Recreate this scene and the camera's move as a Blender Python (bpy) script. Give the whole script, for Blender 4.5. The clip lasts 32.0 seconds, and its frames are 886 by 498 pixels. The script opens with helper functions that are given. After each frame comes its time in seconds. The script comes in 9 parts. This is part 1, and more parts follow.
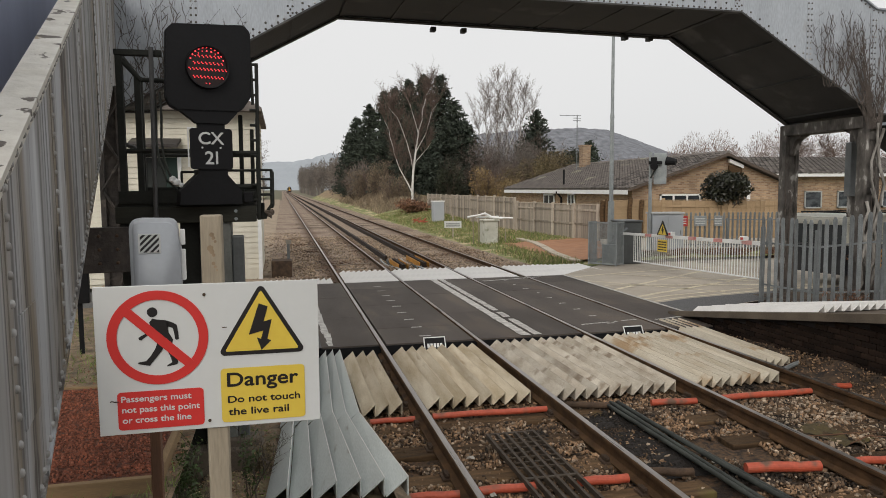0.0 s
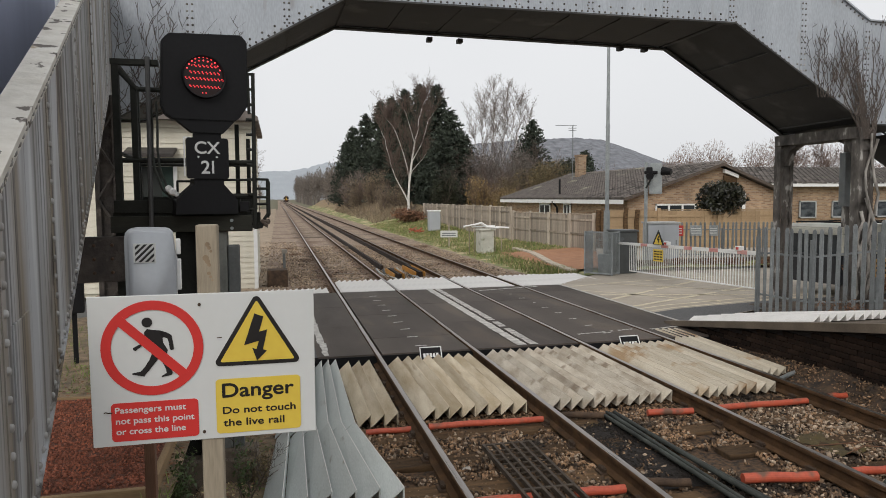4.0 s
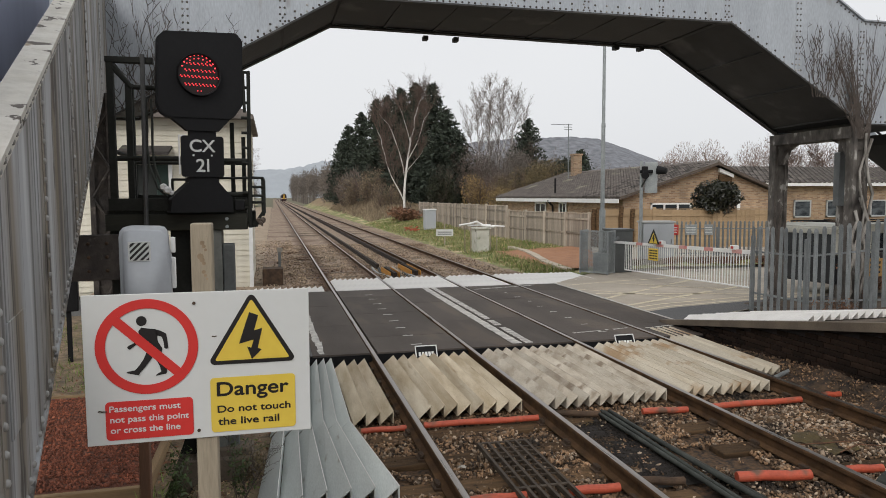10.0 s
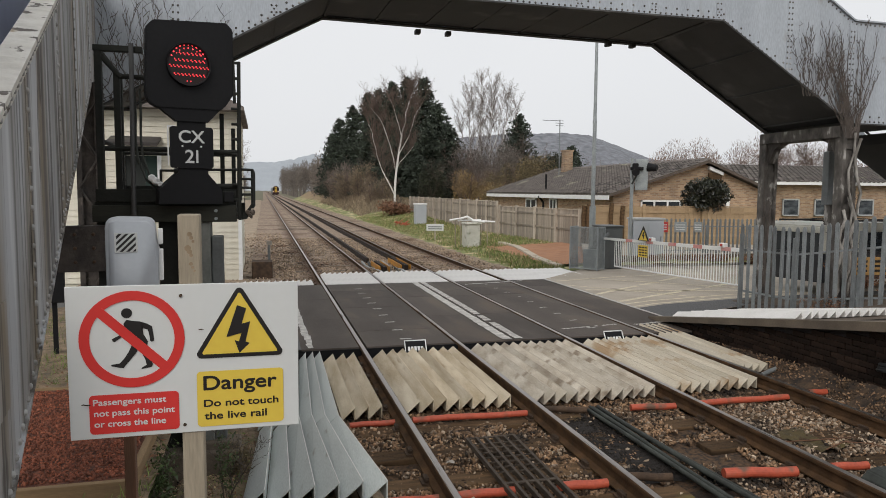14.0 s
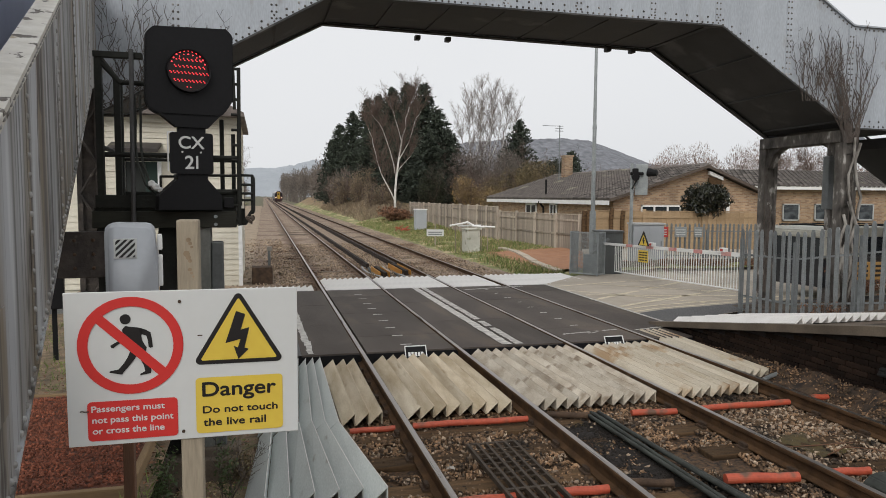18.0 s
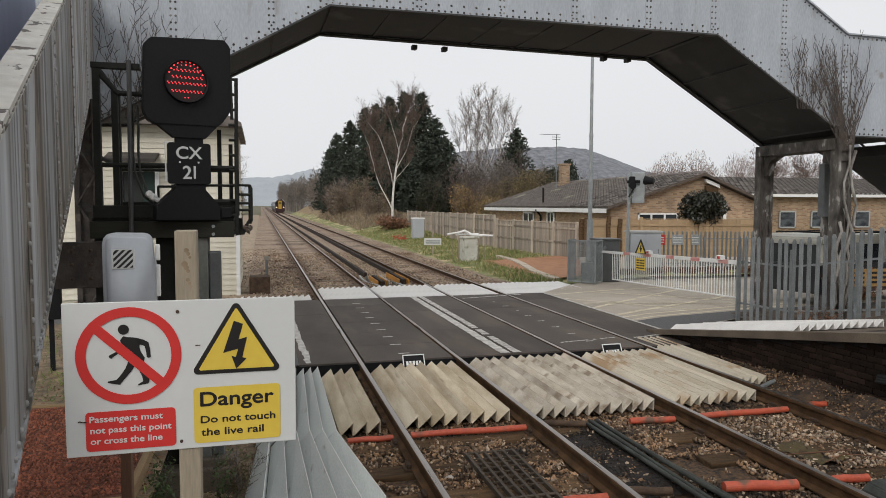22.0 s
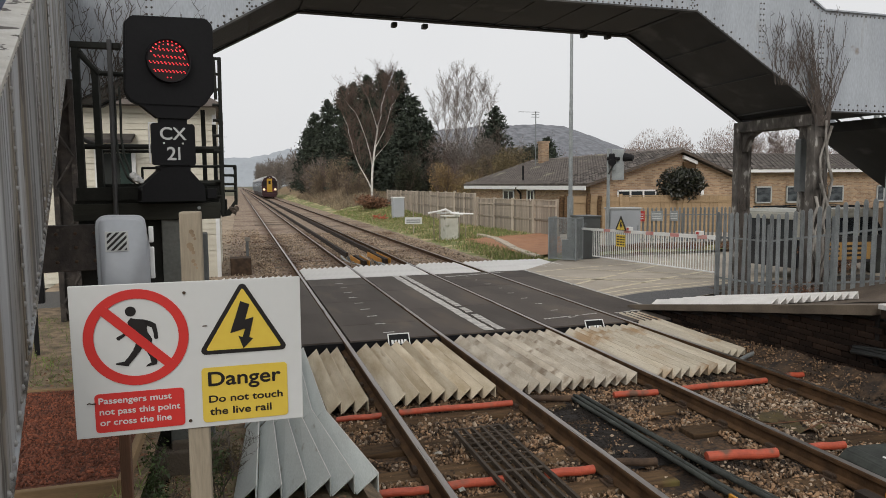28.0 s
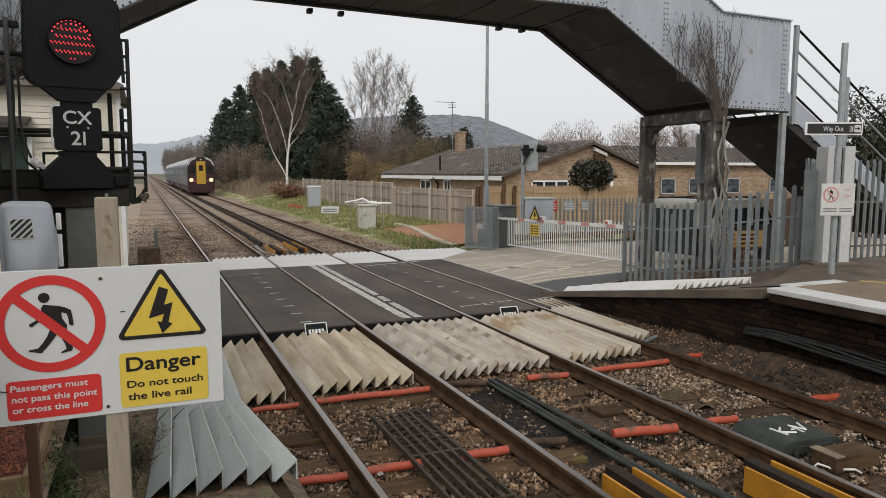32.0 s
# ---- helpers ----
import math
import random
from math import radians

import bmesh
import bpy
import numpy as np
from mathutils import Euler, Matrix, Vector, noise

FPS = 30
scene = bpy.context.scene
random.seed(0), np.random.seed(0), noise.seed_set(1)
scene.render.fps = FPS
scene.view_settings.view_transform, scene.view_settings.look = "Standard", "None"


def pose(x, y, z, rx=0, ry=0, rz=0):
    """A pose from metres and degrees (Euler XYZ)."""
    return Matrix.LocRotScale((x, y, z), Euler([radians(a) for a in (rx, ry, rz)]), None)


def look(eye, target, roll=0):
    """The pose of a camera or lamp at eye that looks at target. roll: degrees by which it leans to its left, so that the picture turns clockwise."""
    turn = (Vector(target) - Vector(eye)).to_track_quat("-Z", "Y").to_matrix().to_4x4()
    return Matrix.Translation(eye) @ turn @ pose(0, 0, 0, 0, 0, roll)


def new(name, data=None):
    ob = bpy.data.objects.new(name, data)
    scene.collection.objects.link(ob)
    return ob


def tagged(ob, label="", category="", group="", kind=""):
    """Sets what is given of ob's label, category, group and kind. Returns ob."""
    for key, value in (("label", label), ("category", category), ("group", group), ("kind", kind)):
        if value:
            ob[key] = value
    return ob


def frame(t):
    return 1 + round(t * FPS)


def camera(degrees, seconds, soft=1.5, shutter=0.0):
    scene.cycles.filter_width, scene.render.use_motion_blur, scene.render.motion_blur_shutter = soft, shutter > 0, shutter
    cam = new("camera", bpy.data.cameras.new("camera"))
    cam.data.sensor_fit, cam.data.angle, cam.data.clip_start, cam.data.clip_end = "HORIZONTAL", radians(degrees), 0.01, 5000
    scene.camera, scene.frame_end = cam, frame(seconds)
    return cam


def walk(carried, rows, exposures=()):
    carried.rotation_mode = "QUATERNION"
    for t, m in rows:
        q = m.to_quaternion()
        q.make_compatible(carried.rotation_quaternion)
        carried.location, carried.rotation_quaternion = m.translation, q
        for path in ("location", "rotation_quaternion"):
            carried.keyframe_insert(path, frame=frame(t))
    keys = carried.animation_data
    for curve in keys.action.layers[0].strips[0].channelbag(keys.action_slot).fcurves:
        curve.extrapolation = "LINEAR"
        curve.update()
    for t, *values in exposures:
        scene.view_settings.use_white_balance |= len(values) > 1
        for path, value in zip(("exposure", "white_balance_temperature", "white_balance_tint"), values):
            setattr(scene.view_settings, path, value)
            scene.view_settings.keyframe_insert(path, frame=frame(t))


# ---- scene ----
# Level crossing and station platform end under an overcast sky. Rails run along y, z = 0 at rail top.
from functools import lru_cache

cam = camera(64.9, 32.0, soft=0.9)
PATH = [
    (0.0, 0.0013, -0.0028, 2.3508, -5.002, 0.402, -12.994),
    (0.5, 0.0005, -0.0122, 2.3530, -4.934, 0.214, -13.276),
    (1.0, 0.0002, -0.0158, 2.3530, -4.856, 0.130, -13.175),
    (1.5, 0.0009, -0.0136, 2.3538, -4.656, 0.252, -13.186),
    (2.0, 0.0000, -0.0078, 2.3530, -4.536, 0.203, -13.207),
    (2.5, 0.0000, -0.0091, 2.3522, -4.519, 0.371, -13.181),
    (3.0, 0.0009, -0.0054, 2.3516, -4.565, 0.339, -13.269),
    (3.5, 0.0008, -0.0005, 2.3518, -4.226, 0.347, -13.252),
    (5.5, 0.0008, 0.0057, 2.3505, -4.295, 0.336, -13.628),
    (6.0, 0.0014, -0.0003, 2.3517, -4.385, 0.264, -13.557),
    (6.5, 0.0032, 0.0073, 2.3484, -4.350, 0.375, -13.690),
    (7.0, 0.0038, 0.0095, 2.3504, -4.239, 0.351, -13.593),
    (7.5, 0.0026, 0.0077, 2.3507, -4.132, 0.344, -13.518),
    (8.0, 0.0036, 0.0095, 2.3485, -4.015, 0.453, -13.594),
    (8.5, 0.0040, 0.0133, 2.3499, -4.136, 0.392, -13.642),
    (9.0, 0.0036, 0.0135, 2.3485, -4.214, 0.491, -13.833),
    (9.5, 0.0024, 0.0179, 2.3503, -4.202, 0.403, -13.695),
    (10.0, 0.0020, 0.0010, 2.3522, -4.336, 0.229, -13.665),
    (10.5, 0.0021, 0.0022, 2.3516, -4.418, 0.246, -13.872),
    (11.0, 0.0038, 0.0072, 2.3509, -4.153, 0.293, -14.317),
    (11.5, 0.0021, 0.0084, 2.3506, -4.454, 0.204, -14.093),
    (12.0, 0.0058, 0.0243, 2.3477, -4.209, 0.068, -15.129),
    (12.5, 0.0055, 0.0316, 2.3472, -4.397, 0.019, -14.925),
    (13.0, 0.0043, 0.0238, 2.3482, -4.606, -0.248, -14.788),
    (13.5, 0.0039, 0.0170, 2.3476, -4.681, -0.225, -14.565),
    (14.0, 0.0034, 0.0239, 2.3487, -4.763, -0.426, -14.430),
    (14.5, 0.0028, 0.0192, 2.3498, -4.598, -0.273, -14.484),
    (16.5, 0.0044, 0.0220, 2.3482, -4.337, -0.146, -14.366),
    (17.0, 0.0041, 0.0262, 2.3480, -4.395, -0.302, -14.423),
    (17.5, 0.0047, 0.0306, 2.3481, -4.389, -0.232, -14.274),
    (18.0, 0.0062, 0.0288, 2.3477, -4.317, -0.316, -14.419),
    (18.5, 0.0078, 0.0271, 2.3464, -4.542, -0.194, -14.555),
    (19.0, 0.0057, 0.0334, 2.3446, -4.602, -0.248, -14.673),
    (19.5, 0.0050, 0.0346, 2.3465, -4.591, -0.124, -14.694),
    (20.0, 0.0040, 0.0286, 2.3485, -4.388, -0.317, -14.846),
    (20.5, 0.0037, 0.0161, 2.3490, -4.226, -0.252, -14.619),
    (21.0, 0.0046, 0.0184, 2.3469, -4.468, -0.162, -14.574),
    (21.5, 0.0055, 0.0181, 2.3496, -3.893, -0.121, -14.579),
    (22.0, 0.0060, 0.0165, 2.3502, -3.606, -0.088, -14.626),
    (22.5, 0.0060, 0.0161, 2.3498, -3.583, -0.186, -14.506),
    (23.0, 0.0081, 0.0221, 2.3469, -3.744, -0.277, -14.394),
    (23.5, 0.0104, 0.0227, 2.3460, -3.864, -0.201, -14.575),
    (24.0, 0.0105, 0.0163, 2.3477, -4.238, -0.428, -13.981),
    (24.5, 0.0235, 0.0020, 2.3479, -4.172, -0.428, -13.633),
    (25.0, 0.0288, 0.0063, 2.3430, -4.177, -1.091, -13.239),
    (25.5, 0.0260, 0.0005, 2.3403, -4.770, -0.888, -12.746),
    (27.5, -0.0436, -0.0038, 2.3532, -5.603, -0.017, -14.583),
    (28.0, -0.0609, 0.0103, 2.3506, -5.347, 0.492, -16.352),
    (28.5, -0.0743, -0.0092, 2.3555, -5.501, 0.207, -18.081),
    (29.0, -0.0905, -0.0156, 2.3597, -5.895, 0.331, -18.742),
    (29.5, -0.1046, 0.0046, 2.3524, -6.257, 0.339, -20.128),
    (30.0, -0.1053, 0.0055, 2.3564, -6.607, 0.454, -20.889),
    (30.5, -0.0883, -0.0191, 2.3595, -6.253, 0.353, -21.516),
    (31.0, -0.0722, -0.0888, 2.3590, -6.435, 0.659, -21.411),
    (31.5, -0.0857, -0.1182, 2.3604, -6.140, -0.321, -22.246),
    (32.0, -0.0883, -0.0685, 2.3470, -6.228, -0.034, -23.110),
]
walk(cam, [(t, pose(x, y, z, 90 + pitch, roll, yaw)) for t, x, y, z, pitch, roll, yaw in PATH],
     [(0.0, 0.04, 6800, 10), (5.0, 0.08, 6620, 10), (25.0, 0.05, 6620, 10), (28.0, 0.0, 6700, 10), (32.0, 0.04, 6620, 10)])

# ---- light ----
world = bpy.data.worlds.new("overcast_sky")
scene.world = world
world.use_nodes = True
wt = world.node_tree
wt.nodes.clear()
sky = wt.nodes.new("ShaderNodeTexSky")
sky.sky_type, sky.sun_disc = "NISHITA", False
sky.sun_elevation, sky.sun_rotation = radians(36), radians(207)
sky.air_density, sky.dust_density, sky.ozone_density = 1.0, 6.0, 1.0
hsv = wt.nodes.new("ShaderNodeHueSaturation")
hsv.inputs["Saturation"].default_value = 0.12
hsv.inputs["Value"].default_value = 0.10
cloud_tex = wt.nodes.new("ShaderNodeTexNoise")
cloud_tex.inputs["Scale"].default_value, cloud_tex.inputs["Detail"].default_value = 1.6, 4.0
cloud = wt.nodes.new("ShaderNodeMixRGB")
cloud.inputs[1].default_value, cloud.inputs[2].default_value = (0.75, 0.782, 0.825, 1), (0.888, 0.908, 0.94, 1)
cover = wt.nodes.new("ShaderNodeMixRGB")
cover.inputs[0].default_value = 0.85
back = wt.nodes.new("ShaderNodeBackground")
back.inputs["Strength"].default_value = 1.0
wout = wt.nodes.new("ShaderNodeOutputWorld")
wt.links.new(sky.outputs[0], hsv.inputs["Color"])
wt.links.new(cloud_tex.outputs["Fac"], cloud.inputs[0])
wt.links.new(hsv.outputs[0], cover.inputs[1])
wt.links.new(cloud.outputs[0], cover.inputs[2])
wt.links.new(cover.outputs[0], back.inputs["Color"])
wt.links.new(back.outputs[0], wout.inputs["Surface"])
sun = new("sun", bpy.data.lights.new("sun", "SUN"))
sun.data.energy, sun.data.angle, sun.data.color = 1.15, radians(28), (1.0, 0.97, 0.93)
sun.matrix_world = look((-14, -24, 28), (3, 10, 0))


# ---- materials ----
def material(name, base, dark=None, scale=4.0, rough=0.7, metal=0.0, bump=0.15, bump_scale=40.0, spread=0.5, detail=6.0,
             stretch=(1, 1, 1), rnd=0.0, stain=None, stain_scale=1.0, stain_at=0.6, emit=None, island=False, spec=0.5, stain_soft=0.12, patch=None, patch_scale=1.5, patch_at=0.6, grained=0.28, rusty=None):
    """Two scales of noise between two colours, optional stain, bump, and a per-piece shift of brightness."""
    m = bpy.data.materials.new(name)
    m.use_nodes = True
    nt = m.node_tree
    b = nt.nodes["Principled BSDF"]
    L = nt.links.new
    dark = dark or tuple(c * 0.72 for c in base)
    geo = nt.nodes.new("ShaderNodeTexCoord")
    mp = nt.nodes.new("ShaderNodeMapping")
    mp.inputs["Scale"].default_value = stretch
    L(geo.outputs["Object"], mp.inputs["Vector"])
    n1 = nt.nodes.new("ShaderNodeTexNoise")
    n1.inputs["Scale"].default_value, n1.inputs["Detail"].default_value = scale, detail
    L(mp.outputs[0], n1.inputs["Vector"])
    ramp = nt.nodes.new("ShaderNodeValToRGB")
    ramp.color_ramp.elements[0].position, ramp.color_ramp.elements[1].position = 0.5 - spread / 2, 0.5 + spread / 2
    ramp.color_ramp.elements[0].color, ramp.color_ramp.elements[1].color = (*dark, 1), (*base, 1)
    L(n1.outputs["Fac"], ramp.inputs[0])
    n2 = nt.nodes.new("ShaderNodeTexNoise")
    n2.inputs["Scale"].default_value, n2.inputs["Detail"].default_value = bump_scale, 4.0
    L(mp.outputs[0], n2.inputs["Vector"])
    grain = nt.nodes.new("ShaderNodeMixRGB")
    grain.blend_type = "OVERLAY"
    grain.inputs[0].default_value = grained
    L(ramp.outputs[0], grain.inputs[1])
    L(n2.outputs["Fac"], grain.inputs[2])
    colour = grain.outputs[0]
    if stain:
        n3 = nt.nodes.new("ShaderNodeTexNoise")
        n3.inputs["Scale"].default_value, n3.inputs["Detail"].default_value = stain_scale, 8.0
        L(mp.outputs[0], n3.inputs["Vector"])
        r3 = nt.nodes.new("ShaderNodeValToRGB")
        r3.color_ramp.elements[0].position, r3.color_ramp.elements[1].position = stain_at, stain_at + stain_soft
        L(n3.outputs["Fac"], r3.inputs[0])
        mix = nt.nodes.new("ShaderNodeMixRGB")
        mix.inputs[2].default_value = (*stain, 1)
        L(r3.outputs[0], mix.inputs[0])
        L(colour, mix.inputs[1])
        colour = mix.outputs[0]
    if patch:
        n4 = nt.nodes.new("ShaderNodeTexNoise")
        n4.inputs["Scale"].default_value, n4.inputs["Detail"].default_value = patch_scale, 9.0
        L(geo.outputs["Object"], n4.inputs["Vector"])
        r4 = nt.nodes.new("ShaderNodeValToRGB")
        r4.color_ramp.elements[0].position, r4.color_ramp.elements[1].position = patch_at, patch_at + 0.1
        L(n4.outputs["Fac"], r4.inputs[0])
        mix = nt.nodes.new("ShaderNodeMixRGB")
        mix.inputs[2].default_value = (*patch, 1)
        L(r4.outputs[0], mix.inputs[0])
        L(colour, mix.inputs[1])
        colour = mix.outputs[0]
    if rusty:
        # brake dust and rust gathered along each running rail
        sep = nt.nodes.new("ShaderNodeSeparateXYZ")
        L(geo.outputs["Object"], sep.inputs[0])
        last = None
        for x in (1.42, 2.925, 4.745, 6.25):
            off = nt.nodes.new("ShaderNodeMath")
            off.operation = "SUBTRACT"
            off.inputs[1].default_value = x
            L(sep.outputs[0], off.inputs[0])
            ab = nt.nodes.new("ShaderNodeMath")
            ab.operation = "ABSOLUTE"
            L(off.outputs[0], ab.inputs[0])
            if last is None:
                last = ab.outputs[0]
            else:
                low = nt.nodes.new("ShaderNodeMath")
                low.operation = "MINIMUM"
                L(last, low.inputs[0])
                L(ab.outputs[0], low.inputs[1])
                last = low.outputs[0]
        wob = nt.nodes.new("ShaderNodeMath")
        wob.operation = "MULTIPLY_ADD"
        wob.inputs[1].default_value, wob.inputs[2].default_value = 0.3, -0.15
        L(n1.outputs["Fac"], wob.inputs[0])
        tot = nt.nodes.new("ShaderNodeMath")
        L(last, tot.inputs[0])
        L(wob.outputs[0], tot.inputs[1])
        near = nt.nodes.new("ShaderNodeMapRange")
        near.inputs["From Min"].default_value, near.inputs["From Max"].default_value = 0.42, 0.10
        near.inputs["To Max"].default_value = 0.85
        L(tot.outputs[0], near.inputs["Value"])
        mix = nt.nodes.new("ShaderNodeMixRGB")
        mix.inputs[2].default_value = (*rusty, 1)
        L(near.outputs[0], mix.inputs[0])
        L(colour, mix.inputs[1])
        colour = mix.outputs[0]
    if rnd:
        if island:
            src = nt.nodes.new("ShaderNodeNewGeometry").outputs["Random Per Island"]
        else:
            src = nt.nodes.new("ShaderNodeObjectInfo").outputs["Random"]
        mr = nt.nodes.new("ShaderNodeMapRange")
        mr.inputs["To Min"].default_value, mr.inputs["To Max"].default_value = 1 - rnd, 1 + rnd
        L(src, mr.inputs["Value"])
        mul = nt.nodes.new("ShaderNodeMixRGB")
        mul.blend_type = "MULTIPLY"
        mul.inputs[0].default_value = 1.0
        L(colour, mul.inputs[1])
        L(mr.outputs[0], mul.inputs[2])
        colour = mul.outputs[0]
    L(colour, b.inputs["Base Color"])
    rr = nt.nodes.new("ShaderNodeMapRange")
    rr.inputs["To Min"].default_value, rr.inputs["To Max"].default_value = max(0.05, rough - 0.12), min(1, rough + 0.1)
    L(n1.outputs["Fac"], rr.inputs["Value"])
    L(rr.outputs[0], b.inputs["Roughness"])
    b.inputs["Metallic"].default_value = metal
    b.inputs["Specular IOR Level"].default_value = spec
    if bump:
        bp = nt.nodes.new("ShaderNodeBump")
        bp.inputs["Strength"].default_value, bp.inputs["Distance"].default_value = bump, 0.02
        L(n2.outputs["Fac"], bp.inputs["Height"])
        L(bp.outputs[0], b.inputs["Normal"])
    if emit:
        b.inputs["Emission Color"].default_value = (*emit[0], 1)
        b.inputs["Emission Strength"].default_value = emit[1]
    return m


def brick_material(name, c1, c2, mortar, width=0.225, row=0.075, up="XZ", gap=0.008, rough=0.9):
    m = bpy.data.materials.new(name)
    m.use_nodes = True
    nt = m.node_tree
    b = nt.nodes["Principled BSDF"]
    L = nt.links.new
    geo = nt.nodes.new("ShaderNodeTexCoord")
    sep = nt.nodes.new("ShaderNodeSeparateXYZ")
    add = nt.nodes.new("ShaderNodeMath")
    com = nt.nodes.new("ShaderNodeCombineXYZ")
    L(geo.outputs["Object"], sep.inputs[0])
    L(sep.outputs[0], add.inputs[0])
    L(sep.outputs[1], add.inputs[1])
    L(add.outputs[0], com.inputs[0])
    L(sep.outputs[2], com.inputs[1])
    br = nt.nodes.new("ShaderNodeTexBrick")
    br.inputs["Scale"].default_value = 1.0
    br.inputs["Brick Width"].default_value, br.inputs["Row Height"].default_value = width, row
    br.inputs["Mortar Size"].default_value, br.inputs["Bias"].default_value = gap, 0.0
    br.inputs["Color1"].default_value, br.inputs["Color2"].default_value, br.inputs["Mortar"].default_value = (*c1, 1), (*c2, 1), (*mortar, 1)
    L(com.outputs[0], br.inputs["Vector"])
    n = nt.nodes.new("ShaderNodeTexNoise")
    n.inputs["Scale"].default_value, n.inputs["Detail"].default_value = 0.9, 6
    L(geo.outputs["Object"], n.inputs["Vector"])
    ov = nt.nodes.new("ShaderNodeMixRGB")
    ov.blend_type, ov.inputs[0].default_value = "OVERLAY", 0.6
    L(br.outputs["Color"], ov.inputs[1])
    L(n.outputs["Fac"], ov.inputs[2])
    L(ov.outputs[0], b.inputs["Base Color"])
    b.inputs["Roughness"].default_value = rough
    bp = nt.nodes.new("ShaderNodeBump")
    bp.inputs["Strength"].default_value, bp.inputs["Distance"].default_value = 0.6, 0.01
    L(br.outputs["Fac"], bp.inputs["Height"])
    bp.invert = True
    L(bp.outputs[0], b.inputs["Normal"])
    return m


def plate_material(name):
    """Flaking grey paint with long vertical run marks, thin black drips and rust-brown patches."""
    m = bpy.data.materials.new(name)
    m.use_nodes = True
    nt = m.node_tree
    b = nt.nodes["Principled BSDF"]
    L = nt.links.new
    tc = nt.nodes.new("ShaderNodeTexCoord")

    def noise_at(scale, stretch, detail, shift=0.0):
        mp = nt.nodes.new("ShaderNodeMapping")
        mp.inputs["Scale"].default_value = stretch
        mp.inputs["Location"].default_value = (shift, shift * 1.7, shift * 0.6)
        L(tc.outputs["Object"], mp.inputs["Vector"])
        n = nt.nodes.new("ShaderNodeTexNoise")
        n.inputs["Scale"].default_value, n.inputs["Detail"].default_value = scale, detail
        L(mp.outputs[0], n.inputs["Vector"])
        return n.outputs["Fac"]

    def ramp(fac, lo, hi, c0=(0, 0, 0), c1=(1, 1, 1)):
        r = nt.nodes.new("ShaderNodeValToRGB")
        r.color_ramp.elements[0].position, r.color_ramp.elements[1].position = lo, hi
        r.color_ramp.elements[0].color, r.color_ramp.elements[1].color = (*c0, 1), (*c1, 1)
        L(fac, r.inputs[0])
        return r.outputs[0]

    def over(colour, mask, c, amount=1.0):
        k = nt.nodes.new("ShaderNodeMath")
        k.operation = "MULTIPLY"
        k.inputs[1].default_value = amount
        L(mask, k.inputs[0])
        x = nt.nodes.new("ShaderNodeMixRGB")
        x.inputs[2].default_value = (*c, 1)
        L(k.outputs[0], x.inputs[0])
        L(colour, x.inputs[1])
        return x.outputs[0]

    broad = noise_at(1.0, (3.2, 3.2, 0.14), 3.0)
    colour = ramp(broad, 0.38, 0.58, (0.235, 0.23, 0.22), (0.43, 0.44, 0.455))
    colour = over(colour, ramp(noise_at(1.0, (2.4, 2.4, 0.35), 5.0, 3.0), 0.46, 0.62), (0.20, 0.15, 0.09), 0.85)
    colour = over(colour, ramp(noise_at(1.0, (8.0, 8.0, 0.16), 3.0, 7.0), 0.53, 0.64), (0.075, 0.070, 0.066), 0.8)
    colour = over(colour, ramp(noise_at(1.0, (22.0, 22.0, 0.40), 2.0, 11.0), 0.57, 0.66), (0.04, 0.036, 0.032), 0.75)
    colour = over(colour, ramp(noise_at(1.0, (3.0, 3.0, 1.1), 8.0, 17.0), 0.60, 0.64), (0.05, 0.042, 0.034), 0.8)
    colour = over(colour, ramp(noise_at(1.0, (7.0, 7.0, 0.45), 5.0, 23.0), 0.57, 0.66), (0.56, 0.57, 0.575), 0.65)
    L(colour, b.inputs["Base Color"])
    b.inputs["Roughness"].default_value = 0.62
    bp = nt.nodes.new("ShaderNodeBump")
    bp.inputs["Strength"].default_value, bp.inputs["Distance"].default_value = 0.25, 0.01
    L(noise_at(14.0, (1, 1, 0.5), 6.0), bp.inputs["Height"])
    L(bp.outputs[0], b.inputs["Normal"])
    return m


M = {}
M["asphalt"] = material("asphalt", (0.075, 0.073, 0.072), (0.045, 0.044, 0.045), 1.3, 0.62, bump=0.25, bump_scale=160, stain=(0.03, 0.03, 0.03), stain_scale=0.9, stain_at=0.6)
M["road"] = material("worn_road_surface", (0.50, 0.44, 0.365), (0.34, 0.295, 0.24), 0.8, 0.8, bump=0.2, bump_scale=120, stain=(0.22, 0.195, 0.165), stain_scale=0.5, stain_at=0.59, spec=0.25)
M["panel"] = material("crossing_panel_rubber", (0.118, 0.100, 0.088), (0.058, 0.048, 0.041), 1.6, 0.75, bump=0.3, bump_scale=120, stretch=(1, 0.3, 1), stain=(0.125, 0.10, 0.082), stain_scale=1.6, stain_at=0.56, spec=0.15, rnd=0.15)
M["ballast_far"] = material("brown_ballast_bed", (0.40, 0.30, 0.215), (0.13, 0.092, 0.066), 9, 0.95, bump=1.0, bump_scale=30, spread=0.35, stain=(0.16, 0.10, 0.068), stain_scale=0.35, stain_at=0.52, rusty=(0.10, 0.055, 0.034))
M["ballast_bed"] = material("ballast_bed", (0.125, 0.070, 0.034), (0.014, 0.009, 0.006), 26, 0.95, bump=1.0, bump_scale=50, spread=0.3, patch=(0.016, 0.011, 0.008), patch_scale=1.1, patch_at=0.54)
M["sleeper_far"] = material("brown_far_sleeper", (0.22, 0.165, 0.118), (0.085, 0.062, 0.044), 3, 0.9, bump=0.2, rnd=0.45)
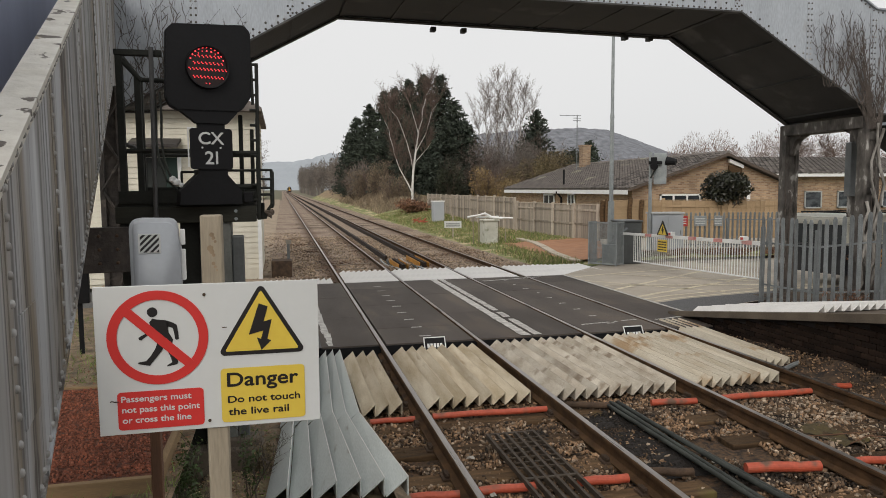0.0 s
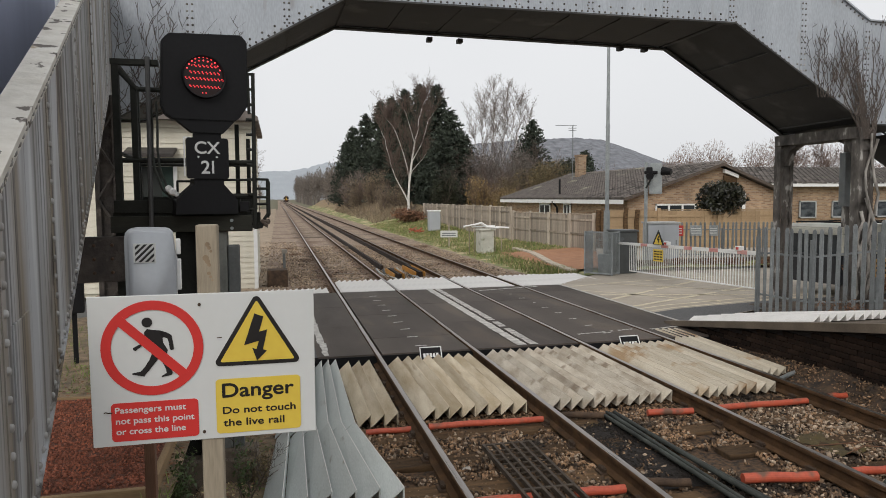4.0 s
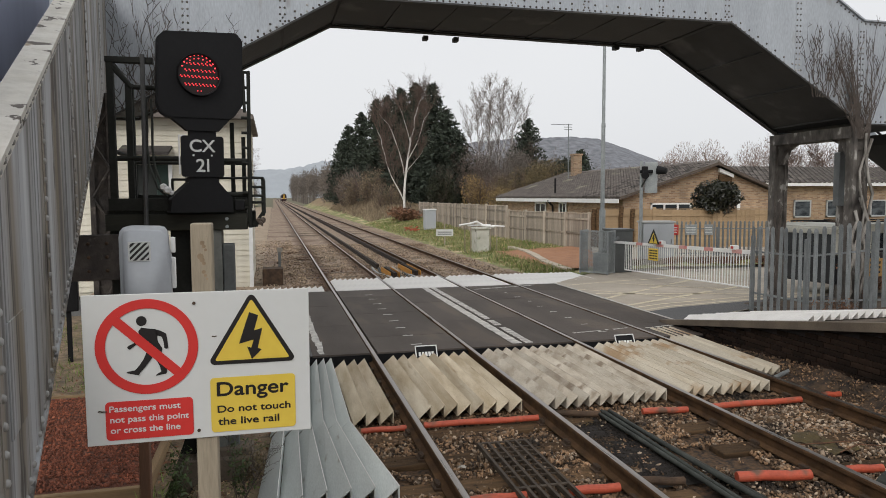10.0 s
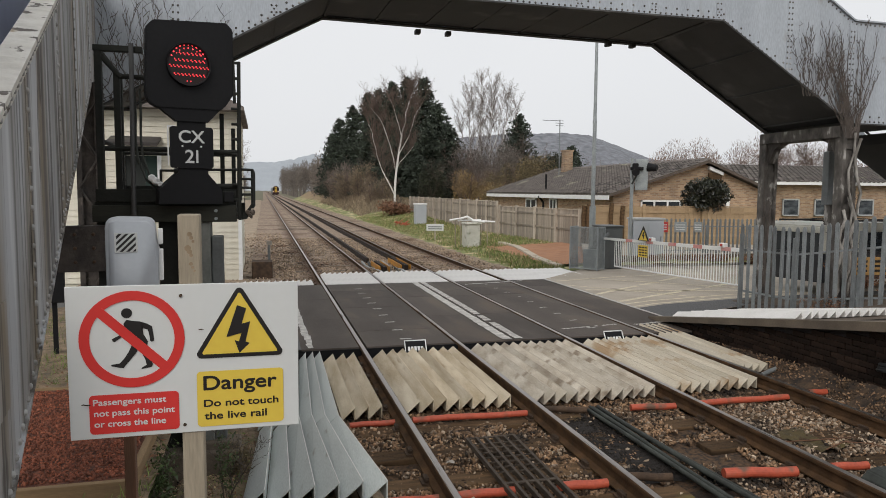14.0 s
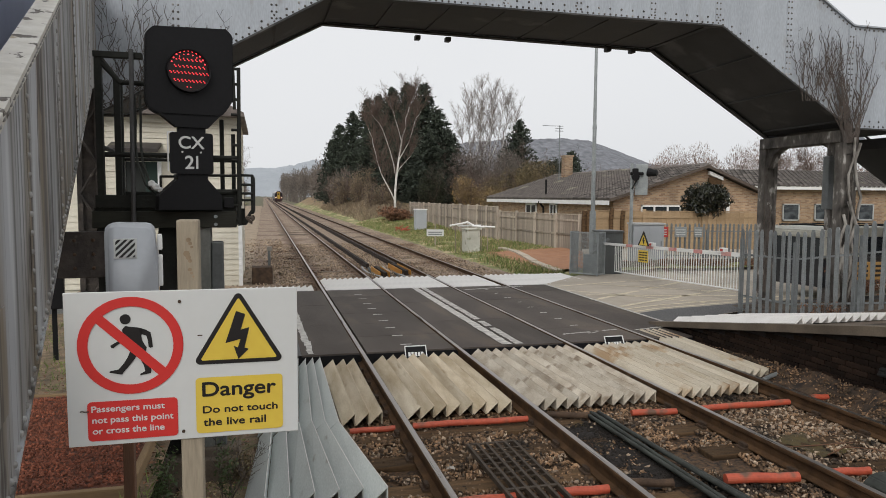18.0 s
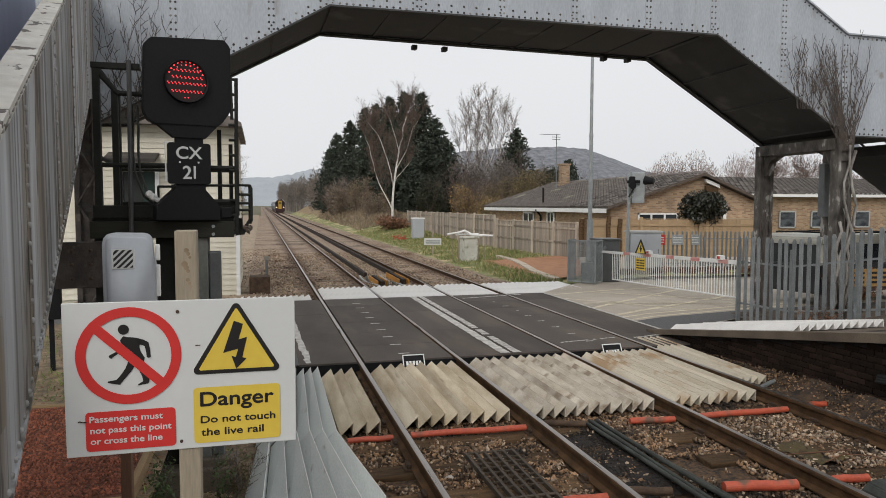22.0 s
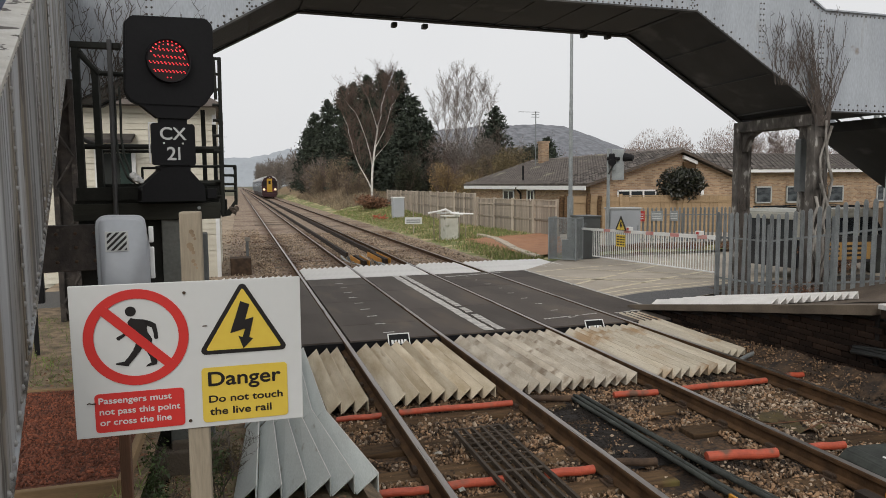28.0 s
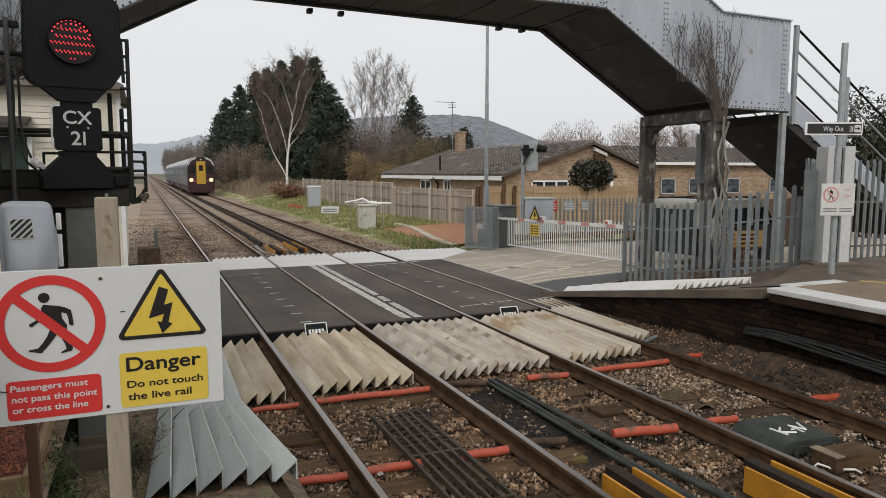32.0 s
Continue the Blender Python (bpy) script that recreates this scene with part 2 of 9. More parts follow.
M["stone"] = material("ballast_stone", (0.31, 0.19, 0.108), (0.045, 0.026, 0.014), 7, 0.9, bump=0.3, bump_scale=60, rnd=0.9, island=True, patch=(0.030, 0.021, 0.014), patch_scale=1.1, patch_at=0.50)
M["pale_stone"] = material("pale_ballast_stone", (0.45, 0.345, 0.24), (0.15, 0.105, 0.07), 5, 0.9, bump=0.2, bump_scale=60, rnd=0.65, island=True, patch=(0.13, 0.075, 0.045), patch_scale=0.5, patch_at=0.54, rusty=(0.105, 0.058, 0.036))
M["rail_top"] = material("worn_rail_steel", (0.38, 0.35, 0.325), (0.22, 0.195, 0.175), 3, 0.32, metal=0.9, bump=0.03, stretch=(8, 0.5, 1))
M["rail_side"] = material("rusty_rail_web", (0.110, 0.060, 0.029), (0.030, 0.017, 0.009), 6, 0.85, bump=0.3, bump_scale=60, spec=0.2)
M["rust_steel"] = material("rusty_steel", (0.105, 0.066, 0.042), (0.026, 0.018, 0.013), 7, 0.8, bump=0.3, bump_scale=70, spec=0.25)
M["spent_soil"] = material("black_oily_soil", (0.032, 0.026, 0.022), (0.012, 0.010, 0.009), 14, 0.9, bump=0.8, bump_scale=60, spec=0.3)
M["grate_steel"] = material("brown_grating_steel", (0.085, 0.064, 0.046), (0.028, 0.021, 0.016), 9, 0.75, bump=0.2, bump_scale=70, spec=0.3)
M["sleeper"] = material("timber_sleeper", (0.145, 0.088, 0.046), (0.032, 0.020, 0.011), 3, 0.9, bump=0.4, bump_scale=50, stretch=(1, 6, 6), rnd=0.4, patch=(0.12, 0.10, 0.035), patch_scale=1.2, patch_at=0.63, spec=0.2)
M["concrete"] = material("concrete", (0.42, 0.39, 0.34), (0.25, 0.23, 0.2), 3, 0.9, bump=0.25, bump_scale=70)
M["cream_slat"] = material("weathered_cream_timber", (0.63, 0.555, 0.43), (0.40, 0.32, 0.21), 1.6, 0.8, bump=0.3, bump_scale=40, stretch=(4, 0.7, 4), spread=0.35, rnd=0.18, stain=(0.24, 0.17, 0.095), stain_scale=2.0, stain_at=0.61, stain_soft=0.2)
M["dirty_slat"] = material("dirty_white_timber", (0.60, 0.55, 0.465), (0.42, 0.36, 0.28), 2.4, 0.8, bump=0.25, bump_scale=40, stretch=(2, 1.0, 2), spread=0.4, rnd=0.17, stain=(0.24, 0.185, 0.13), stain_scale=1.6, stain_at=0.52, stain_soft=0.22, patch=(0.25, 0.195, 0.14), patch_scale=2.6, patch_at=0.57)
M["grey_slat"] = material("pale_grey_painted_guard", (0.54, 0.57, 0.55), (0.42, 0.445, 0.43), 1.5, 0.5, bump=0.06, bump_scale=40, stretch=(3, 0.5, 3), rnd=0.14, stain=(0.25, 0.23, 0.19), stain_scale=4, stain_at=0.66)
M["white_slat"] = material("white_painted_guard", (0.80, 0.78, 0.75), (0.62, 0.60, 0.57), 2, 0.6, bump=0.1, stain=(0.4, 0.36, 0.3), stain_scale=4, stain_at=0.68)
M["orange"] = material("orange_duct", (0.52, 0.095, 0.045), (0.34, 0.06, 0.03), 5, 0.55, bump=0.08, stain=(0.13, 0.07, 0.045), stain_scale=5, stain_at=0.54)
M["sooty_cable"] = material("sooty_black_cable", (0.026, 0.028, 0.027), (0.010, 0.010, 0.010), 6, 0.6, bump=0.1, spec=0.35)
M["cable"] = material("dusty_black_cable_sheath", (0.060, 0.066, 0.058), (0.022, 0.023, 0.021), 6, 0.7, bump=0.08, spec=0.25)
M["yellow_board"] = material("yellow_painted_board", (0.60, 0.27, 0.02), (0.36, 0.15, 0.015), 4, 0.6, bump=0.12, stain=(0.12, 0.08, 0.04), stain_scale=5, stain_at=0.63)
M["plate"] = plate_material("weathered_grey_plate")
# stair rivets paler than the plate: highlights on the domes put into colour
M["rivet"] = material("rivet_highlight_tone", (0.46, 0.46, 0.45), (0.20, 0.185, 0.165), 9, 0.6, bump=0.1)
M["plate_pale"] = material("pale_grey_girder_paint", (0.42, 0.455, 0.495), (0.31, 0.335, 0.37), 1.4, 0.6, bump=0.08, bump_scale=30, stretch=(1.6, 1.6, 0.4), spread=0.5, stain=(0.22, 0.20, 0.17), stain_scale=2.0, stain_at=0.64, stain_soft=0.14, patch=(0.19, 0.145, 0.10), patch_scale=2.4, patch_at=0.7)
M["peel"] = material("peeling_cream_paint", (0.60, 0.58, 0.53), (0.44, 0.415, 0.36), 3, 0.65, bump=0.6, bump_scale=11, stain=(0.075, 0.06, 0.047), stain_scale=9, stain_at=0.60, stain_soft=0.012, patch=(0.30, 0.24, 0.16), patch_scale=6.0, patch_at=0.66)
# dark steel for undersides, treads and bottom flanges, with paler blotches
M["soffit"] = material("dark_bridge_steel", (0.050, 0.049, 0.048), (0.02, 0.0195, 0.019), 2, 0.75, bump=0.2, stain=(0.085, 0.082, 0.078), stain_scale=1.3, stain_at=0.6)
M["column"] = material("grimy_column_paint", (0.15, 0.135, 0.12), (0.035, 0.03, 0.026), 5, 0.8, bump=0.5, bump_scale=24, spread=0.3, stain=(0.38, 0.365, 0.34), stain_scale=5, stain_at=0.58, stain_soft=0.06, stretch=(1, 1, 0.5))
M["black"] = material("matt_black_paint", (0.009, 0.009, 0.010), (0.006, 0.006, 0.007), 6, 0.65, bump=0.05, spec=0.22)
M["dark_green"] = material("dark_green_grey_steel", (0.026, 0.027, 0.023), (0.013, 0.014, 0.012), 5, 0.75, bump=0.15, spec=0.2)
M["grey_post"] = material("grey_green_post_paint", (0.16, 0.165, 0.15), (0.10, 0.105, 0.095), 5, 0.7, bump=0.12)
M["grp"] = material("pale_grey_plastic_housing", (0.42, 0.44, 0.47), (0.36, 0.38, 0.405), 1.2, 0.4, bump=0.01, grained=0.08)
M["galv"] = material("galvanised_steel", (0.36, 0.385, 0.385), (0.24, 0.26, 0.265), 5, 0.5, metal=0.35, bump=0.1, rnd=0.1)
M["galv_dark"] = material("dull_galvanised_steel", (0.22, 0.235, 0.235), (0.14, 0.15, 0.152), 4, 0.6, metal=0.3, bump=0.1, rnd=0.12)
M["white"] = material("white_paint", (0.80, 0.80, 0.79), (0.70, 0.70, 0.68), 3, 0.5, bump=0.06)
M["sign_white"] = material("white_sign_face", (0.59, 0.60, 0.59), (0.565, 0.573, 0.56), 1.0, 0.4, bump=0.0, stain=(0.47, 0.46, 0.42), stain_scale=6, stain_at=0.75, grained=0.04)
M["sign_red"] = material("red_sign_ink", (0.60, 0.035, 0.03), (0.53, 0.03, 0.026), 3, 0.4, bump=0.0, grained=0.08)
M["sign_yellow"] = material("yellow_sign_ink", (0.70, 0.51, 0.075), (0.63, 0.45, 0.06), 3, 0.4, bump=0.0, grained=0.08)
M["sign_black"] = material("black_sign_ink", (0.014, 0.012, 0.012), (0.01, 0.009, 0.009), 3, 0.4, bump=0.0)
M["red_paint"] = material("red_paint", (0.50, 0.05, 0.045), (0.38, 0.035, 0.03), 4, 0.5, bump=0.05)
M["wood_post"] = material("raw_timber_post", (0.38, 0.325, 0.245), (0.23, 0.19, 0.135), 3, 0.85, bump=0.3, bump_scale=30, stretch=(6, 6, 0.6), stain=(0.16, 0.12, 0.08), stain_scale=3, stain_at=0.66)
M["brown_post"] = material("brown_stained_post", (0.16, 0.075, 0.04), (0.09, 0.045, 0.025), 4, 0.85, bump=0.2, stretch=(5, 5, 0.6))
M["fence_wood"] = material("silvered_fence_timber", (0.40, 0.34, 0.275), (0.19, 0.158, 0.125), 2.5, 0.9, bump=0.3, bump_scale=30, stretch=(3, 3, 0.4), rnd=0.32, patch=(0.20, 0.165, 0.12), patch_scale=0.5, patch_at=0.57)
M["fence_new"] = material("tan_fence_timber", (0.42, 0.30, 0.18), (0.30, 0.21, 0.12), 2.5, 0.9, bump=0.25, stretch=(0.4, 0.4, 3), rnd=0.1)
M["weatherboard"] = material("cream_weatherboard", (0.70, 0.66, 0.55), (0.58, 0.54, 0.44), 2, 0.6, bump=0.08, rnd=0.05)
M["redbed"] = material("red_gravel_bed", (0.19, 0.068, 0.036), (0.07, 0.027, 0.017), 22, 0.95, bump=1.0, bump_scale=60, spread=0.3)
M["red_stone"] = material("red_gravel_chip", (0.30, 0.098, 0.052), (0.14, 0.048, 0.028), 9, 0.9, bump=0.2, rnd=0.45, island=True)
M["redearth"] = material("reddish_bare_earth", (0.40, 0.20, 0.105), (0.27, 0.13, 0.07), 3, 0.95, bump=0.5, bump_scale=30)
M["earth"] = material("brown_earth", (0.30, 0.215, 0.135), (0.105, 0.08, 0.05), 9, 0.95, bump=1.0, bump_scale=50, spread=0.35, stain=(0.13, 0.125, 0.05), stain_scale=2.4, stain_at=0.58)
M["cess"] = material("gravelly_cess_path", (0.40, 0.31, 0.22), (0.21, 0.16, 0.11), 2.2, 0.95, bump=0.6, bump_scale=40, stain=(0.17, 0.13, 0.085), stain_scale=1.2, stain_at=0.6)
M["grass"] = material("short_grass", (0.24, 0.255, 0.088), (0.125, 0.142, 0.05), 2.5, 0.95, bump=0.6, bump_scale=30, stain=(0.50, 0.40, 0.235), stain_scale=0.9, stain_at=0.5, patch=(0.31, 0.215, 0.135), patch_scale=0.45, patch_at=0.62)
M["blade"] = material("grass_blade", (0.20, 0.25, 0.07), (0.10, 0.13, 0.04), 2, 0.9, bump=0, rnd=0.5, island=True)
M["field"] = material("far_ground", (0.15, 0.135, 0.075), (0.09, 0.085, 0.05), 0.05, 0.95, bump=0.3, bump_scale=2)
M["wall_brick"] = brick_material("dark_wall_brickwork", (0.016, 0.011, 0.009), (0.009, 0.007, 0.006), (0.012, 0.010, 0.008))
M["house_brick"] = brick_material("yellow_brown_house_brick", (0.41, 0.28, 0.172), (0.235, 0.142, 0.088), (0.33, 0.275, 0.21))
# very dark brown brick, brightness varies by piece, some paler patches
M["dark_brick"] = material("dark_brick", (0.034, 0.020, 0.013), (0.008, 0.005, 0.004), 3, 0.9, bump=0.35, bump_scale=50, rnd=0.55, spec=0.15, patch=(0.10, 0.078, 0.06), patch_scale=1.6, patch_at=0.67)
M["roof_tile"] = material("brown_grey_roof_tile", (0.145, 0.125, 0.112), (0.060, 0.052, 0.047), 3, 0.9, bump=0.3, bump_scale=20, rnd=0.55, stain=(0.21, 0.20, 0.15), stain_scale=0.9, stain_at=0.61)
M["tan_paving"] = material("tan_platform_paving", (0.27, 0.205, 0.14), (0.15, 0.112, 0.078), 2.2, 0.85, bump=0.3, bump_scale=60, spec=0.25, patch=(0.11, 0.085, 0.062), patch_scale=1.1, patch_at=0.6)
M["paving"] = material("platform_paving", (0.16, 0.125, 0.096), (0.075, 0.058, 0.045), 2.2, 0.85, bump=0.3, bump_scale=60, spec=0.25, patch=(0.055, 0.043, 0.034), patch_scale=0.9, patch_at=0.56)
M["yellow_line"] = material("yellow_line_paint", (0.58, 0.40, 0.10), (0.46, 0.33, 0.11), 4, 0.8, bump=0.1)
M["line"] = material("worn_white_road_paint", (0.60, 0.58, 0.54), (0.36, 0.34, 0.32), 8, 0.75, bump=0.1, spread=0.3)
M["hatch"] = material("faded_cream_road_paint", (0.70, 0.62, 0.46), (0.52, 0.455, 0.335), 6, 0.85, bump=0.1, spread=0.35)
M["bark"] = material("brown_bark", (0.12, 0.092, 0.072), (0.06, 0.047, 0.038), 6, 0.95, bump=0.4, bump_scale=30)
M["twig"] = material("reddish_brown_twigs", (0.16, 0.112, 0.092), (0.09, 0.064, 0.054), 0.6, 0.95, bump=0)
M["birch"] = material("white_birch_bark", (0.74, 0.72, 0.69), (0.46, 0.43, 0.40), 3, 0.8, bump=0.2, stretch=(1, 1, 2), stain=(0.06, 0.05, 0.045), stain_scale=4, stain_at=0.66)
M["conifer"] = material("dark_conifer_needles", (0.058, 0.072, 0.05), (0.023, 0.031, 0.023), 0.5, 0.9, bump=0, rnd=0.5, island=True)
M["shrub"] = material("olive_brown_shrub", (0.25, 0.185, 0.09), (0.105, 0.085, 0.045), 0.4, 0.95, bump=0, rnd=0.5, island=True)
M["evergreen"] = material("dark_evergreen_leaf", (0.026, 0.030, 0.014), (0.014, 0.013, 0.008), 2, 0.35, bump=0, rnd=0.5, island=True)
M["bracken"] = material("rusty_bracken", (0.28, 0.145, 0.085), (0.14, 0.07, 0.042), 2, 0.95, bump=0, rnd=0.5, island=True)
# distance haze is painted into both hill colours, paler for the farther one
M["hill"] = material("haze_painted_hill", (0.215, 0.222, 0.245), (0.115, 0.12, 0.132), 0.11, 1.0, bump=0.0, spread=0.35)
M["hill_far"] = material("haze_painted_far_hill", (0.36, 0.39, 0.42), (0.31, 0.335, 0.36), 0.02, 1.0, bump=0.0)
M["hazewood"] = material("hazy_far_wood", (0.20, 0.168, 0.145), (0.105, 0.092, 0.080), 0.15, 1.0, bump=0, rnd=0.35, island=True)
M["glass"] = material("dark_window_glass", (0.03, 0.035, 0.04), (0.02, 0.024, 0.028), 1, 0.12, bump=0.0)
# near-black paint for the unlit depth of the doorway and the gate slot
M["opening_shade"] = material("painted_opening_shade", (0.012, 0.016, 0.013), (0.008, 0.01, 0.009), 2, 0.7, bump=0)
M["green_cloth"] = material("dark_green_shutter", (0.010, 0.030, 0.022), (0.006, 0.018, 0.014), 3, 0.7, bump=0)
M["train_grey"] = material("train_grey_blue", (0.085, 0.095, 0.115), (0.06, 0.068, 0.085), 1, 0.4, bump=0)
M["train_white"] = material("train_pale_roof", (0.50, 0.50, 0.50), (0.40, 0.40, 0.41), 1, 0.5, bump=0)
M["train_dark"] = material("train_dark_front", (0.045, 0.017, 0.019), (0.030, 0.013, 0.015), 1, 0.5, bump=0, spec=0.3)
M["train_yellow"] = material("train_yellow_door", (0.46, 0.28, 0.025), (0.38, 0.23, 0.02), 1, 0.5, bump=0)
M["lamp_on"] = material("lit_headlamp", (0.4, 0.34, 0.26), None, 1, 0.4, bump=0, emit=((1.0, 0.74, 0.46), 0.95))
M["led"] = material("lit_red_led", (0.6, 0.04, 0.05), None, 1, 0.4, bump=0, emit=((1.0, 0.045, 0.06), 1.15))
M["led_hot"] = material("bright_red_led", (0.3, 0.03, 0.03), None, 1, 0.4, bump=0, emit=((1.0, 0.055, 0.07), 1.9))
M["lens_dark"] = material("dark_lamp_lens", (0.022, 0.008, 0.007), (0.012, 0.006, 0.005), 6, 0.35, bump=0, spec=0.3)
M["rust_wood"] = material("brown_wood_knot", (0.33, 0.25, 0.165), (0.21, 0.15, 0.095), 20, 0.9, bump=0.1)
M["beam_green"] = material("greenish_dark_beam_paint", (0.034, 0.034, 0.025), (0.018, 0.018, 0.014), 4, 0.7, bump=0.15, spec=0.25, stretch=(0.4, 2, 2))
M["conduit_grey"] = material("dark_grey_conduit", (0.075, 0.075, 0.075), (0.05, 0.05, 0.05), 5, 0.6, bump=0.05)
M["ochre_shrub"] = material("ochre_brown_shrub", (0.36, 0.245, 0.105), (0.17, 0.115, 0.055), 0.5, 0.95, bump=0, rnd=0.5, island=True)
M["dry_scrub"] = material("pale_dry_scrub", (0.30, 0.235, 0.155), (0.15, 0.115, 0.08), 0.5, 0.95, bump=0, rnd=0.5, island=True)
M["dry_bank"] = material("dry_brown_bank", (0.34, 0.235, 0.14), (0.16, 0.115, 0.07), 0.9, 0.95, bump=0.6, bump_scale=20, stain=(0.20, 0.18, 0.075), stain_scale=0.4, stain_at=0.55)
M["pink_twig"] = material("hazy_pinkish_twigs", (0.31, 0.225, 0.185), (0.18, 0.13, 0.108), 0.3, 1.0, bump=0, rnd=0.3, island=True)
M["dark_board"] = material("dark_weathered_boards", (0.115, 0.078, 0.05), (0.05, 0.034, 0.022), 3, 0.9, bump=0.3, stretch=(3, 3, 0.4), rnd=0.3)
M["pale_bark"] = material("pale_flaking_bark", (0.34, 0.32, 0.29), (0.10, 0.088, 0.075), 6, 0.9, bump=0.5, bump_scale=30, stretch=(2, 2, 0.4), spread=0.3)
M["ivy"] = material("small_green_leaves", (0.075, 0.115, 0.03), (0.03, 0.05, 0.014), 3, 0.7, bump=0, rnd=0.5, island=True)
M["banner"] = material("faded_orange_yellow_board", (0.44, 0.26, 0.08), (0.30, 0.17, 0.055), 3, 0.7, bump=0.05, stain=(0.3, 0.2, 0.1), stain_scale=5, stain_at=0.6)
M["sawn_timber"] = material("pale_sawn_timber", (0.30, 0.225, 0.145), (0.15, 0.11, 0.07), 3, 0.9, bump=0.3, bump_scale=40, stretch=(0.6, 6, 6))
M["creeper"] = material("bare_creeper_stem", (0.12, 0.098, 0.084), (0.055, 0.045, 0.039), 3, 0.95, bump=0)
M["car_cream"] = material("dirty_cream_car_paint", (0.52, 0.51, 0.44), (0.36, 0.35, 0.30), 2, 0.4, bump=0, stain=(0.2, 0.19, 0.15), stain_scale=3, stain_at=0.6)
M["white_stone"] = material("whitish_flint_stone", (0.46, 0.36, 0.265), (0.17, 0.12, 0.08), 8, 0.85, bump=0.3, bump_scale=60, rnd=0.6, island=True)
M["plate_inner"] = material("dull_blue_grey_plate", (0.46, 0.50, 0.64), (0.39, 0.425, 0.56), 1, 0.7, bump=0.03, stretch=(2, 2, 0.4), grained=0.08, spec=0.2)
M["pillar_paint"] = material("dull_white_pillar_paint", (0.44, 0.45, 0.45), (0.34, 0.345, 0.34), 1.5, 0.6, bump=0.1, stretch=(2, 2, 0.5), stain=(0.2, 0.18, 0.15), stain_scale=3, stain_at=0.66)
M["pillar_white"] = material("aged_white_pillar_paint", (0.54, 0.55, 0.54), (0.42, 0.425, 0.41), 1.5, 0.6, bump=0.1, stretch=(2, 2, 0.5), stain=(0.34, 0.31, 0.27), stain_scale=3, stain_at=0.66)
M["straw"] = material("straw_blade", (0.46, 0.36, 0.20), (0.27, 0.205, 0.11), 2, 0.9, bump=0, rnd=0.5, island=True)
# far birch twigs greyed and paled, so their colour carries the haze
M["pale_twig"] = material("haze_paled_twigs", (0.27, 0.23, 0.205), (0.17, 0.142, 0.125), 0.5, 0.95, bump=0)
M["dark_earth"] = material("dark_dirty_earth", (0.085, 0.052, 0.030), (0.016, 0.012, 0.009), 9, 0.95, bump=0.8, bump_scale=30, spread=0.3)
M["palisade"] = material("weathered_galvanised_paling", (0.27, 0.288, 0.292), (0.16, 0.173, 0.177), 4, 0.6, metal=0.2, bump=0.1, rnd=0.22)
M["machine_grey"] = material("dark_grey_cabinet_paint", (0.105, 0.112, 0.112), (0.07, 0.075, 0.075), 3, 0.5, bump=0.05)
M["pale_slat"] = material("pale_cream_timber", (0.63, 0.58, 0.485), (0.46, 0.395, 0.295), 1.6, 0.8, bump=0.25, bump_scale=40, stretch=(3, 0.5, 3), spread=0.35, rnd=0.14, stain=(0.38, 0.28, 0.17), stain_scale=1.6, stain_at=0.53, stain_soft=0.2, patch=(0.36, 0.245, 0.14), patch_scale=1.3, patch_at=0.56)
M["kerb_brown"] = material("brown_weathered_concrete", (0.17, 0.134, 0.098), (0.075, 0.058, 0.043), 2, 0.9, bump=0.3, bump_scale=50)
M["pale_kerb"] = material("pale_sandy_kerb", (0.52, 0.45, 0.36), (0.38, 0.33, 0.26), 3, 0.9, bump=0.2)
M["fence_post"] = material("pale_fence_post", (0.54, 0.47, 0.39), (0.35, 0.295, 0.235), 3, 0.9, bump=0.2, stretch=(3, 3, 0.5), rnd=0.2)
M["mossy_white"] = material("mossy_white_paint", (0.62, 0.61, 0.55), (0.40, 0.40, 0.34), 2, 0.8, bump=0.2, stain=(0.20, 0.21, 0.14), stain_scale=3, stain_at=0.56)
M["dark_leaf"] = material("dull_dark_leaf", (0.055, 0.062, 0.036), (0.026, 0.03, 0.018), 0.7, 0.9, bump=0, rnd=0.5, island=True)
M["column_dark"] = material("dark_mottled_column", (0.06, 0.05, 0.043), (0.02, 0.017, 0.015), 7, 0.85, bump=0.5, bump_scale=24, spread=0.3, stain=(0.15, 0.13, 0.11), stain_scale=6, stain_at=0.64)
M["window_pale"] = material("curtained_window_glass", (0.075, 0.085, 0.095), (0.02, 0.025, 0.03), 2.5, 0.15, bump=0.0, stretch=(0.6, 0.6, 1.6), spread=0.2)
M["edging"] = material("yellowish_edging_timber", (0.30, 0.20, 0.10), (0.17, 0.11, 0.06), 3, 0.9, bump=0.2, stretch=(0.6, 5, 5))
M["coping"] = material("worn_white_coping", (0.62, 0.61, 0.59), (0.46, 0.45, 0.43), 3, 0.7, bump=0.15, stain=(0.25, 0.22, 0.18), stain_scale=4, stain_at=0.64)
M["moss"] = material("olive_moss", (0.11, 0.08, 0.026), (0.04, 0.028, 0.012), 9, 0.95, bump=0.8, bump_scale=60)
M["aged_white"] = material("aged_white_sign", (0.60, 0.59, 0.57), (0.50, 0.49, 0.47), 6, 0.5, bump=0.03, stain=(0.36, 0.34, 0.30), stain_scale=8, stain_at=0.66)
M["pale_red"] = material("sun_faded_red", (0.50, 0.20, 0.18), (0.58, 0.34, 0.31), 9, 0.6, bump=0)
M["faded_red"] = material("faded_red_boom_paint", (0.52, 0.16, 0.15), (0.60, 0.36, 0.33), 5, 0.6, bump=0.05)
M["train_glass"] = material("train_dark_windscreen", (0.015, 0.012, 0.012), (0.01, 0.009, 0.009), 1, 0.35, bump=0, spec=0.25)
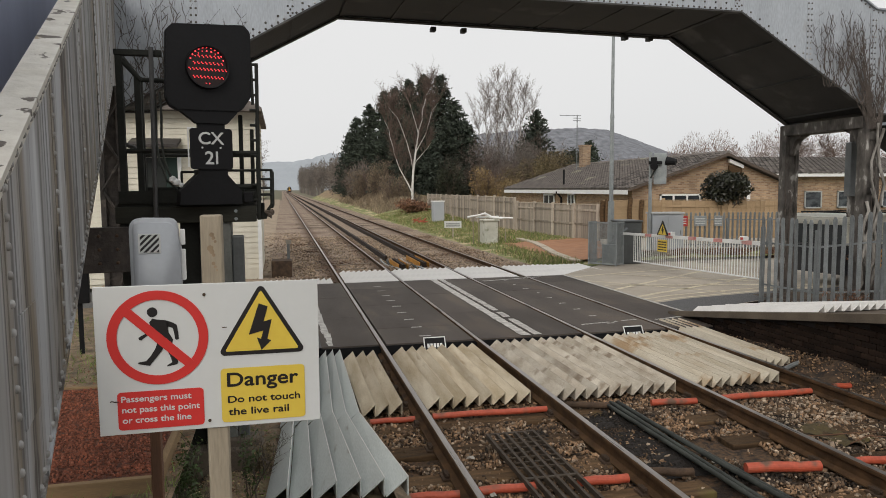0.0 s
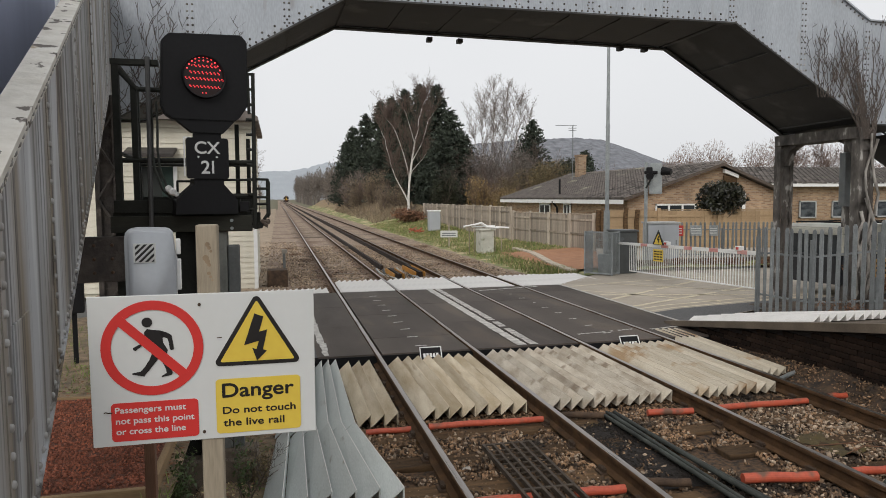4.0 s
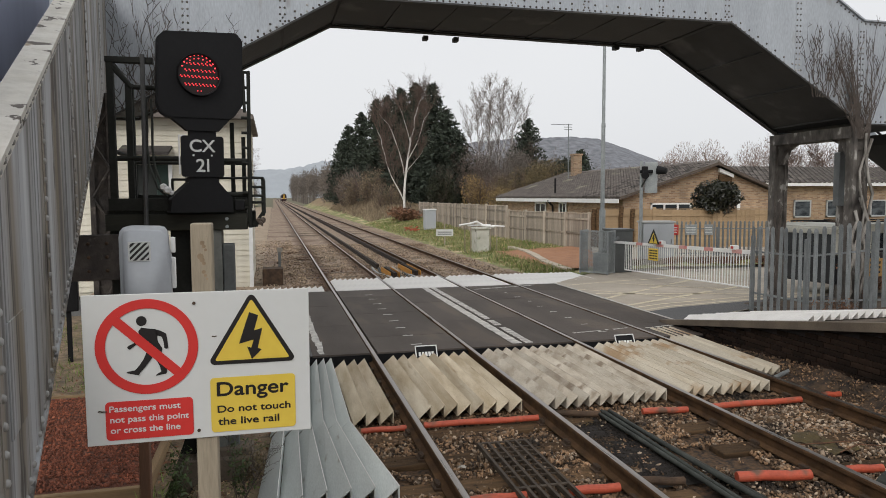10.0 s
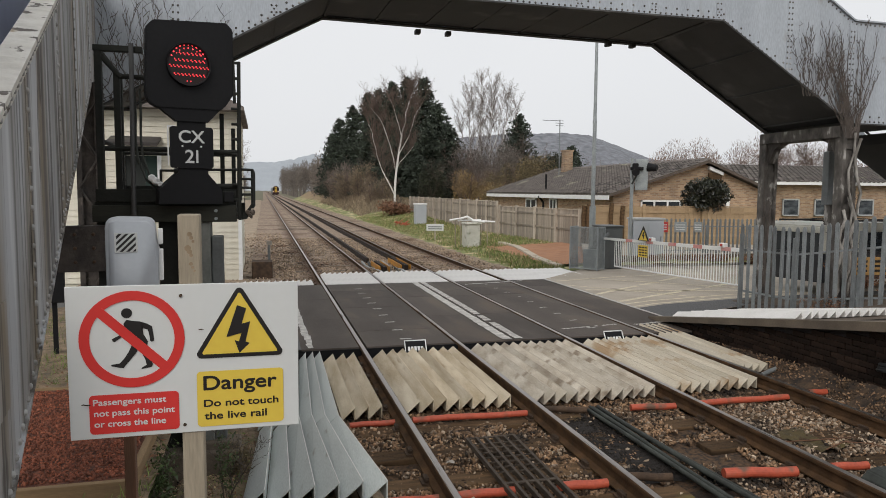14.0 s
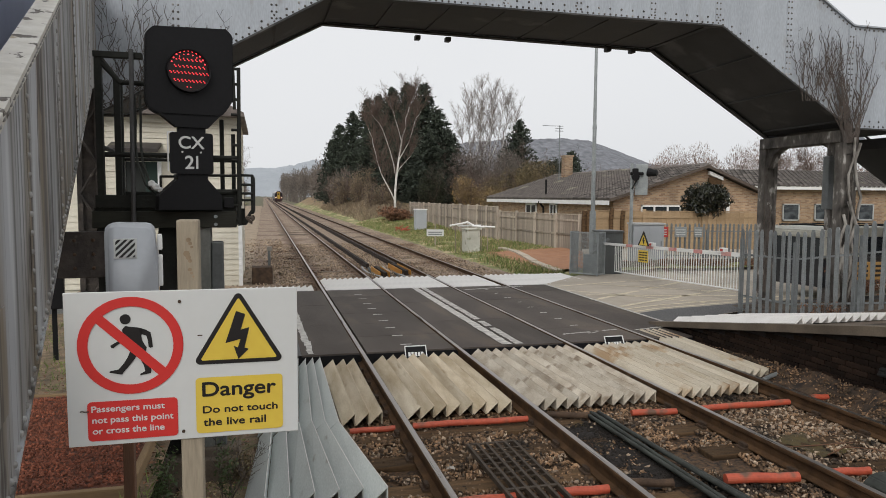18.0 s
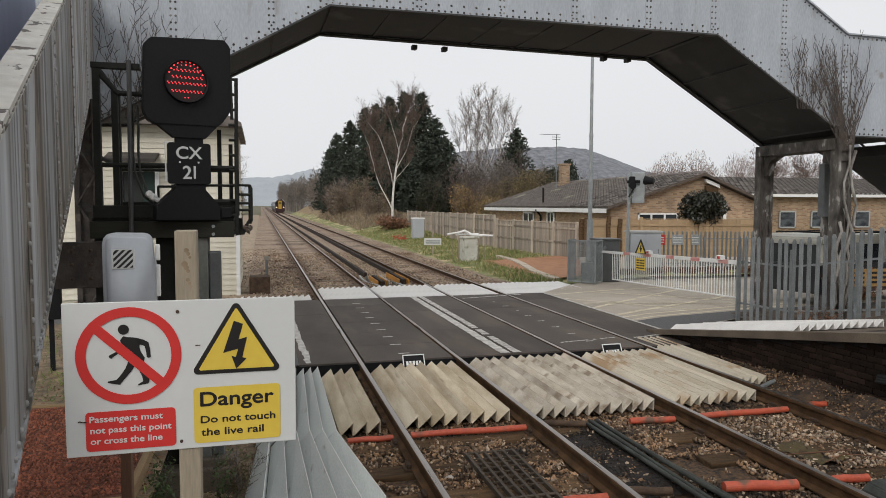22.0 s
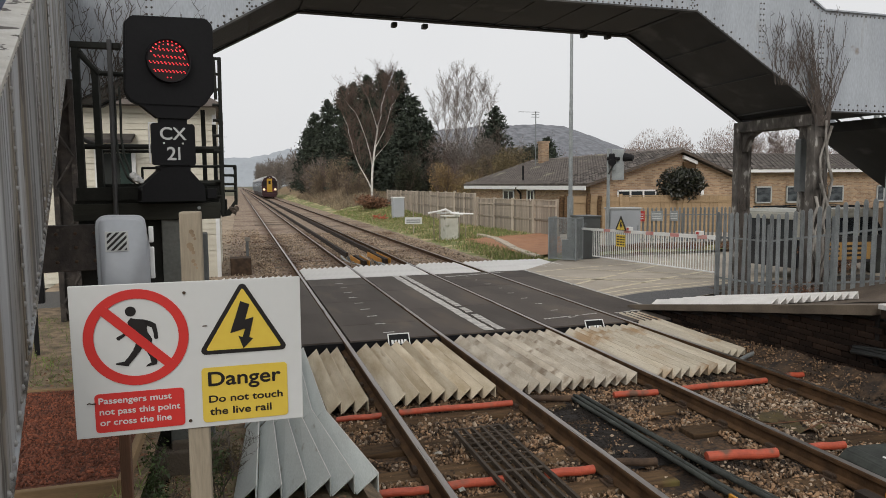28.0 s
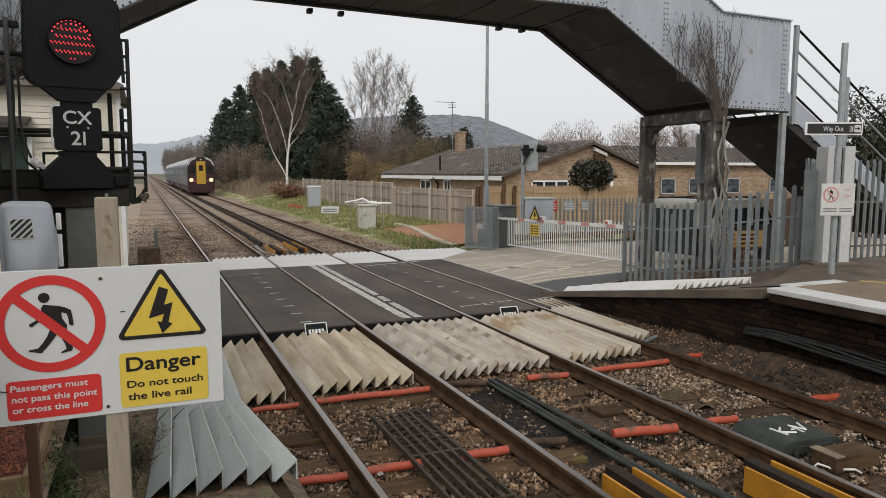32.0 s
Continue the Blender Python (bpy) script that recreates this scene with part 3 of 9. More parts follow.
M["live_rail_steel"] = material("dark_live_rail_steel", (0.042, 0.030, 0.023), (0.018, 0.013, 0.011), 6, 0.8, bump=0.2, spec=0.2)
M["van_dark"] = material("dark_van_paint", (0.022, 0.024, 0.028), (0.014, 0.015, 0.018), 2, 0.4, bump=0)


# ---- mesh helpers ----
def ob_from(name, verts, faces, mat, parent=None):
    me = bpy.data.meshes.new(name)
    me.from_pydata([tuple(v) for v in verts], [], [tuple(f) for f in faces])
    me.materials.append(M[mat])
    ob = new(name, me)
    if parent is not None:
        ob.parent = parent
    return ob


def thing(name, label, category, m=None, group="", kind=""):
    e = new(name)
    e.empty_display_size = 0.2
    if m is not None:
        e.matrix_world = m
    return tagged(e, label, category, group, kind)


def part(name, bm, mat, parent, label="", smooth=False):
    me = bpy.data.meshes.new(name)
    bmesh.ops.recalc_face_normals(bm, faces=bm.faces)
    if smooth:
        for f in bm.faces:
            f.smooth = True
    bm.to_mesh(me)
    bm.free()
    me.materials.append(M[mat])
    ob = new(name, me)
    ob.parent = parent
    if label:
        ob["label"] = label
    return ob


def share(name, src, parent, m, label=""):
    """Another piece on the same mesh."""
    ob = new(name, src.data)
    ob.parent = parent
    ob.matrix_basis = m
    if label:
        ob["label"] = label
    return ob


def B():
    return bmesh.new()


def box(bm, a, b, bevel=0.0):
    x0, x1 = sorted((a[0], b[0]))
    y0, y1 = sorted((a[1], b[1]))
    z0, z1 = sorted((a[2], b[2]))
    v = [bm.verts.new(c) for c in ((x0, y0, z0), (x1, y0, z0), (x1, y1, z0), (x0, y1, z0), (x0, y0, z1), (x1, y0, z1), (x1, y1, z1), (x0, y1, z1))]
    fs = [bm.faces.new([v[i] for i in q]) for q in ((0, 3, 2, 1), (4, 5, 6, 7), (0, 1, 5, 4), (1, 2, 6, 5), (2, 3, 7, 6), (3, 0, 4, 7))]
    if bevel:
        bmesh.ops.bevel(bm, geom=list({e for f in fs for e in f.edges}), offset=bevel, segments=2, affect="EDGES", profile=0.5)
    return bm


def cyl(bm, p, q, r0, r1=None, seg=12):
    p, q = Vector(p), Vector(q)
    r1 = r0 if r1 is None else r1
    d = (q - p).normalized()
    u = d.orthogonal().normalized()
    w = d.cross(u)
    ra, rb = [], []
    for i in range(seg):
        a = 2 * math.pi * i / seg
        o = u * math.cos(a) + w * math.sin(a)
        ra.append(bm.verts.new(p + o * r0))
        rb.append(bm.verts.new(q + o * r1))
    for i in range(seg):
        j = (i + 1) % seg
        bm.faces.new((ra[i], ra[j], rb[j], rb[i]))
    bm.faces.new(list(reversed(ra)))
    bm.faces.new(rb)
    return bm


def prism(bm, pts, axis, a, b):
    """A 2D outline (other two axes in order) drawn out along axis from a to b."""
    k = "xyz".index(axis)

    def at(p, s):
        c = list(p)
        c.insert(k, s)
        return c
    r0 = [bm.verts.new(at(p, a)) for p in pts]
    r1 = [bm.verts.new(at(p, b)) for p in pts]
    n = len(pts)
    for i in range(n):
        j = (i + 1) % n
        bm.faces.new((r0[i], r0[j], r1[j], r1[i]))
    bm.faces.new(list(reversed(r0)))
    bm.faces.new(r1)
    return bm


def tube(bm, pts, r, seg=8):
    pts = [Vector(p) for p in pts]
    rings = []
    u = None
    for i, p in enumerate(pts):
        d = (pts[min(i + 1, len(pts) - 1)] - pts[max(i - 1, 0)]).normalized()
        u = (u - d * u.dot(d)).normalized() if u else d.orthogonal().normalized()
        w = d.cross(u)
        rings.append([bm.verts.new(p + (u * math.cos(a) + w * math.sin(a)) * r) for a in [2 * math.pi * k / seg for k in range(seg)]])
    for a, b in zip(rings, rings[1:]):
        for i in range(seg):
            j = (i + 1) % seg
            bm.faces.new((a[i], a[j], b[j], b[i]))
    bm.faces.new(rings[0][::-1])
    bm.faces.new(rings[-1])
    return bm


def rivets(bm, places, normal, r=0.014, seg=6):
    n = Vector(normal).normalized()
    u = n.orthogonal().normalized()
    w = n.cross(u)
    turns = [(math.cos(a), math.sin(a)) for a in [k * 2 * math.pi / seg for k in range(seg)]]
    levels = ((0.0, 1.0), (0.55, 0.78)) if seg < 9 else ((0.0, 1.0), (0.42, 0.92), (0.70, 0.66))
    for p in places:
        p = Vector(p)
        rings = [[bm.verts.new(p + n * r * up + (u * c + w * s) * r * wide) for c, s in turns] for up, wide in levels]
        tip = bm.verts.new(p + n * r * 0.85)
        for ra, rb in zip(rings, rings[1:]):
            for i in range(seg):
                bm.faces.new((ra[i], ra[(i + 1) % seg], rb[(i + 1) % seg], rb[i]))
        for i in range(seg):
            bm.faces.new((rings[-1][i], rings[-1][(i + 1) % seg], tip))
    return bm


def flat_poly(bm, pts, z):
    bm.faces.new([bm.verts.new((x, y, z)) for x, y in pts])
    return bm


def letters(name, body, size, m, mat, parent, label="", depth=0.0015, align="LEFT", spacing=1.0, bold=0.0, cap=0.0, width=0.0):
    """Text as a mesh; cap sets the height of its capitals, width its whole length."""
    def text_mesh(words, high):
        cu = bpy.data.curves.new(name, "FONT")
        cu.body, cu.size, cu.extrude, cu.align_x = words, high, depth, align
        cu.space_character = spacing
        tmp = bpy.data.objects.new(name, cu)
        out = bpy.data.meshes.new_from_object(tmp)
        bpy.data.objects.remove(tmp)
        return out
    if cap:
        size = cap / max(v.co.y for v in text_mesh("H", 1.0).vertices)
    me = text_mesh(body, size)
    if width:
        x0, x1 = min(v.co.x for v in me.vertices), max(v.co.x for v in me.vertices)
        for v in me.vertices:
            v.co.x = (v.co.x - x0) * width / (x1 - x0)
    if bold:
        bm = B()
        for dx, dy in ((-bold, 0), (bold, 0), (0, -bold), (0, bold)):
            k = len(bm.verts)
            bm.from_mesh(me)
            bm.verts.ensure_lookup_table()
            bmesh.ops.translate(bm, verts=bm.verts[k:], vec=(dx, dy, 0.00004 * (dx * 3 + dy) / bold))
        bm.to_mesh(me)
        bm.free()
    me.materials.clear()
    me.materials.append(M[mat])
    ob = new(name, me)
    ob.parent = parent
    ob.matrix_basis = m
    if label:
        ob["label"] = label
    return ob


def stones(name, spots, sizes, mat, seed):
    """Many small angular stones in one mesh."""
    rng = np.random.default_rng(seed)
    g = (1 + 5 ** 0.5) / 2
    ico = np.array([(-1, g, 0), (1, g, 0), (-1, -g, 0), (1, -g, 0), (0, -1, g), (0, 1, g), (0, -1, -g), (0, 1, -g), (g, 0, -1), (g, 0, 1), (-g, 0, -1), (-g, 0, 1)]) / 1.9
    tri = np.array([(0, 11, 5), (0, 5, 1), (0, 1, 7), (0, 7, 10), (0, 10, 11), (1, 5, 9), (5, 11, 4), (11, 10, 2), (10, 7, 6), (7, 1, 8),
                    (3, 9, 4), (3, 4, 2), (3, 2, 6), (3, 6, 8), (3, 8, 9), (4, 9, 5), (2, 4, 11), (6, 2, 10), (8, 6, 7), (9, 8, 1)])
    n = len(spots)
    v = ico[None] * (1 + rng.uniform(-0.55, 0.25, (n, 12, 1))) * (sizes[:, None, None] * rng.uniform(0.35, 1.5, (n, 1, 3)))
    w = rng.normal(size=(n, 3, 3))
    w /= np.linalg.norm(w, axis=2)[..., None]
    for k in range(3):
        # each stone is cleft by three flat faces
        over = (v * w[:, None, k]).sum(2) - (sizes * rng.uniform(0.25, 0.6, n))[:, None]
        v = v - np.maximum(over, 0)[..., None] * w[:, None, k]
    a = rng.uniform(0, 6.28, n)
    c, s = np.cos(a)[:, None], np.sin(a)[:, None]
    t = rng.uniform(-0.7, 0.7, n)
    ct, st = np.cos(t)[:, None], np.sin(t)[:, None]
    y2, z2 = v[..., 1] * ct - v[..., 2] * st, v[..., 1] * st + v[..., 2] * ct
    v = np.stack([v[..., 0] * c - y2 * s, v[..., 0] * s + y2 * c, z2], -1) + spots[:, None]
    f = (tri[None] + 12 * np.arange(n)[:, None, None]).reshape(-1, 3)
    me = bpy.data.meshes.new(name)
    me.vertices.add(n * 12)
    me.vertices.foreach_set("co", v.astype(np.float32).ravel())
    me.loops.add(f.size)
    me.loops.foreach_set("vertex_index", f.ravel().astype(np.int32))
    me.polygons.add(len(f))
    me.polygons.foreach_set("loop_start", np.arange(0, f.size, 3, dtype=np.int32))
    me.update(calc_edges=True)
    me.validate()
    me.materials.append(M[mat])
    return new(name, me)


def tris(name, v, mat, parent=None):
    """Loose triangles or quads from an array (n, k, 3)."""
    n, k = v.shape[:2]
    me = bpy.data.meshes.new(name)
    me.vertices.add(n * k)
    me.vertices.foreach_set("co", v.astype(np.float32).ravel())
    me.loops.add(n * k)
    me.loops.foreach_set("vertex_index", np.arange(n * k, dtype=np.int32))
    me.polygons.add(n)
    me.polygons.foreach_set("loop_start", np.arange(0, n * k, k, dtype=np.int32))
    me.update(calc_edges=True)
    me.materials.append(M[mat])
    ob = new(name, me)
    if parent is not None:
        ob.parent = parent
    return ob


# ---- ground and track ----
RAILS = (1.42, 2.925, 4.745, 6.25)


def noisy_sheet(name, x0, x1, y0, y1, z, nx, ny, mat, amp=0.02, freq=1.5, label="", kind="structure", zfun=None):
    vs, fs = [], []
    for j in range(ny + 1):
        for i in range(nx + 1):
            x, y = x0 + (x1 - x0) * i / nx, y0 + (y1 - y0) * j / ny
            h = (zfun(x, y) if zfun else z) + amp * noise.noise((x * freq, y * freq, 0.3))
            vs.append((x, y, h))
    for j in range(ny):
        for i in range(nx):
            a = j * (nx + 1) + i
            fs.append((a, a + 1, a + nx + 2, a + nx + 1))
    ob = ob_from(name, vs, fs, mat)
    return tagged(ob, label, "ground", kind=kind)


bm = B()
flat_poly(bm, [(-2500, -600), (2500, -600), (2500, 3500), (-2500, 3500)], -0.42)
ground = part("ground", bm, "field", None)
tagged(ground, "flat brownish field ground reaching the horizon", "ground", kind="structure")
noisy_sheet("track_bed_behind", -0.3, 7.6, -80.0, -3.0, -0.215, 10, 60, "ballast_bed", 0.03, 3.0, "brown ballast bed running back along the station")
noisy_sheet("track_bed", -0.3, 7.6, -3.0, 10.35, -0.215, 40, 66, "ballast_bed", 0.03, 3.0, "dirty brown ballast bed under the rails")
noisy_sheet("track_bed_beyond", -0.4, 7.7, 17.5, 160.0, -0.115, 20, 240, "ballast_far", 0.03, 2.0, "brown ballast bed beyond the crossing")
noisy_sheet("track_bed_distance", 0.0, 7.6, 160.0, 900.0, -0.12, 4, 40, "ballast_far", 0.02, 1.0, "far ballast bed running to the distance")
noisy_sheet("cess", -4.5, -0.4, 17.5, 170.0, -0.1, 12, 160, "cess", 0.06, 0.8, "pale gravelly cess path beside the track")
noisy_sheet("verge_left", -40, -4.5, 20.0, 220.0, 0.1, 20, 60, "grass", 0.25, 0.3, "rough brown grass verge")


def bank(x, y):
    u = min(1, max(0, (x - 7.7) / 4.5))
    far = min(1, max(0, (y - 40) / 60))
    return -0.12 + u * (0.25 + 1.5 * far)


noisy_sheet("grass_bank", 7.6, 30.0, 19.6, 190.0, 0, 44, 200, "grass", 0.09, 0.9, "green and straw-coloured grass bank beside the line", zfun=bank)
noisy_sheet("dry_bank", 8.2, 26.0, 66.0, 190.0, 0, 60, 160, "dry_bank", 0.22, 1.3, "dry brown bank of dead grass beside the line", zfun=lambda x, y: bank(x, y) - 0.12 + 0.5 * min(1.0, max(0.0, (x - 8.6) / 3.0)) * min(1.0, (y - 66.0) / 14.0))
noisy_sheet("red_earth_patch", 9.0, 12.4, 20.6, 28.0, 0, 12, 20, "redearth", 0.03, 2.0, "bare reddish earth path beside the fence", zfun=lambda x, y: bank(x, y) + 0.05)

RAIL_PROFILE = [(-0.07, -0.16), (0.07, -0.16), (0.07, -0.148), (0.012, -0.128), (0.012, -0.05), (0.036, -0.036), (0.036, -0.006), (0.03, 0.0),
                (-0.03, 0.0), (-0.036, -0.006), (-0.036, -0.036), (-0.012, -0.05), (-0.012, -0.128), (-0.07, -0.148)]
for x in RAILS:
    r = thing("rail", "long steel running rail, worn bright on top", "rail", pose(x, 0, 0), group="running rails")
    bm = B()
    prism(bm, RAIL_PROFILE, "y", -80.0, 900.0)
    part("web", bm, "rail_side", r, "rust-brown rail web and foot")
    bm = B()
    box(bm, (-0.027, -80.0, 0.0005), (0.027, 900.0, 0.003))
    part("head", bm, "rail_top", r, "polished running surface")


def sleeper(x, y, seed):
    bm = B()
    box(bm, (-1.28, -0.125, -0.13), (1.28, 0.125, 0.0), 0.012)
    s = part("sleeper", bm, "sleeper", None)
    return s


first = None
for track, x in enumerate((2.17, 5.5)):
    y = 3.0 + 0.2 * track
    while y < 62:
        if not 10.0 < y < 17.8:
            if first is None:
                first = sleeper(x, y, 0)
                s = first
            else:
                s = new("sleeper", first.data)
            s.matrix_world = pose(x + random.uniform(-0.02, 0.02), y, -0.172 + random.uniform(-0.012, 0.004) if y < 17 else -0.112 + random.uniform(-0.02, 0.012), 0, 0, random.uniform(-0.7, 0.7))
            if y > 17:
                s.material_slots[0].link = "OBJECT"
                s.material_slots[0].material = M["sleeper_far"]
            tagged(s, "weathered brown timber railway sleeper", "sleeper", group="sleepers")
        y += 0.68

# rail chairs and clips
chair = None
for track, x in enumerate((2.17, 5.5)):
    y = 3.0 + 0.2 * track
    while y < 10:
        for dx in (-0.7525, 0.7525):
            if chair is None:
                bm = B()
                box(bm, (-0.13, -0.07, -0.016), (0.13, 0.07, 0.006), 0.004)
                for sx in (-0.085, 0.085):
                    box(bm, (sx - 0.022, -0.05, 0), (sx + 0.022, 0.05, 0.045), 0.008)
                    cyl(bm, (sx, -0.07, 0.03), (sx, 0.07, 0.03), 0.011, seg=6)
                chair = part("rail_chair", bm, "rust_steel", None)
                c = chair
            else:
                c = new("rail_chair", chair.data)
            c.matrix_world = pose(x + dx, y, -0.155)
            tagged(c, "rusty rail chair with spring clips", "rail chair", group="rail chairs")
        y += 0.68

rng = np.random.default_rng(3)


def scatter(n, x0, x1, y0, y1, z, lo, hi, mat, name, label, seed, avoid=True, zf=None, patchy=False):
    r = np.random.default_rng(seed)
    x, y = r.uniform(x0, x1, n), r.uniform(y0, y1, n)
    keep = np.ones(n, bool)
    if avoid:
        for rx in RAILS:
            keep &= abs(x - rx) > 0.085
        for xc, off in ((2.17, 0.0), (5.5, 0.2)):
            ph = (y - 3.0 - off + 0.34) % 0.68 - 0.34
            keep &= ~((abs(ph) < 0.115) & (abs(x - xc) < 1.26) & (r.uniform(0, 1, n) < 0.3 + 0.6 * (np.sin(y * 2.1 + x * 1.7) > 0.1)))
    if patchy:
        keep &= ~((x > 3.02) & (x < 3.62 + 0.2 * np.sin(y * 4)) & (y > 5.45) & (y < 6.95) & (r.uniform(0, 1, n) < 0.72))
        keep &= np.array([noise.noise((a * 1.3, b * 1.3, 5.0)) + 0.5 * noise.noise((a * 4, b * 4, 9.0)) > -0.27 for a, b in zip(x, y)])
    x, y = x[keep], y[keep]
    s = r.uniform(lo, hi, len(x)) * r.uniform(0.7, 1.0, len(x))
    zz = (np.array([zf(a, b) for a, b in zip(x, y)]) if zf else z) + r.uniform(-0.3, 0.5, len(x)) * s
    ob = stones(name, np.stack([x, y, np.broadcast_to(zz, x.shape)], -1), s, mat, seed)
    return tagged(ob, label, "ballast", kind="stuff")


scatter(52000, 0.75, 7.2, 3.2, 7.9, -0.182, 0.010, 0.034, "stone", "ballast_near", "mixed brown and grey ballast stones between the rails", 5, patchy=True)
scatter(4600, 4.85, 7.1, 3.2, 7.3, -0.172, 0.012, 0.034, "white_stone", "flint_patches", "whitish flint stones strewn in the far track", 15, patchy=True)
scatter(2600, 0.8, 4.7, 3.2, 7.3, -0.174, 0.012, 0.033, "white_stone", "flint_strewn", "whitish flint stones strewn in the near track", 16, patchy=True)
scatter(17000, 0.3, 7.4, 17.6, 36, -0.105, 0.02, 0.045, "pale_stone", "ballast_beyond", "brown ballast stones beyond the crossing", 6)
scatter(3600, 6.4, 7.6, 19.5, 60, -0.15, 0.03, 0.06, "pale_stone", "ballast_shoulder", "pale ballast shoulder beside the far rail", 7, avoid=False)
scatter(2500, -2.2, 0.9, 18, 40, -0.09, 0.02, 0.05, "pale_stone", "cess_gravel", "loose stones on the cess path", 8, avoid=False)

# ---- crossing deck ----
deck = thing("crossing_deck", "dark level crossing deck panels between the rails", "crossing", kind="structure")
Y0, Y1 = 10.35, 17.45
for x0, x1 in ((0.52, 1.375), (1.49, 2.865), (2.975, 3.84), (3.85, 4.69), (4.815, 6.19), (6.30, 7.32)):
    n = 6 if x1 - x0 > 1 else 3
    for k in range(n):
        ya, yb = Y0 + (Y1 - Y0) * k / n, Y0 + (Y1 - Y0) * (k + 1) / n
        bm = B()
        box(bm, (x0, ya + 0.002, -0.17), (x1, yb - 0.002, random.uniform(-0.007, -0.004)), 0.006)
        part("panel", bm, "panel", deck)
# thin black sheet: shade below the deck edge, given as paint
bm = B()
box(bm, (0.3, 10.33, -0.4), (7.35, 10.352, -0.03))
part("deck_edge_shade", bm, "black", deck, "black sheet standing in for the shade at the deck edge")


def stripe(x0, y0, x1, y1, w, mat, z=0.004, jag=0.15, name="road_marking", seg=14, gapp=0.0):
    """A worn painted stripe with ragged edges."""
    d = Vector((x1 - x0, y1 - y0, 0))
    L = d.length
    d.normalize()
    nrm = Vector((-d.y, d.x, 0))
    bm = B()
    for k in range(seg):
        if random.random() < gapp:
            continue
        a, b = L * k / seg, L * (k + 1) / seg - (0.012 if gapp else 0)
        q = []
        for s, sg in ((a, -1), (b, -1), (b, 1), (a, 1)):
            p = Vector((x0, y0, z)) + d * s + nrm * (sg * w / 2 * (1 + random.uniform(-jag, jag)))
            q.append(bm.verts.new(p))
        bm.faces.new(q)
    return part(name, bm, mat, markings)


markings = thing("road_markings", "worn white and yellow road markings on the crossing", "road marking", kind="structure")
stripe(3.74, 10.4, 3.74, 17.4, 0.16, "line", 0.003, 0.14, seg=40)
stripe(3.95, 10.4, 3.95, 17.4, 0.13, "line", 0.003, 0.16, seg=40, gapp=0.03)
stripe(0.66, 10.4, 0.56, 16.5, 0.11, "line", 0.003, 0.4, seg=20)
for k in range(9):
    yy = 10.75 + k * 0.72
    stripe(2.08, yy, 2.26, yy + 0.01, 0.055, "line", 0.003, 0.3, seg=2)
    stripe(5.42, yy + 0.2, 5.58, yy + 0.21, 0.05, "line", 0.003, 0.3, seg=2, gapp=0.2)
stripe(4.95, 10.95, 6.1, 11.15, 0.06, "line", 0.003, 0.5, seg=14, gapp=0.1)
stripe(6.4, 11.05, 7.3, 11.25, 0.06, "line", 0.003, 0.5, seg=10)
stripe(4.9, 16.8, 6.6, 17.2, 0.08, "line", 0.003, 0.5, seg=12)
stripe(7.33, 11.25, 7.33, 17.45, 0.07, "line", 0.006, 0.3, seg=30)

bm = B()
flat_poly(bm, [(7.325, 11.3), (7.9, 11.7), (10.0, 12.6), (16, 13.2), (60, 13.6), (60, 21.5), (12.5, 20.6), (9.3, 19.4), (7.325, 17.45)], -0.006)
road = part("road_east", bm, "road", None)
tagged(road, "pale worn road surface leading away from the crossing", "road", kind="structure")
bm = B()
flat_poly(bm, [(-40, 10.9), (0.52, 10.35), (0.52, 17.45), (-40, 18.0)], -0.008)
road = part("road_west", bm, "asphalt", None)
tagged(road, "asphalt road approaching the crossing", "road", kind="structure")
bm = B()
flat_poly(bm, [(10.9, 20.9), (24, 20.6), (24, 29.15), (12.9, 29.15), (12.7, 26.4), (10.9, 22.5)], 0.262)
yard = part("yard", bm, "road", None)
tagged(yard, "worn tarmac yard behind the barrier", "yard", kind="structure")
bm = B()
prism(bm, [(20.45, -0.05), (20.62, -0.05), (20.62, 0.27), (20.45, 0.27)], "x", 10.9, 24.0)
tagged(part("yard_kerb", bm, "kerb_brown", None), "brown concrete kerb along the yard", "kerb", kind="structure")
# faded box hatching and edge lines on the road
for a, b, w in (((7.45, 16.95), (9.03, 17.41), 0.11), ((9.03, 17.41), (12.4, 17.9), 0.11), ((7.3, 14.5), (11.3, 17.15), 0.13), ((7.5, 15.3), (11.6, 14.25), 0.11), ((7.41, 13.5), (11.6, 15.55), 0.13),
                ((8.6, 17.3), (11.4, 14.9), 0.10), ((7.4, 16.2), (9.6, 13.6), 0.09)):
    stripe(*a, *b, w, "hatch", 0.0, 0.25, seg=22, gapp=0.03)
for off in (0.0, 0.34):
    stripe(7.3, 12.8 + off, 8.14, 13.12 + off, 0.08, "hatch", 0.0, 0.2, seg=6)
    stripe(8.14, 13.12 + off, 10.47, 13.57 + off, 0.08, "hatch", 0.0, 0.2, seg=12)
    stripe(10.47, 13.57 + off, 14.5, 14.0 + off, 0.08, "hatch", 0.0, 0.2, seg=12)
bm = B()
flat_poly(bm, [(7.33, 11.35), (7.9, 11.75), (10.0, 12.6), (15, 13.2), (15, 13.75), (10.5, 13.4), (8.2, 12.98), (7.33, 12.65)], -0.002)
tagged(part("road_margin", bm, "asphalt", None), "darker asphalt strip along the road edge", "road", kind="structure")

# ---- anti-trespass guards ----
def slat_profile(w, h, t=0.016):
    return [(0, 0), (w - 0.004, h), (w - 0.004, -0.012), (w - 0.004 - t, -0.012), (w - 0.004 - t, h - t * 1.7), (t * 0.4, -t)]


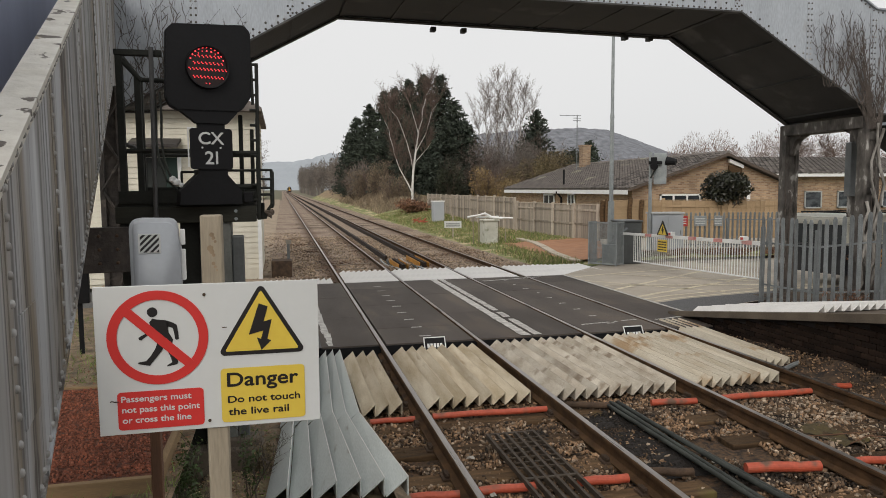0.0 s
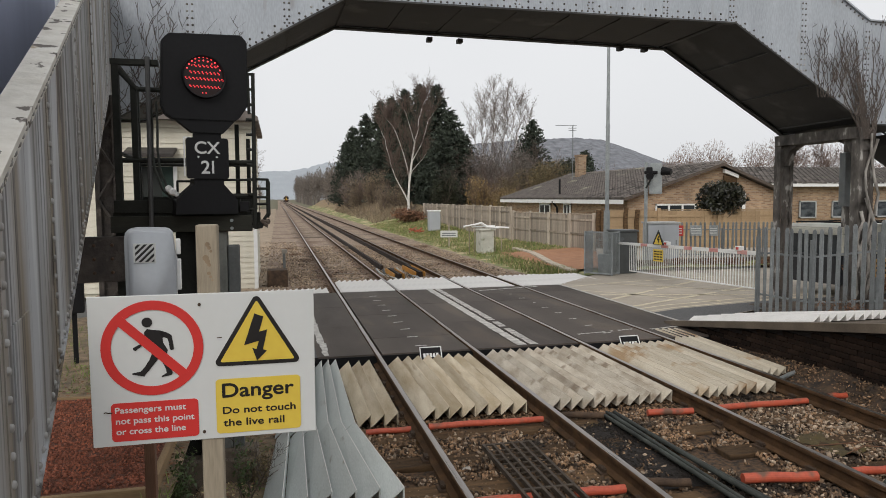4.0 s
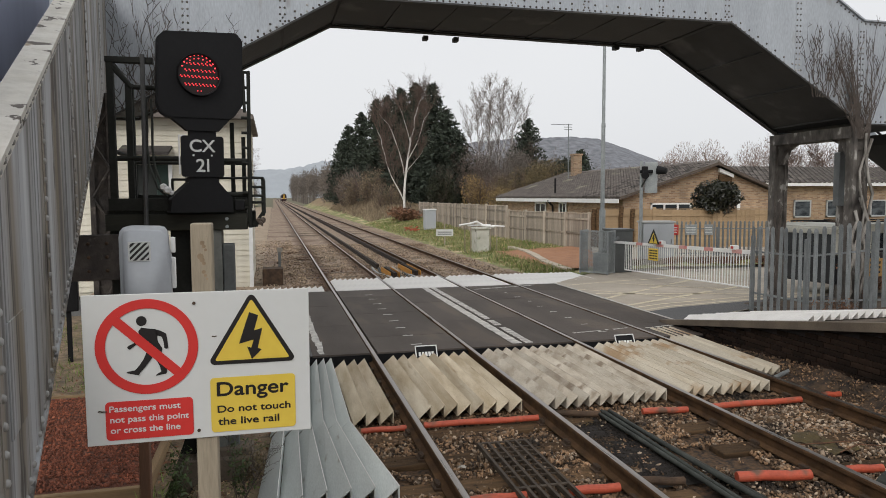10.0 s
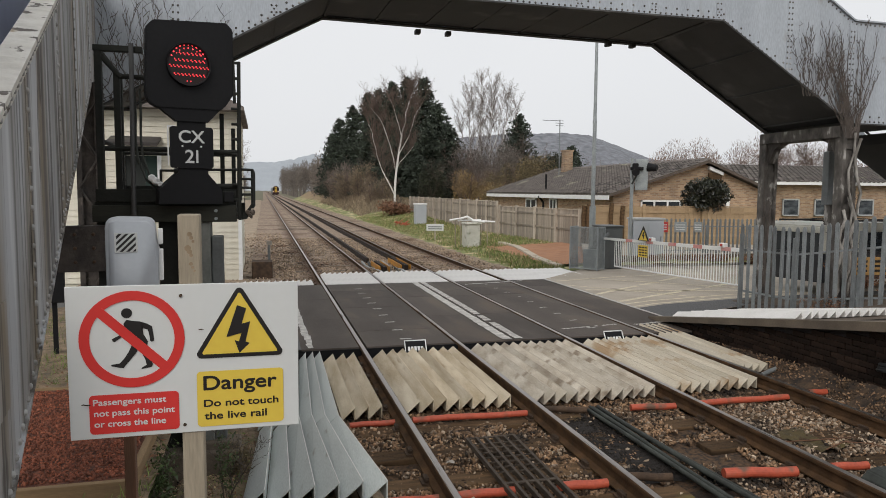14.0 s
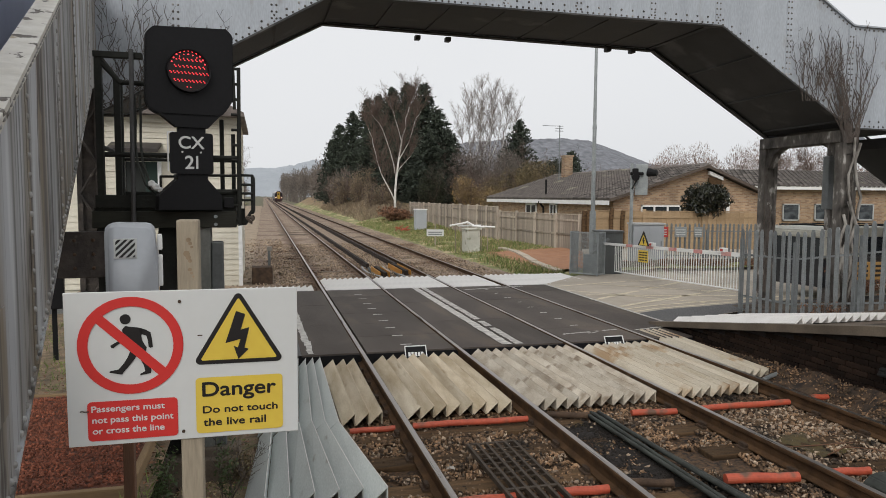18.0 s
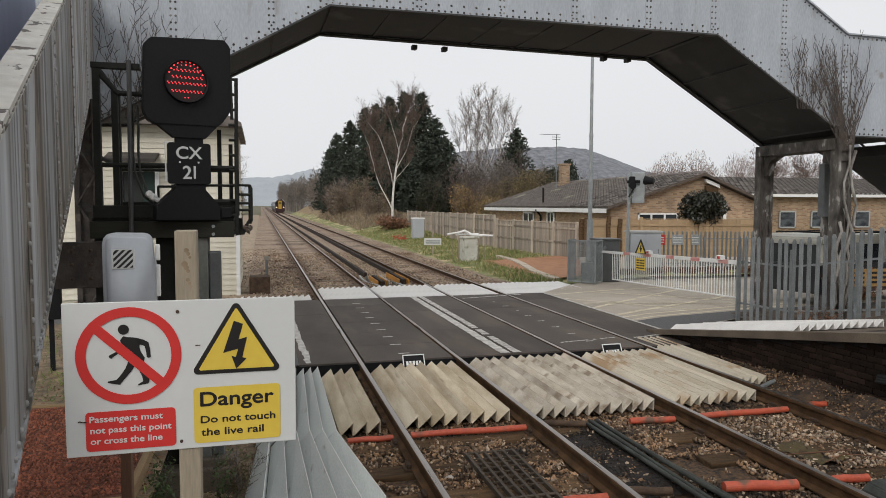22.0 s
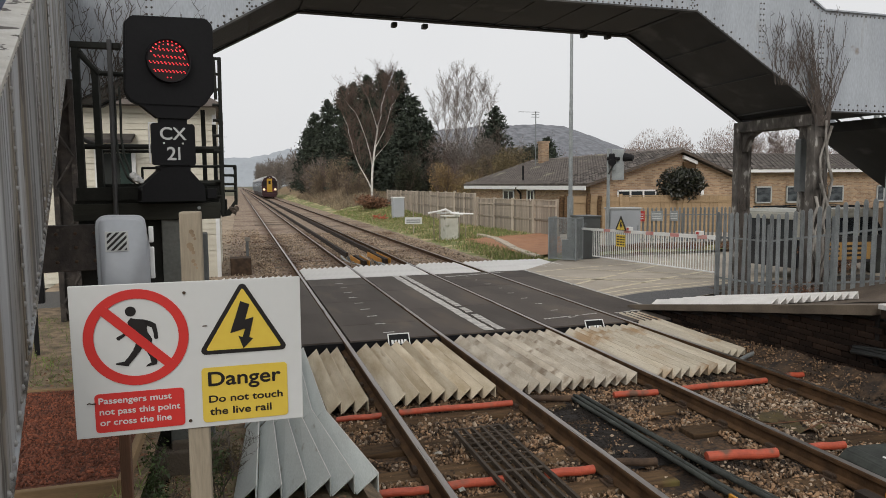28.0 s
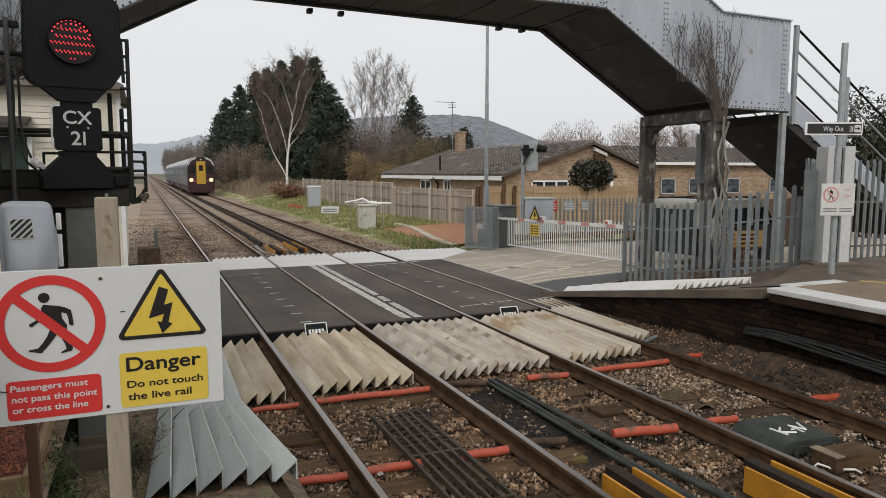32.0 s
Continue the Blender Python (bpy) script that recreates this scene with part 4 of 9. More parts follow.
def guard(label, x0, n, w, h, y0, y1, z0, z1, mat, rag=0.03, group="anti-trespass guards", roll=0.0):
    g = thing("trespass_guard", label, "trespass guard", pose(0, 0, 0), group=group)
    L = math.hypot(y1 - y0, z1 - z0)
    pitch = math.degrees(math.atan2(z1 - z0, y1 - y0))
    src = None
    for k in range(n):
        if src is None:
            bm = B()
            prism(bm, slat_profile(w, h), "y", 0, L)
            src = part("slat", bm, mat, g)
            s = src
        else:
            s = new("slat", src.data)
            s.parent = g
        s.matrix_basis = pose(x0 + k * w, y0 + random.uniform(-rag, rag), z0, pitch + random.uniform(-0.2, 0.2), random.uniform(-1, 1) + roll, random.uniform(-0.25, 0.25))
    return g


def fan_guard(label, front, back, n, h, mat):
    """Slats between two end lines (x left, x right, y, z), so that they may spread or draw together."""
    g = thing("trespass_guard", label, "trespass guard", pose(0, 0, 0), group="anti-trespass guards")
    for k in range(n):
        bm = B()
        rings = []
        dz, dy = random.uniform(-0.006, 0.006), random.uniform(-0.015, 0.015)
        for (xl, xr, y, z) in (front, back):
            w = (xr - xl) / n
            rings.append([bm.verts.new((xl + k * w + a, y + dy, z + b + dz)) for a, b in slat_profile(w, h, 0.009)])
        m = len(rings[0])
        for i in range(m):
            j = (i + 1) % m
            bm.faces.new((rings[0][i], rings[0][j], rings[1][j], rings[1][i]))
        bm.faces.new(rings[0][::-1])
        bm.faces.new(rings[1])
        part("slat", bm, mat, g)
        # worn bright ridge edge
        bm = B()
        for (xl, xr, y, z) in (front, back):
            w = (xr - xl) / n
        a, b = front, back
        wa, wb = (a[1] - a[0]) / n, (b[1] - b[0]) / n
        tube(bm, [(a[0] + (k + 1) * wa - 0.006, a[2] + dy, a[3] + h + dz - 0.001), (b[0] + (k + 1) * wb - 0.006, b[2] + dy, b[3] + h + dz - 0.001)], 0.0035, 5)
        part("ridge_edge", bm, "white_slat" if mat == "grey_slat" else mat, g)
    return g


fan_guard("weathered cream sawtooth timber guard beside the rail", (0.80, 1.24, 7.42, -0.13), (0.80, 1.24, 9.95, -0.12), 3, 0.13, "cream_slat")
fan_guard("weathered cream sawtooth timber guard between the rails", (1.53, 2.76, 7.48, -0.13), (1.53, 2.76, 10.05, -0.12), 8, 0.13, "cream_slat")
fan_guard("dirty grey-white sawtooth timber guard between the tracks", (3.02, 4.62, 7.46, -0.13), (3.02, 4.62, 10.1, -0.11), 11, 0.13, "dirty_slat")
fan_guard("weathered cream sawtooth timber guard in the far track", (4.88, 6.10, 7.5, -0.13), (4.88, 6.10, 10.1, -0.11), 9, 0.125, "pale_slat")
fan_guard("pale sawtooth timber guard beside the far rail", (6.36, 6.84, 8.2, -0.14), (6.36, 6.84, 11.0, -0.09), 4, 0.11, "pale_slat")
fan_guard("light grey sawtooth guard sloping down the platform ramp", (-0.17, 0.80, 4.56, 0.27), (-0.06, 0.69, 6.75, 0.04), 6, 0.125, "grey_slat")
fan_guard("light grey sawtooth guard at the foot of the ramp", (-0.08, 0.70, 6.8, 0.03), (0.16, 0.78, 10.2, -0.12), 6, 0.115, "grey_slat")
for x0, n in ((-0.6, 12), (1.53, 9), (3.02, 11), (4.90, 8), (6.36, 8)):
    guard("white-painted sawtooth guard on the far side of the crossing", x0, n, 0.15, 0.08, 17.5, 20.0 if x0 > 0 else 18.5, -0.08, -0.07, "white_slat")
guard("white-painted guard sheet beside the equipment cabinets", 7.5, 9, 0.15, 0.04, 17.7, 19.9, -0.05, -0.03, "white_slat")

# black spent soil beside the near rail
vs, fs = [], []
for i in range(25):
    for j in range(51):
        u, v = i / 24, j / 50
        x, y = 3.0 + 0.72 * u, 5.3 + 1.75 * v
        e = min(1, 6 * u, 6 * (1 - u), 8 * v, 8 * (1 - v))
        vs.append((x, y, -0.20 + (0.030 + 0.018 * noise.noise((x * 5, y * 5, 2.0)) + 0.010 * noise.noise((x * 22, y * 22, 4.0))) * e))
for i in range(24):
    for j in range(50):
        a = i * 51 + j
        fs.append((a, a + 51, a + 52, a + 1))
scatter(2200, 3.03, 3.66, 5.4, 7.0, -0.172, 0.006, 0.020, "spent_soil", "soil_clods", "black crumbs of spent soil and stone between the tracks", 21, avoid=False)
tagged(ob_from("black_soil", vs, fs, "spent_soil"), "black oily spent soil spread between the tracks", "soil", kind="stuff")


# ---- orange ducts, cables, grating, boards ----
def duct(p, q, r=0.036, mat="orange", label="orange plastic cable duct crossing the ballast"):
    bm = B()
    P, Q = Vector(p), Vector(q)
    tube(bm, [P, P.lerp(Q, 0.35) + Vector((0, 0, 0.006)), P.lerp(Q, 0.7) - Vector((0, 0, 0.004)), Q], r, 16)
    inner = bmesh.ops.inset_individual(bm, faces=[f for f in bm.faces if len(f.verts) == 16], thickness=0.006, depth=-0.04)
    ob = part("cable_duct", bm, mat, None)
    return tagged(ob, label, "cable duct", group="cable ducts")


duct((1.53, 7.20, -0.115), (2.82, 7.14, -0.112), 0.033)
duct((0.86, 7.25, -0.14), (1.34, 7.21, -0.125), 0.03)
duct((4.06, 7.06, -0.115), (4.60, 7.0, -0.115), 0.036)
duct((4.90, 7.02, -0.115), (6.14, 7.0, -0.11), 0.036)
duct((0.92, 5.31, -0.12), (1.34, 5.28, -0.12), 0.034)
duct((1.50, 5.27, -0.11), (1.98, 5.26, -0.11), 0.036)
duct((2.36, 5.24, -0.11), (2.80, 5.22, -0.11), 0.038)
duct((3.88, 5.14, -0.10), (4.54, 5.03, -0.10), 0.045)
duct((4.96, 5.08, -0.12), (5.32, 5.04, -0.12), 0.036)
duct((6.50, 5.16, -0.12), (6.88, 5.11, -0.11), 0.04)
duct((6.56, 7.12, -0.12), (6.80, 7.10, -0.12), 0.034)
duct((3.02, 7.26, -0.12), (3.56, 7.10, -0.12), 0.034, "rust_steel", "dull brownish duct between the tracks")
duct((3.02, 5.32, -0.12), (3.42, 5.22, -0.12), 0.036, "rust_steel", "dull dark duct between the tracks")
duct((6.5, 7.9, -0.1), (7.2, 8.3, -0.1), 0.03, "galv", "grey pipe beside the far rail")

for k, (off, lift) in enumerate(((0.0, 0.0), (0.055, 0.008), (0.105, -0.004), (0.235, 0.012), (0.285, 0.0), (0.325, -0.02))):
    bm = B()
    pts = []
    for i in range(19):
        y = 7.15 - 0.32 * i
        u = (7.15 - y) / 5.0
        x = 3.54 + off * (0.62 + 0.75 * u) + (0.016 + 0.006 * (k % 3)) * math.sin(3.4 * u + k * 0.9) + 0.02 * u + (0.13 + 0.35 * off) * max(0, u - 0.3) ** 1.6
        pts.append((x, y, -0.115 + lift + 0.008 * math.sin(5 * u + 1.3 * k)))
    tube(bm, pts, (0.022, 0.019, 0.021, 0.023, 0.018, 0.015)[k], 10)
    ob = part("track_cable", bm, "cable", None, smooth=True)
    tagged(ob, "thick black power cable lying between the tracks", "cable", group="cables between the tracks")

grating = thing("track_grating", "rusty steel walking grating between the rails", "grating", pose(2.13, 5.28, -0.045, 0.6, 0.3, 0.6))
src = None
for k in range(6):
    if src is None:
        bm = B()
        box(bm, (-0.013, -1.06, -0.045), (0.013, 1.06, 0.0))
        src = part("grate_bar", bm, "grate_steel", grating)
        o = src
    else:
        o = share("grate_bar", src, grating, pose(0, 0, 0))
    o.matrix_basis = pose(-0.235 + k * 0.094, random.uniform(-0.01, 0.01), 0, 0, 0, random.uniform(-0.25, 0.25))
for y, w in ((-1.04, 0.012), (-0.94, 0.006), (0.0, 0.016), (0.22, 0.004), (0.33, 0.004), (0.44, 0.004), (0.55, 0.004), (0.66, 0.004), (0.77, 0.004), (0.88, 0.006), (1.04, 0.012)):
    bm = B()
    box(bm, (-0.25, y - w, -0.014), (0.25, y + w, -0.002))
    part("cross_bar", bm, "grate_steel", grating)


def guard_board(x, y0, y1, label):
    """Third rail between two upright yellow protection boards."""
    g = thing("live_rail_boards", label, "guard board", pose(x, 0, 0), group="live rail guard boards")
    for sx in (-0.145, 0.145):
        bm = B()
        box(bm, (sx - 0.012, y0, -0.16), (sx + 0.012, y1 + 0.02 * sx, 0.05), 0.003)
        part("board", bm, "yellow_board", g)
    bm = B()
    prism(bm, [(-0.06, -0.1), (0.06, -0.1), (0.05, -0.02), (0.05, 0.05), (-0.05, 0.05), (-0.05, -0.02)], "y", y0 - 0.1, y1 + 0.1)
    part("live_rail", bm, "live_rail_steel", g, "dark steel conductor rail")
    return g


guard_board(3.21, 1.5, 4.18, "yellow boards either side of the live rail")
guard_board(4.32, 1.5, 3.85, "yellow boards either side of the live rail of the far track")
guard_board(3.55, 20.8, 22.6, "yellow boards at the live rail ramp beyond the crossing")
guard_board(4.28, 21.2, 23.6, "bright yellow boards at the far live rail ramp")
for x in (3.4, 4.35):
    bm = B()
    prism(bm, [(-0.05, -0.15), (0.05, -0.15), (0.045, 0.06), (-0.045, 0.06)], "y", 23.4, 700)
    ob = part("live_rail", bm, "live_rail_steel", None)
    ob.location.x = x
    tagged(ob, "dark steel live rail running into the distance", "rail", group="live rails")
for k in range(7):
    bm = B()
    pts = [(3.3 + 0.12 * k + 0.1 * math.sin(i * 0.7 + k), 19.6 + i * 0.5, -0.1 + 0.03 * math.sin(i + k)) for i in range(9)]
    tube(bm, pts, 0.035, 7)
    ob = part("track_cable", bm, "galv" if k % 3 == 0 else "cable", None, smooth=True)
    tagged(ob, "loose cable between the tracks beyond the crossing", "cable", group="cables beyond the crossing")

# black rubber cover and timber block in the far track
cover = thing("rubber_cover", "black rubber cover with chalked scrawl in the far track", "cover", pose(5.43, 4.52, -0.16, 0, 0, -4))
bm = B()
prism(bm, [(-0.40, 0), (0.40, 0), (0.37, 0.035), (0.27, 0.10), (-0.25, 0.115), (-0.33, 0.09), (-0.39, 0.03)], "y", -0.32, 0.32)
bmesh.ops.bevel(bm, geom=list(bm.edges), offset=0.012, segments=2, affect="EDGES")
part("shell", bm, "cable", cover)
bm = B()
box(bm, (-0.26, -0.335, 0.0), (0.20, -0.321, 0.075), 0.004)
part("end_flap", bm, "cable", cover, "folded rubber end flap")
for (a, b) in (((-0.16, -0.16), (-0.20, 0.02)), ((-0.10, 0.0), (-0.18, -0.08)), ((-0.18, -0.08), (-0.04, -0.14)), ((-0.02, -0.06), (0.02, -0.05)), ((0.05, -0.14), (0.05, 0.05)), ((0.05, 0.05), (0.12, -0.1)), ((0.12, -0.1), (0.19, 0.08))):
    bm = B()
    cyl(bm, (*a, 0.104 + 0.012 * (a[0] < 0)), (*b, 0.104 + 0.012 * (b[0] < 0)), 0.011, seg=5)
    part("chalk_mark", bm, "white", cover)
block = thing("timber_block", "sawn timber block lying by the far rail", "timber", pose(5.40, 3.90, -0.17, 0, 0, -2))
bm = B()
box(bm, (-0.26, -0.12, 0), (0.26, 0.13, 0.14), 0.012)
part("body", bm, "sleeper", block)
bm = B()
box(bm, (-0.27, -0.13, 0.141), (-0.17, 0.14, 0.156), 0.004)
part("top_batten", bm, "sawn_timber", block, "pale sawn batten")
bm = B()
pts = [(5.06 + 0.035 * k, 3.93 - 0.03 * k + 0.03 * math.sin(k * 1.9), -0.135 + 0.02 * math.sin(k * 1.3)) for k in range(9)]
tube(bm, pts, 0.009, 7)
tagged(part("white_wire", bm, "white", None, smooth=True), "short curl of white wire by the timber block", "wire")

# maker's plates standing at the deck edge
for x in (2.22, 5.55):
    p = thing("maker_plate", "small white-framed black plate at the deck edge", "plate", pose(x, 10.25, -0.03, -32, 0, 0), group="maker plates")
    bm = B()
    box(bm, (-0.17, -0.012, -0.075), (0.17, 0.0, 0.11), 0.006)
    part("backing", bm, "black", p)
    for a, b in (((-0.17, 0.1), (0.17, 0.115)), ((-0.17, -0.08), (-0.155, 0.115)), ((0.155, -0.08), (0.17, 0.115))):
        bm = B()
        box(bm, (a[0], -0.02, a[1]), (b[0], -0.01, b[1]))
        part("rim", bm, "white", p)
    for k in range(5):
        bm = B()
        box(bm, (-0.12 + k * 0.05, -0.018, -0.055), (-0.085 + k * 0.05, -0.0125, 0.01))
        part("lettering_bar", bm, "white", p)

# ---- near platform, ramp and left bed ----
def ramp_near(x, y):
    return 0.27 - (y - 4.56) * 0.105 - (0.0 if y > 4.5 else (y - 4.5) * 0.10) if y < 6.75 else max(-0.16, 0.04 - (y - 6.75) * 0.047)


noisy_sheet("platform_near", -6.0, 0.66, -80.0, 1.7, 0.9, 6, 40, "paving", 0.0, 1.0, "grey platform surface")
noisy_sheet("ramp_near", -0.62, 0.9, 1.7, 10.3, 0, 14, 60, "earth", 0.012, 2.2, "brown earthy slope at the platform end", zfun=lambda x, y: ramp_near(x, y) - 0.03 - max(0, x - 0.6) * 0.6)
bm = B()
box(bm, (0.6, -80, -0.4), (0.72, 1.7, 0.9))
prism(bm, [(1.7, -0.4), (10.0, -0.4), (10.0, -0.2), (6.4, -0.02), (1.7, 0.6)], "x", 0.62, 0.72)
w = part("platform_wall_near", bm, "sleeper", None)
tagged(w, "dark timber edging of the platform ramp", "wall", kind="structure")
noisy_sheet("left_ground", -14, -0.6, 1.7, 10.2, 0.76, 40, 30, "earth", 0.05, 1.1, "trodden earth and scrub beside the platform end")

# pale kerb curving round the red earth patch
kerb = thing("path_kerb", "pale concrete kerb curving beside the red earth path", "kerb")
KERB = [(10.25, 29.4), (10.12, 27.0), (9.75, 25.0), (9.38, 23.3), (9.12, 21.4), (9.05, 20.4)]
for (xa, ya), (xb, yb) in zip(KERB, KERB[1:]):
    bm = B()
    L = math.hypot(xb - xa, yb - ya)
    box(bm, (-0.02, -0.14, -0.2), (L - 0.004, 0.14, 0.03), 0.01)
    o = part("kerb_stone", bm, "pale_kerb", kerb)
    o.matrix_basis = pose(xa, ya, bank((xa + xb) / 2, (ya + yb) / 2) + 0.07, 0, 0, math.degrees(math.atan2(yb - ya, xb - xa)))


# ---- danger sign ----
sign = thing("warning_sign", "white warning sign with red prohibition ring and yellow danger panel", "sign",
             pose(-0.189, 1.872, 1.918, 1.4, 0, 0))
SW, SH = 0.553, 0.385
bm = B()
box(bm, (-SW / 2, 0.0, -SH / 2), (SW / 2, 0.006, SH / 2), 0.0015)
part("panel", bm, "sign_white", sign, "dirty white sign panel")


def disc(bm, cx, cz, r0, r1, y, seg=48):
    a = [bm.verts.new((cx + r0 * math.cos(t), y, cz + r0 * math.sin(t))) for t in [2 * math.pi * k / seg for k in range(seg)]]
    if r1:
        b = [bm.verts.new((cx + r1 * math.cos(t), y, cz + r1 * math.sin(t))) for t in [2 * math.pi * k / seg for k in range(seg)]]
        for i in range(seg):
            j = (i + 1) % seg
            bm.faces.new((a[i], a[j], b[j], b[i]))
    else:
        bm.faces.new(a)
    return bm


def face(bm, pts, y):
    bm.faces.new([bm.verts.new((x, y, z)) for x, z in pts])
    return bm


def thick(bm, d=0.001):
    """Gives a flat face a little body towards the viewer."""
    r = bmesh.ops.extrude_face_region(bm, geom=list(bm.faces))
    bmesh.ops.translate(bm, verts=[v for v in r["geom"] if isinstance(v, bmesh.types.BMVert)], vec=(0, -d, 0))
    return bm


def rounded(x0, z0, x1, z1, r, k=6):
    pts = []
    for cx, cz, a0 in ((x1 - r, z1 - r, 0), (x0 + r, z1 - r, 90), (x0 + r, z0 + r, 180), (x1 - r, z0 + r, 270)):
        for i in range(k + 1):
            a = radians(a0 + 90 * i / k)
            pts.append((cx + r * math.cos(a), cz + r * math.sin(a)))
    return pts


CX, CZ = -0.127, 0.0573
# walking figure symbol
bm = B()
disc(bm, CX - 0.0115, CZ + 0.0665, 0.0126, 0, -0.0012, 20)
limbs = [[(-29, 60), (-18, 74), (-2, 70), (28, 66), (40, 52), (36, 34), (38, 18), (53, -10), (50, -22), (-2, -22), (4, 4), (-8, 22), (-24, 34)],
         [(-26, 36), (-38, 20), (-62, 8), (-70, 3), (-67, -5), (-60, -8), (-54, -2), (-34, 12), (-10, 20), (-8, 30)],
         [(28, 66), (50, 58), (68, 47), (72, 20), (74, -8), (66, -12), (60, -7), (58, 16), (53, 35), (34, 42)],
         [(-3, -20), (28, -24), (10, -52), (-12, -80), (-28, -98), (-33, -107), (-48, -104), (-76, -97), (-74, -92), (-46, -88), (-30, -70), (-14, -46)],
         [(16, -20), (50, -20), (54, -44), (64, -74), (67, -98), (64, -107), (27, -113), (29, -108), (46, -98), (42, -78), (30, -52)]]
for q in limbs:
    face(bm, [(CX + a * 0.000675, CZ + b * 0.000675) for a, b in q], -0.0012)
thick(bm, 0.0008)
part("figure_symbol", bm, "sign_black", sign, "black walking figure symbol")
bm = B()
disc(bm, CX, CZ, 0.1222, 0.0985, -0.0016)
thick(bm, 0.001)
part("ring", bm, "sign_red", sign, "red prohibition ring")
bm = B()
u = Vector((math.cos(radians(-44)), math.sin(radians(-44))))
nn = Vector((-u.y, u.x)) * 0.0118
face(bm, [tuple(Vector((CX, CZ)) + u * s * 0.106 + nn * k) for s, k in ((-1, -1), (1, -1), (1, 1), (-1, 1))], -0.0026)
thick(bm, 0.001)
part("slash", bm, "sign_red", sign, "red diagonal slash")
TX = 0.1297


def tri(cx, z0, z1, hw, r):
    pts = []
    for (px, pz), a0 in (((cx + hw - r * 1.6, z0 + r), -90), ((cx, z1 - r * 1.7), 30), ((cx - hw + r * 1.6, z0 + r), 150)):
        for i in range(7):
            a = radians(a0 + 120 * i / 6)
            pts.append((px + r * math.cos(a), pz + r * math.sin(a)))
    return pts


bm = B()
face(bm, tri(TX, 0.0, 0.1884, 0.1126, 0.011), -0.0012)
thick(bm)
part("warning_triangle", bm, "sign_black", sign, "black triangle border")
bm = B()
face(bm, tri(TX, 0.0105, 0.1700, 0.0945, 0.0035), -0.0028)
thick(bm)
part("triangle_field", bm, "sign_yellow", sign, "yellow triangle field")
bm = B()
face(bm, [(TX - 0.006, 0.136), (TX + 0.0165, 0.127), (TX + 0.005, 0.087), (TX + 0.026, 0.0925), (TX + 0.0135, 0.040), (TX + 0.0235, 0.036), (TX - 0.002, 0.011),
          (TX - 0.0135, 0.0455), (TX - 0.003, 0.041), (TX + 0.004, 0.063), (TX - 0.0335, 0.0535)], -0.0044)
thick(bm)
part("flash_symbol", bm, "sign_black", sign, "black lightning flash")
bm = B()
face(bm, rounded(-0.2314, -0.1802, -0.0222, -0.0806, 0.010), -0.0012)
thick(bm)
part("red_panel", bm, "sign_red", sign, "red rounded text panel")
bm = B()
face(bm, rounded(0.0218, -0.1797, 0.2372, -0.0345, 0.010), -0.0012)
thick(bm)
part("yellow_panel", bm, "sign_yellow", sign, "yellow text panel")
for body, x0, x1, z in (("Passengers must", -0.2220, -0.0528, -0.1065), ("not pass this point", -0.2208, -0.0330, -0.1345), ("or cross the line", -0.2206, -0.0550, -0.1620)):
    letters("lettering", body, 0, pose(x0, -0.0028, z, 90, 0, 0), "sign_white", sign, "white lettering", depth=0.0004, bold=0.0004, cap=0.0150, width=x1 - x0)
letters("lettering", "Danger", 0, pose(0.0385, -0.0028, -0.0828, 90, 0, 0), "sign_black", sign, "bold black lettering", depth=0.0006, bold=0.0011, cap=0.0355, width=0.1810)
letters("lettering", "Do not touch", 0, pose(0.0385, -0.0028, -0.1272, 90, 0, 0), "sign_black", sign, "black lettering", depth=0.0006, bold=0.0006, cap=0.0178, width=0.1850)
letters("lettering", "the live rail", 0, pose(0.0390, -0.0028, -0.1606, 90, 0, 0), "sign_black", sign, "black lettering", depth=0.0006, bold=0.0006, cap=0.0185, width=0.1545)
for x, z in ((-0.0118, 0.164), (-0.0095, -0.1712)):
    bm = B()
    cyl(bm, (x, -0.003, z), (x, 0.001, z), 0.0042, seg=10)
    part("bolt", bm, "rust_steel", sign)
# scratches and a bent twist of wire on the face
for x0, x1, z in ((0.029, 0.041, 0.0745), (0.092, 0.100, 0.0765)):
    bm = B()
    box(bm, (x0, -0.0018, z), (x1, -0.0002, z + 0.0022))
    part("scuff_mark", bm, "rust_steel", sign, "dark scuff on the panel")
bm = B()
tube(bm, [(-0.247, -0.004, -0.103), (-0.243, -0.007, -0.1005), (-0.238, -0.004, -0.1035), (-0.228, -0.003, -0.104)], 0.0016, 6)
part("wire_twist", bm, "rust_steel", sign, "twist of thin wire")

post = thing("sign_post", "square raw timber post carrying the sign", "post", pose(-0.180, 1.912, 0.5, 0, 0, 0))
bm = B()
box(bm, (-0.0265, -0.029, 0.0), (0.0265, 0.029, 1.785), 0.004)
part("shaft", bm, "wood_post", post)
for x, z, r in ((0.002, 1.735, 0.006), (-0.003, 1.70, 0.008), (0.004, 1.66, 0.005)):
    bm = B()
    for k in range(3):
        cyl(bm, (x + 0.004 * k, -0.0305 + 0.0003 * k, z - 0.009 * k), (x + 0.004 * k, -0.0275, z - 0.009 * k), r * (1 - 0.2 * k), seg=9)
    part("knot", bm, "rust_wood", post, "brown knot in the wood")

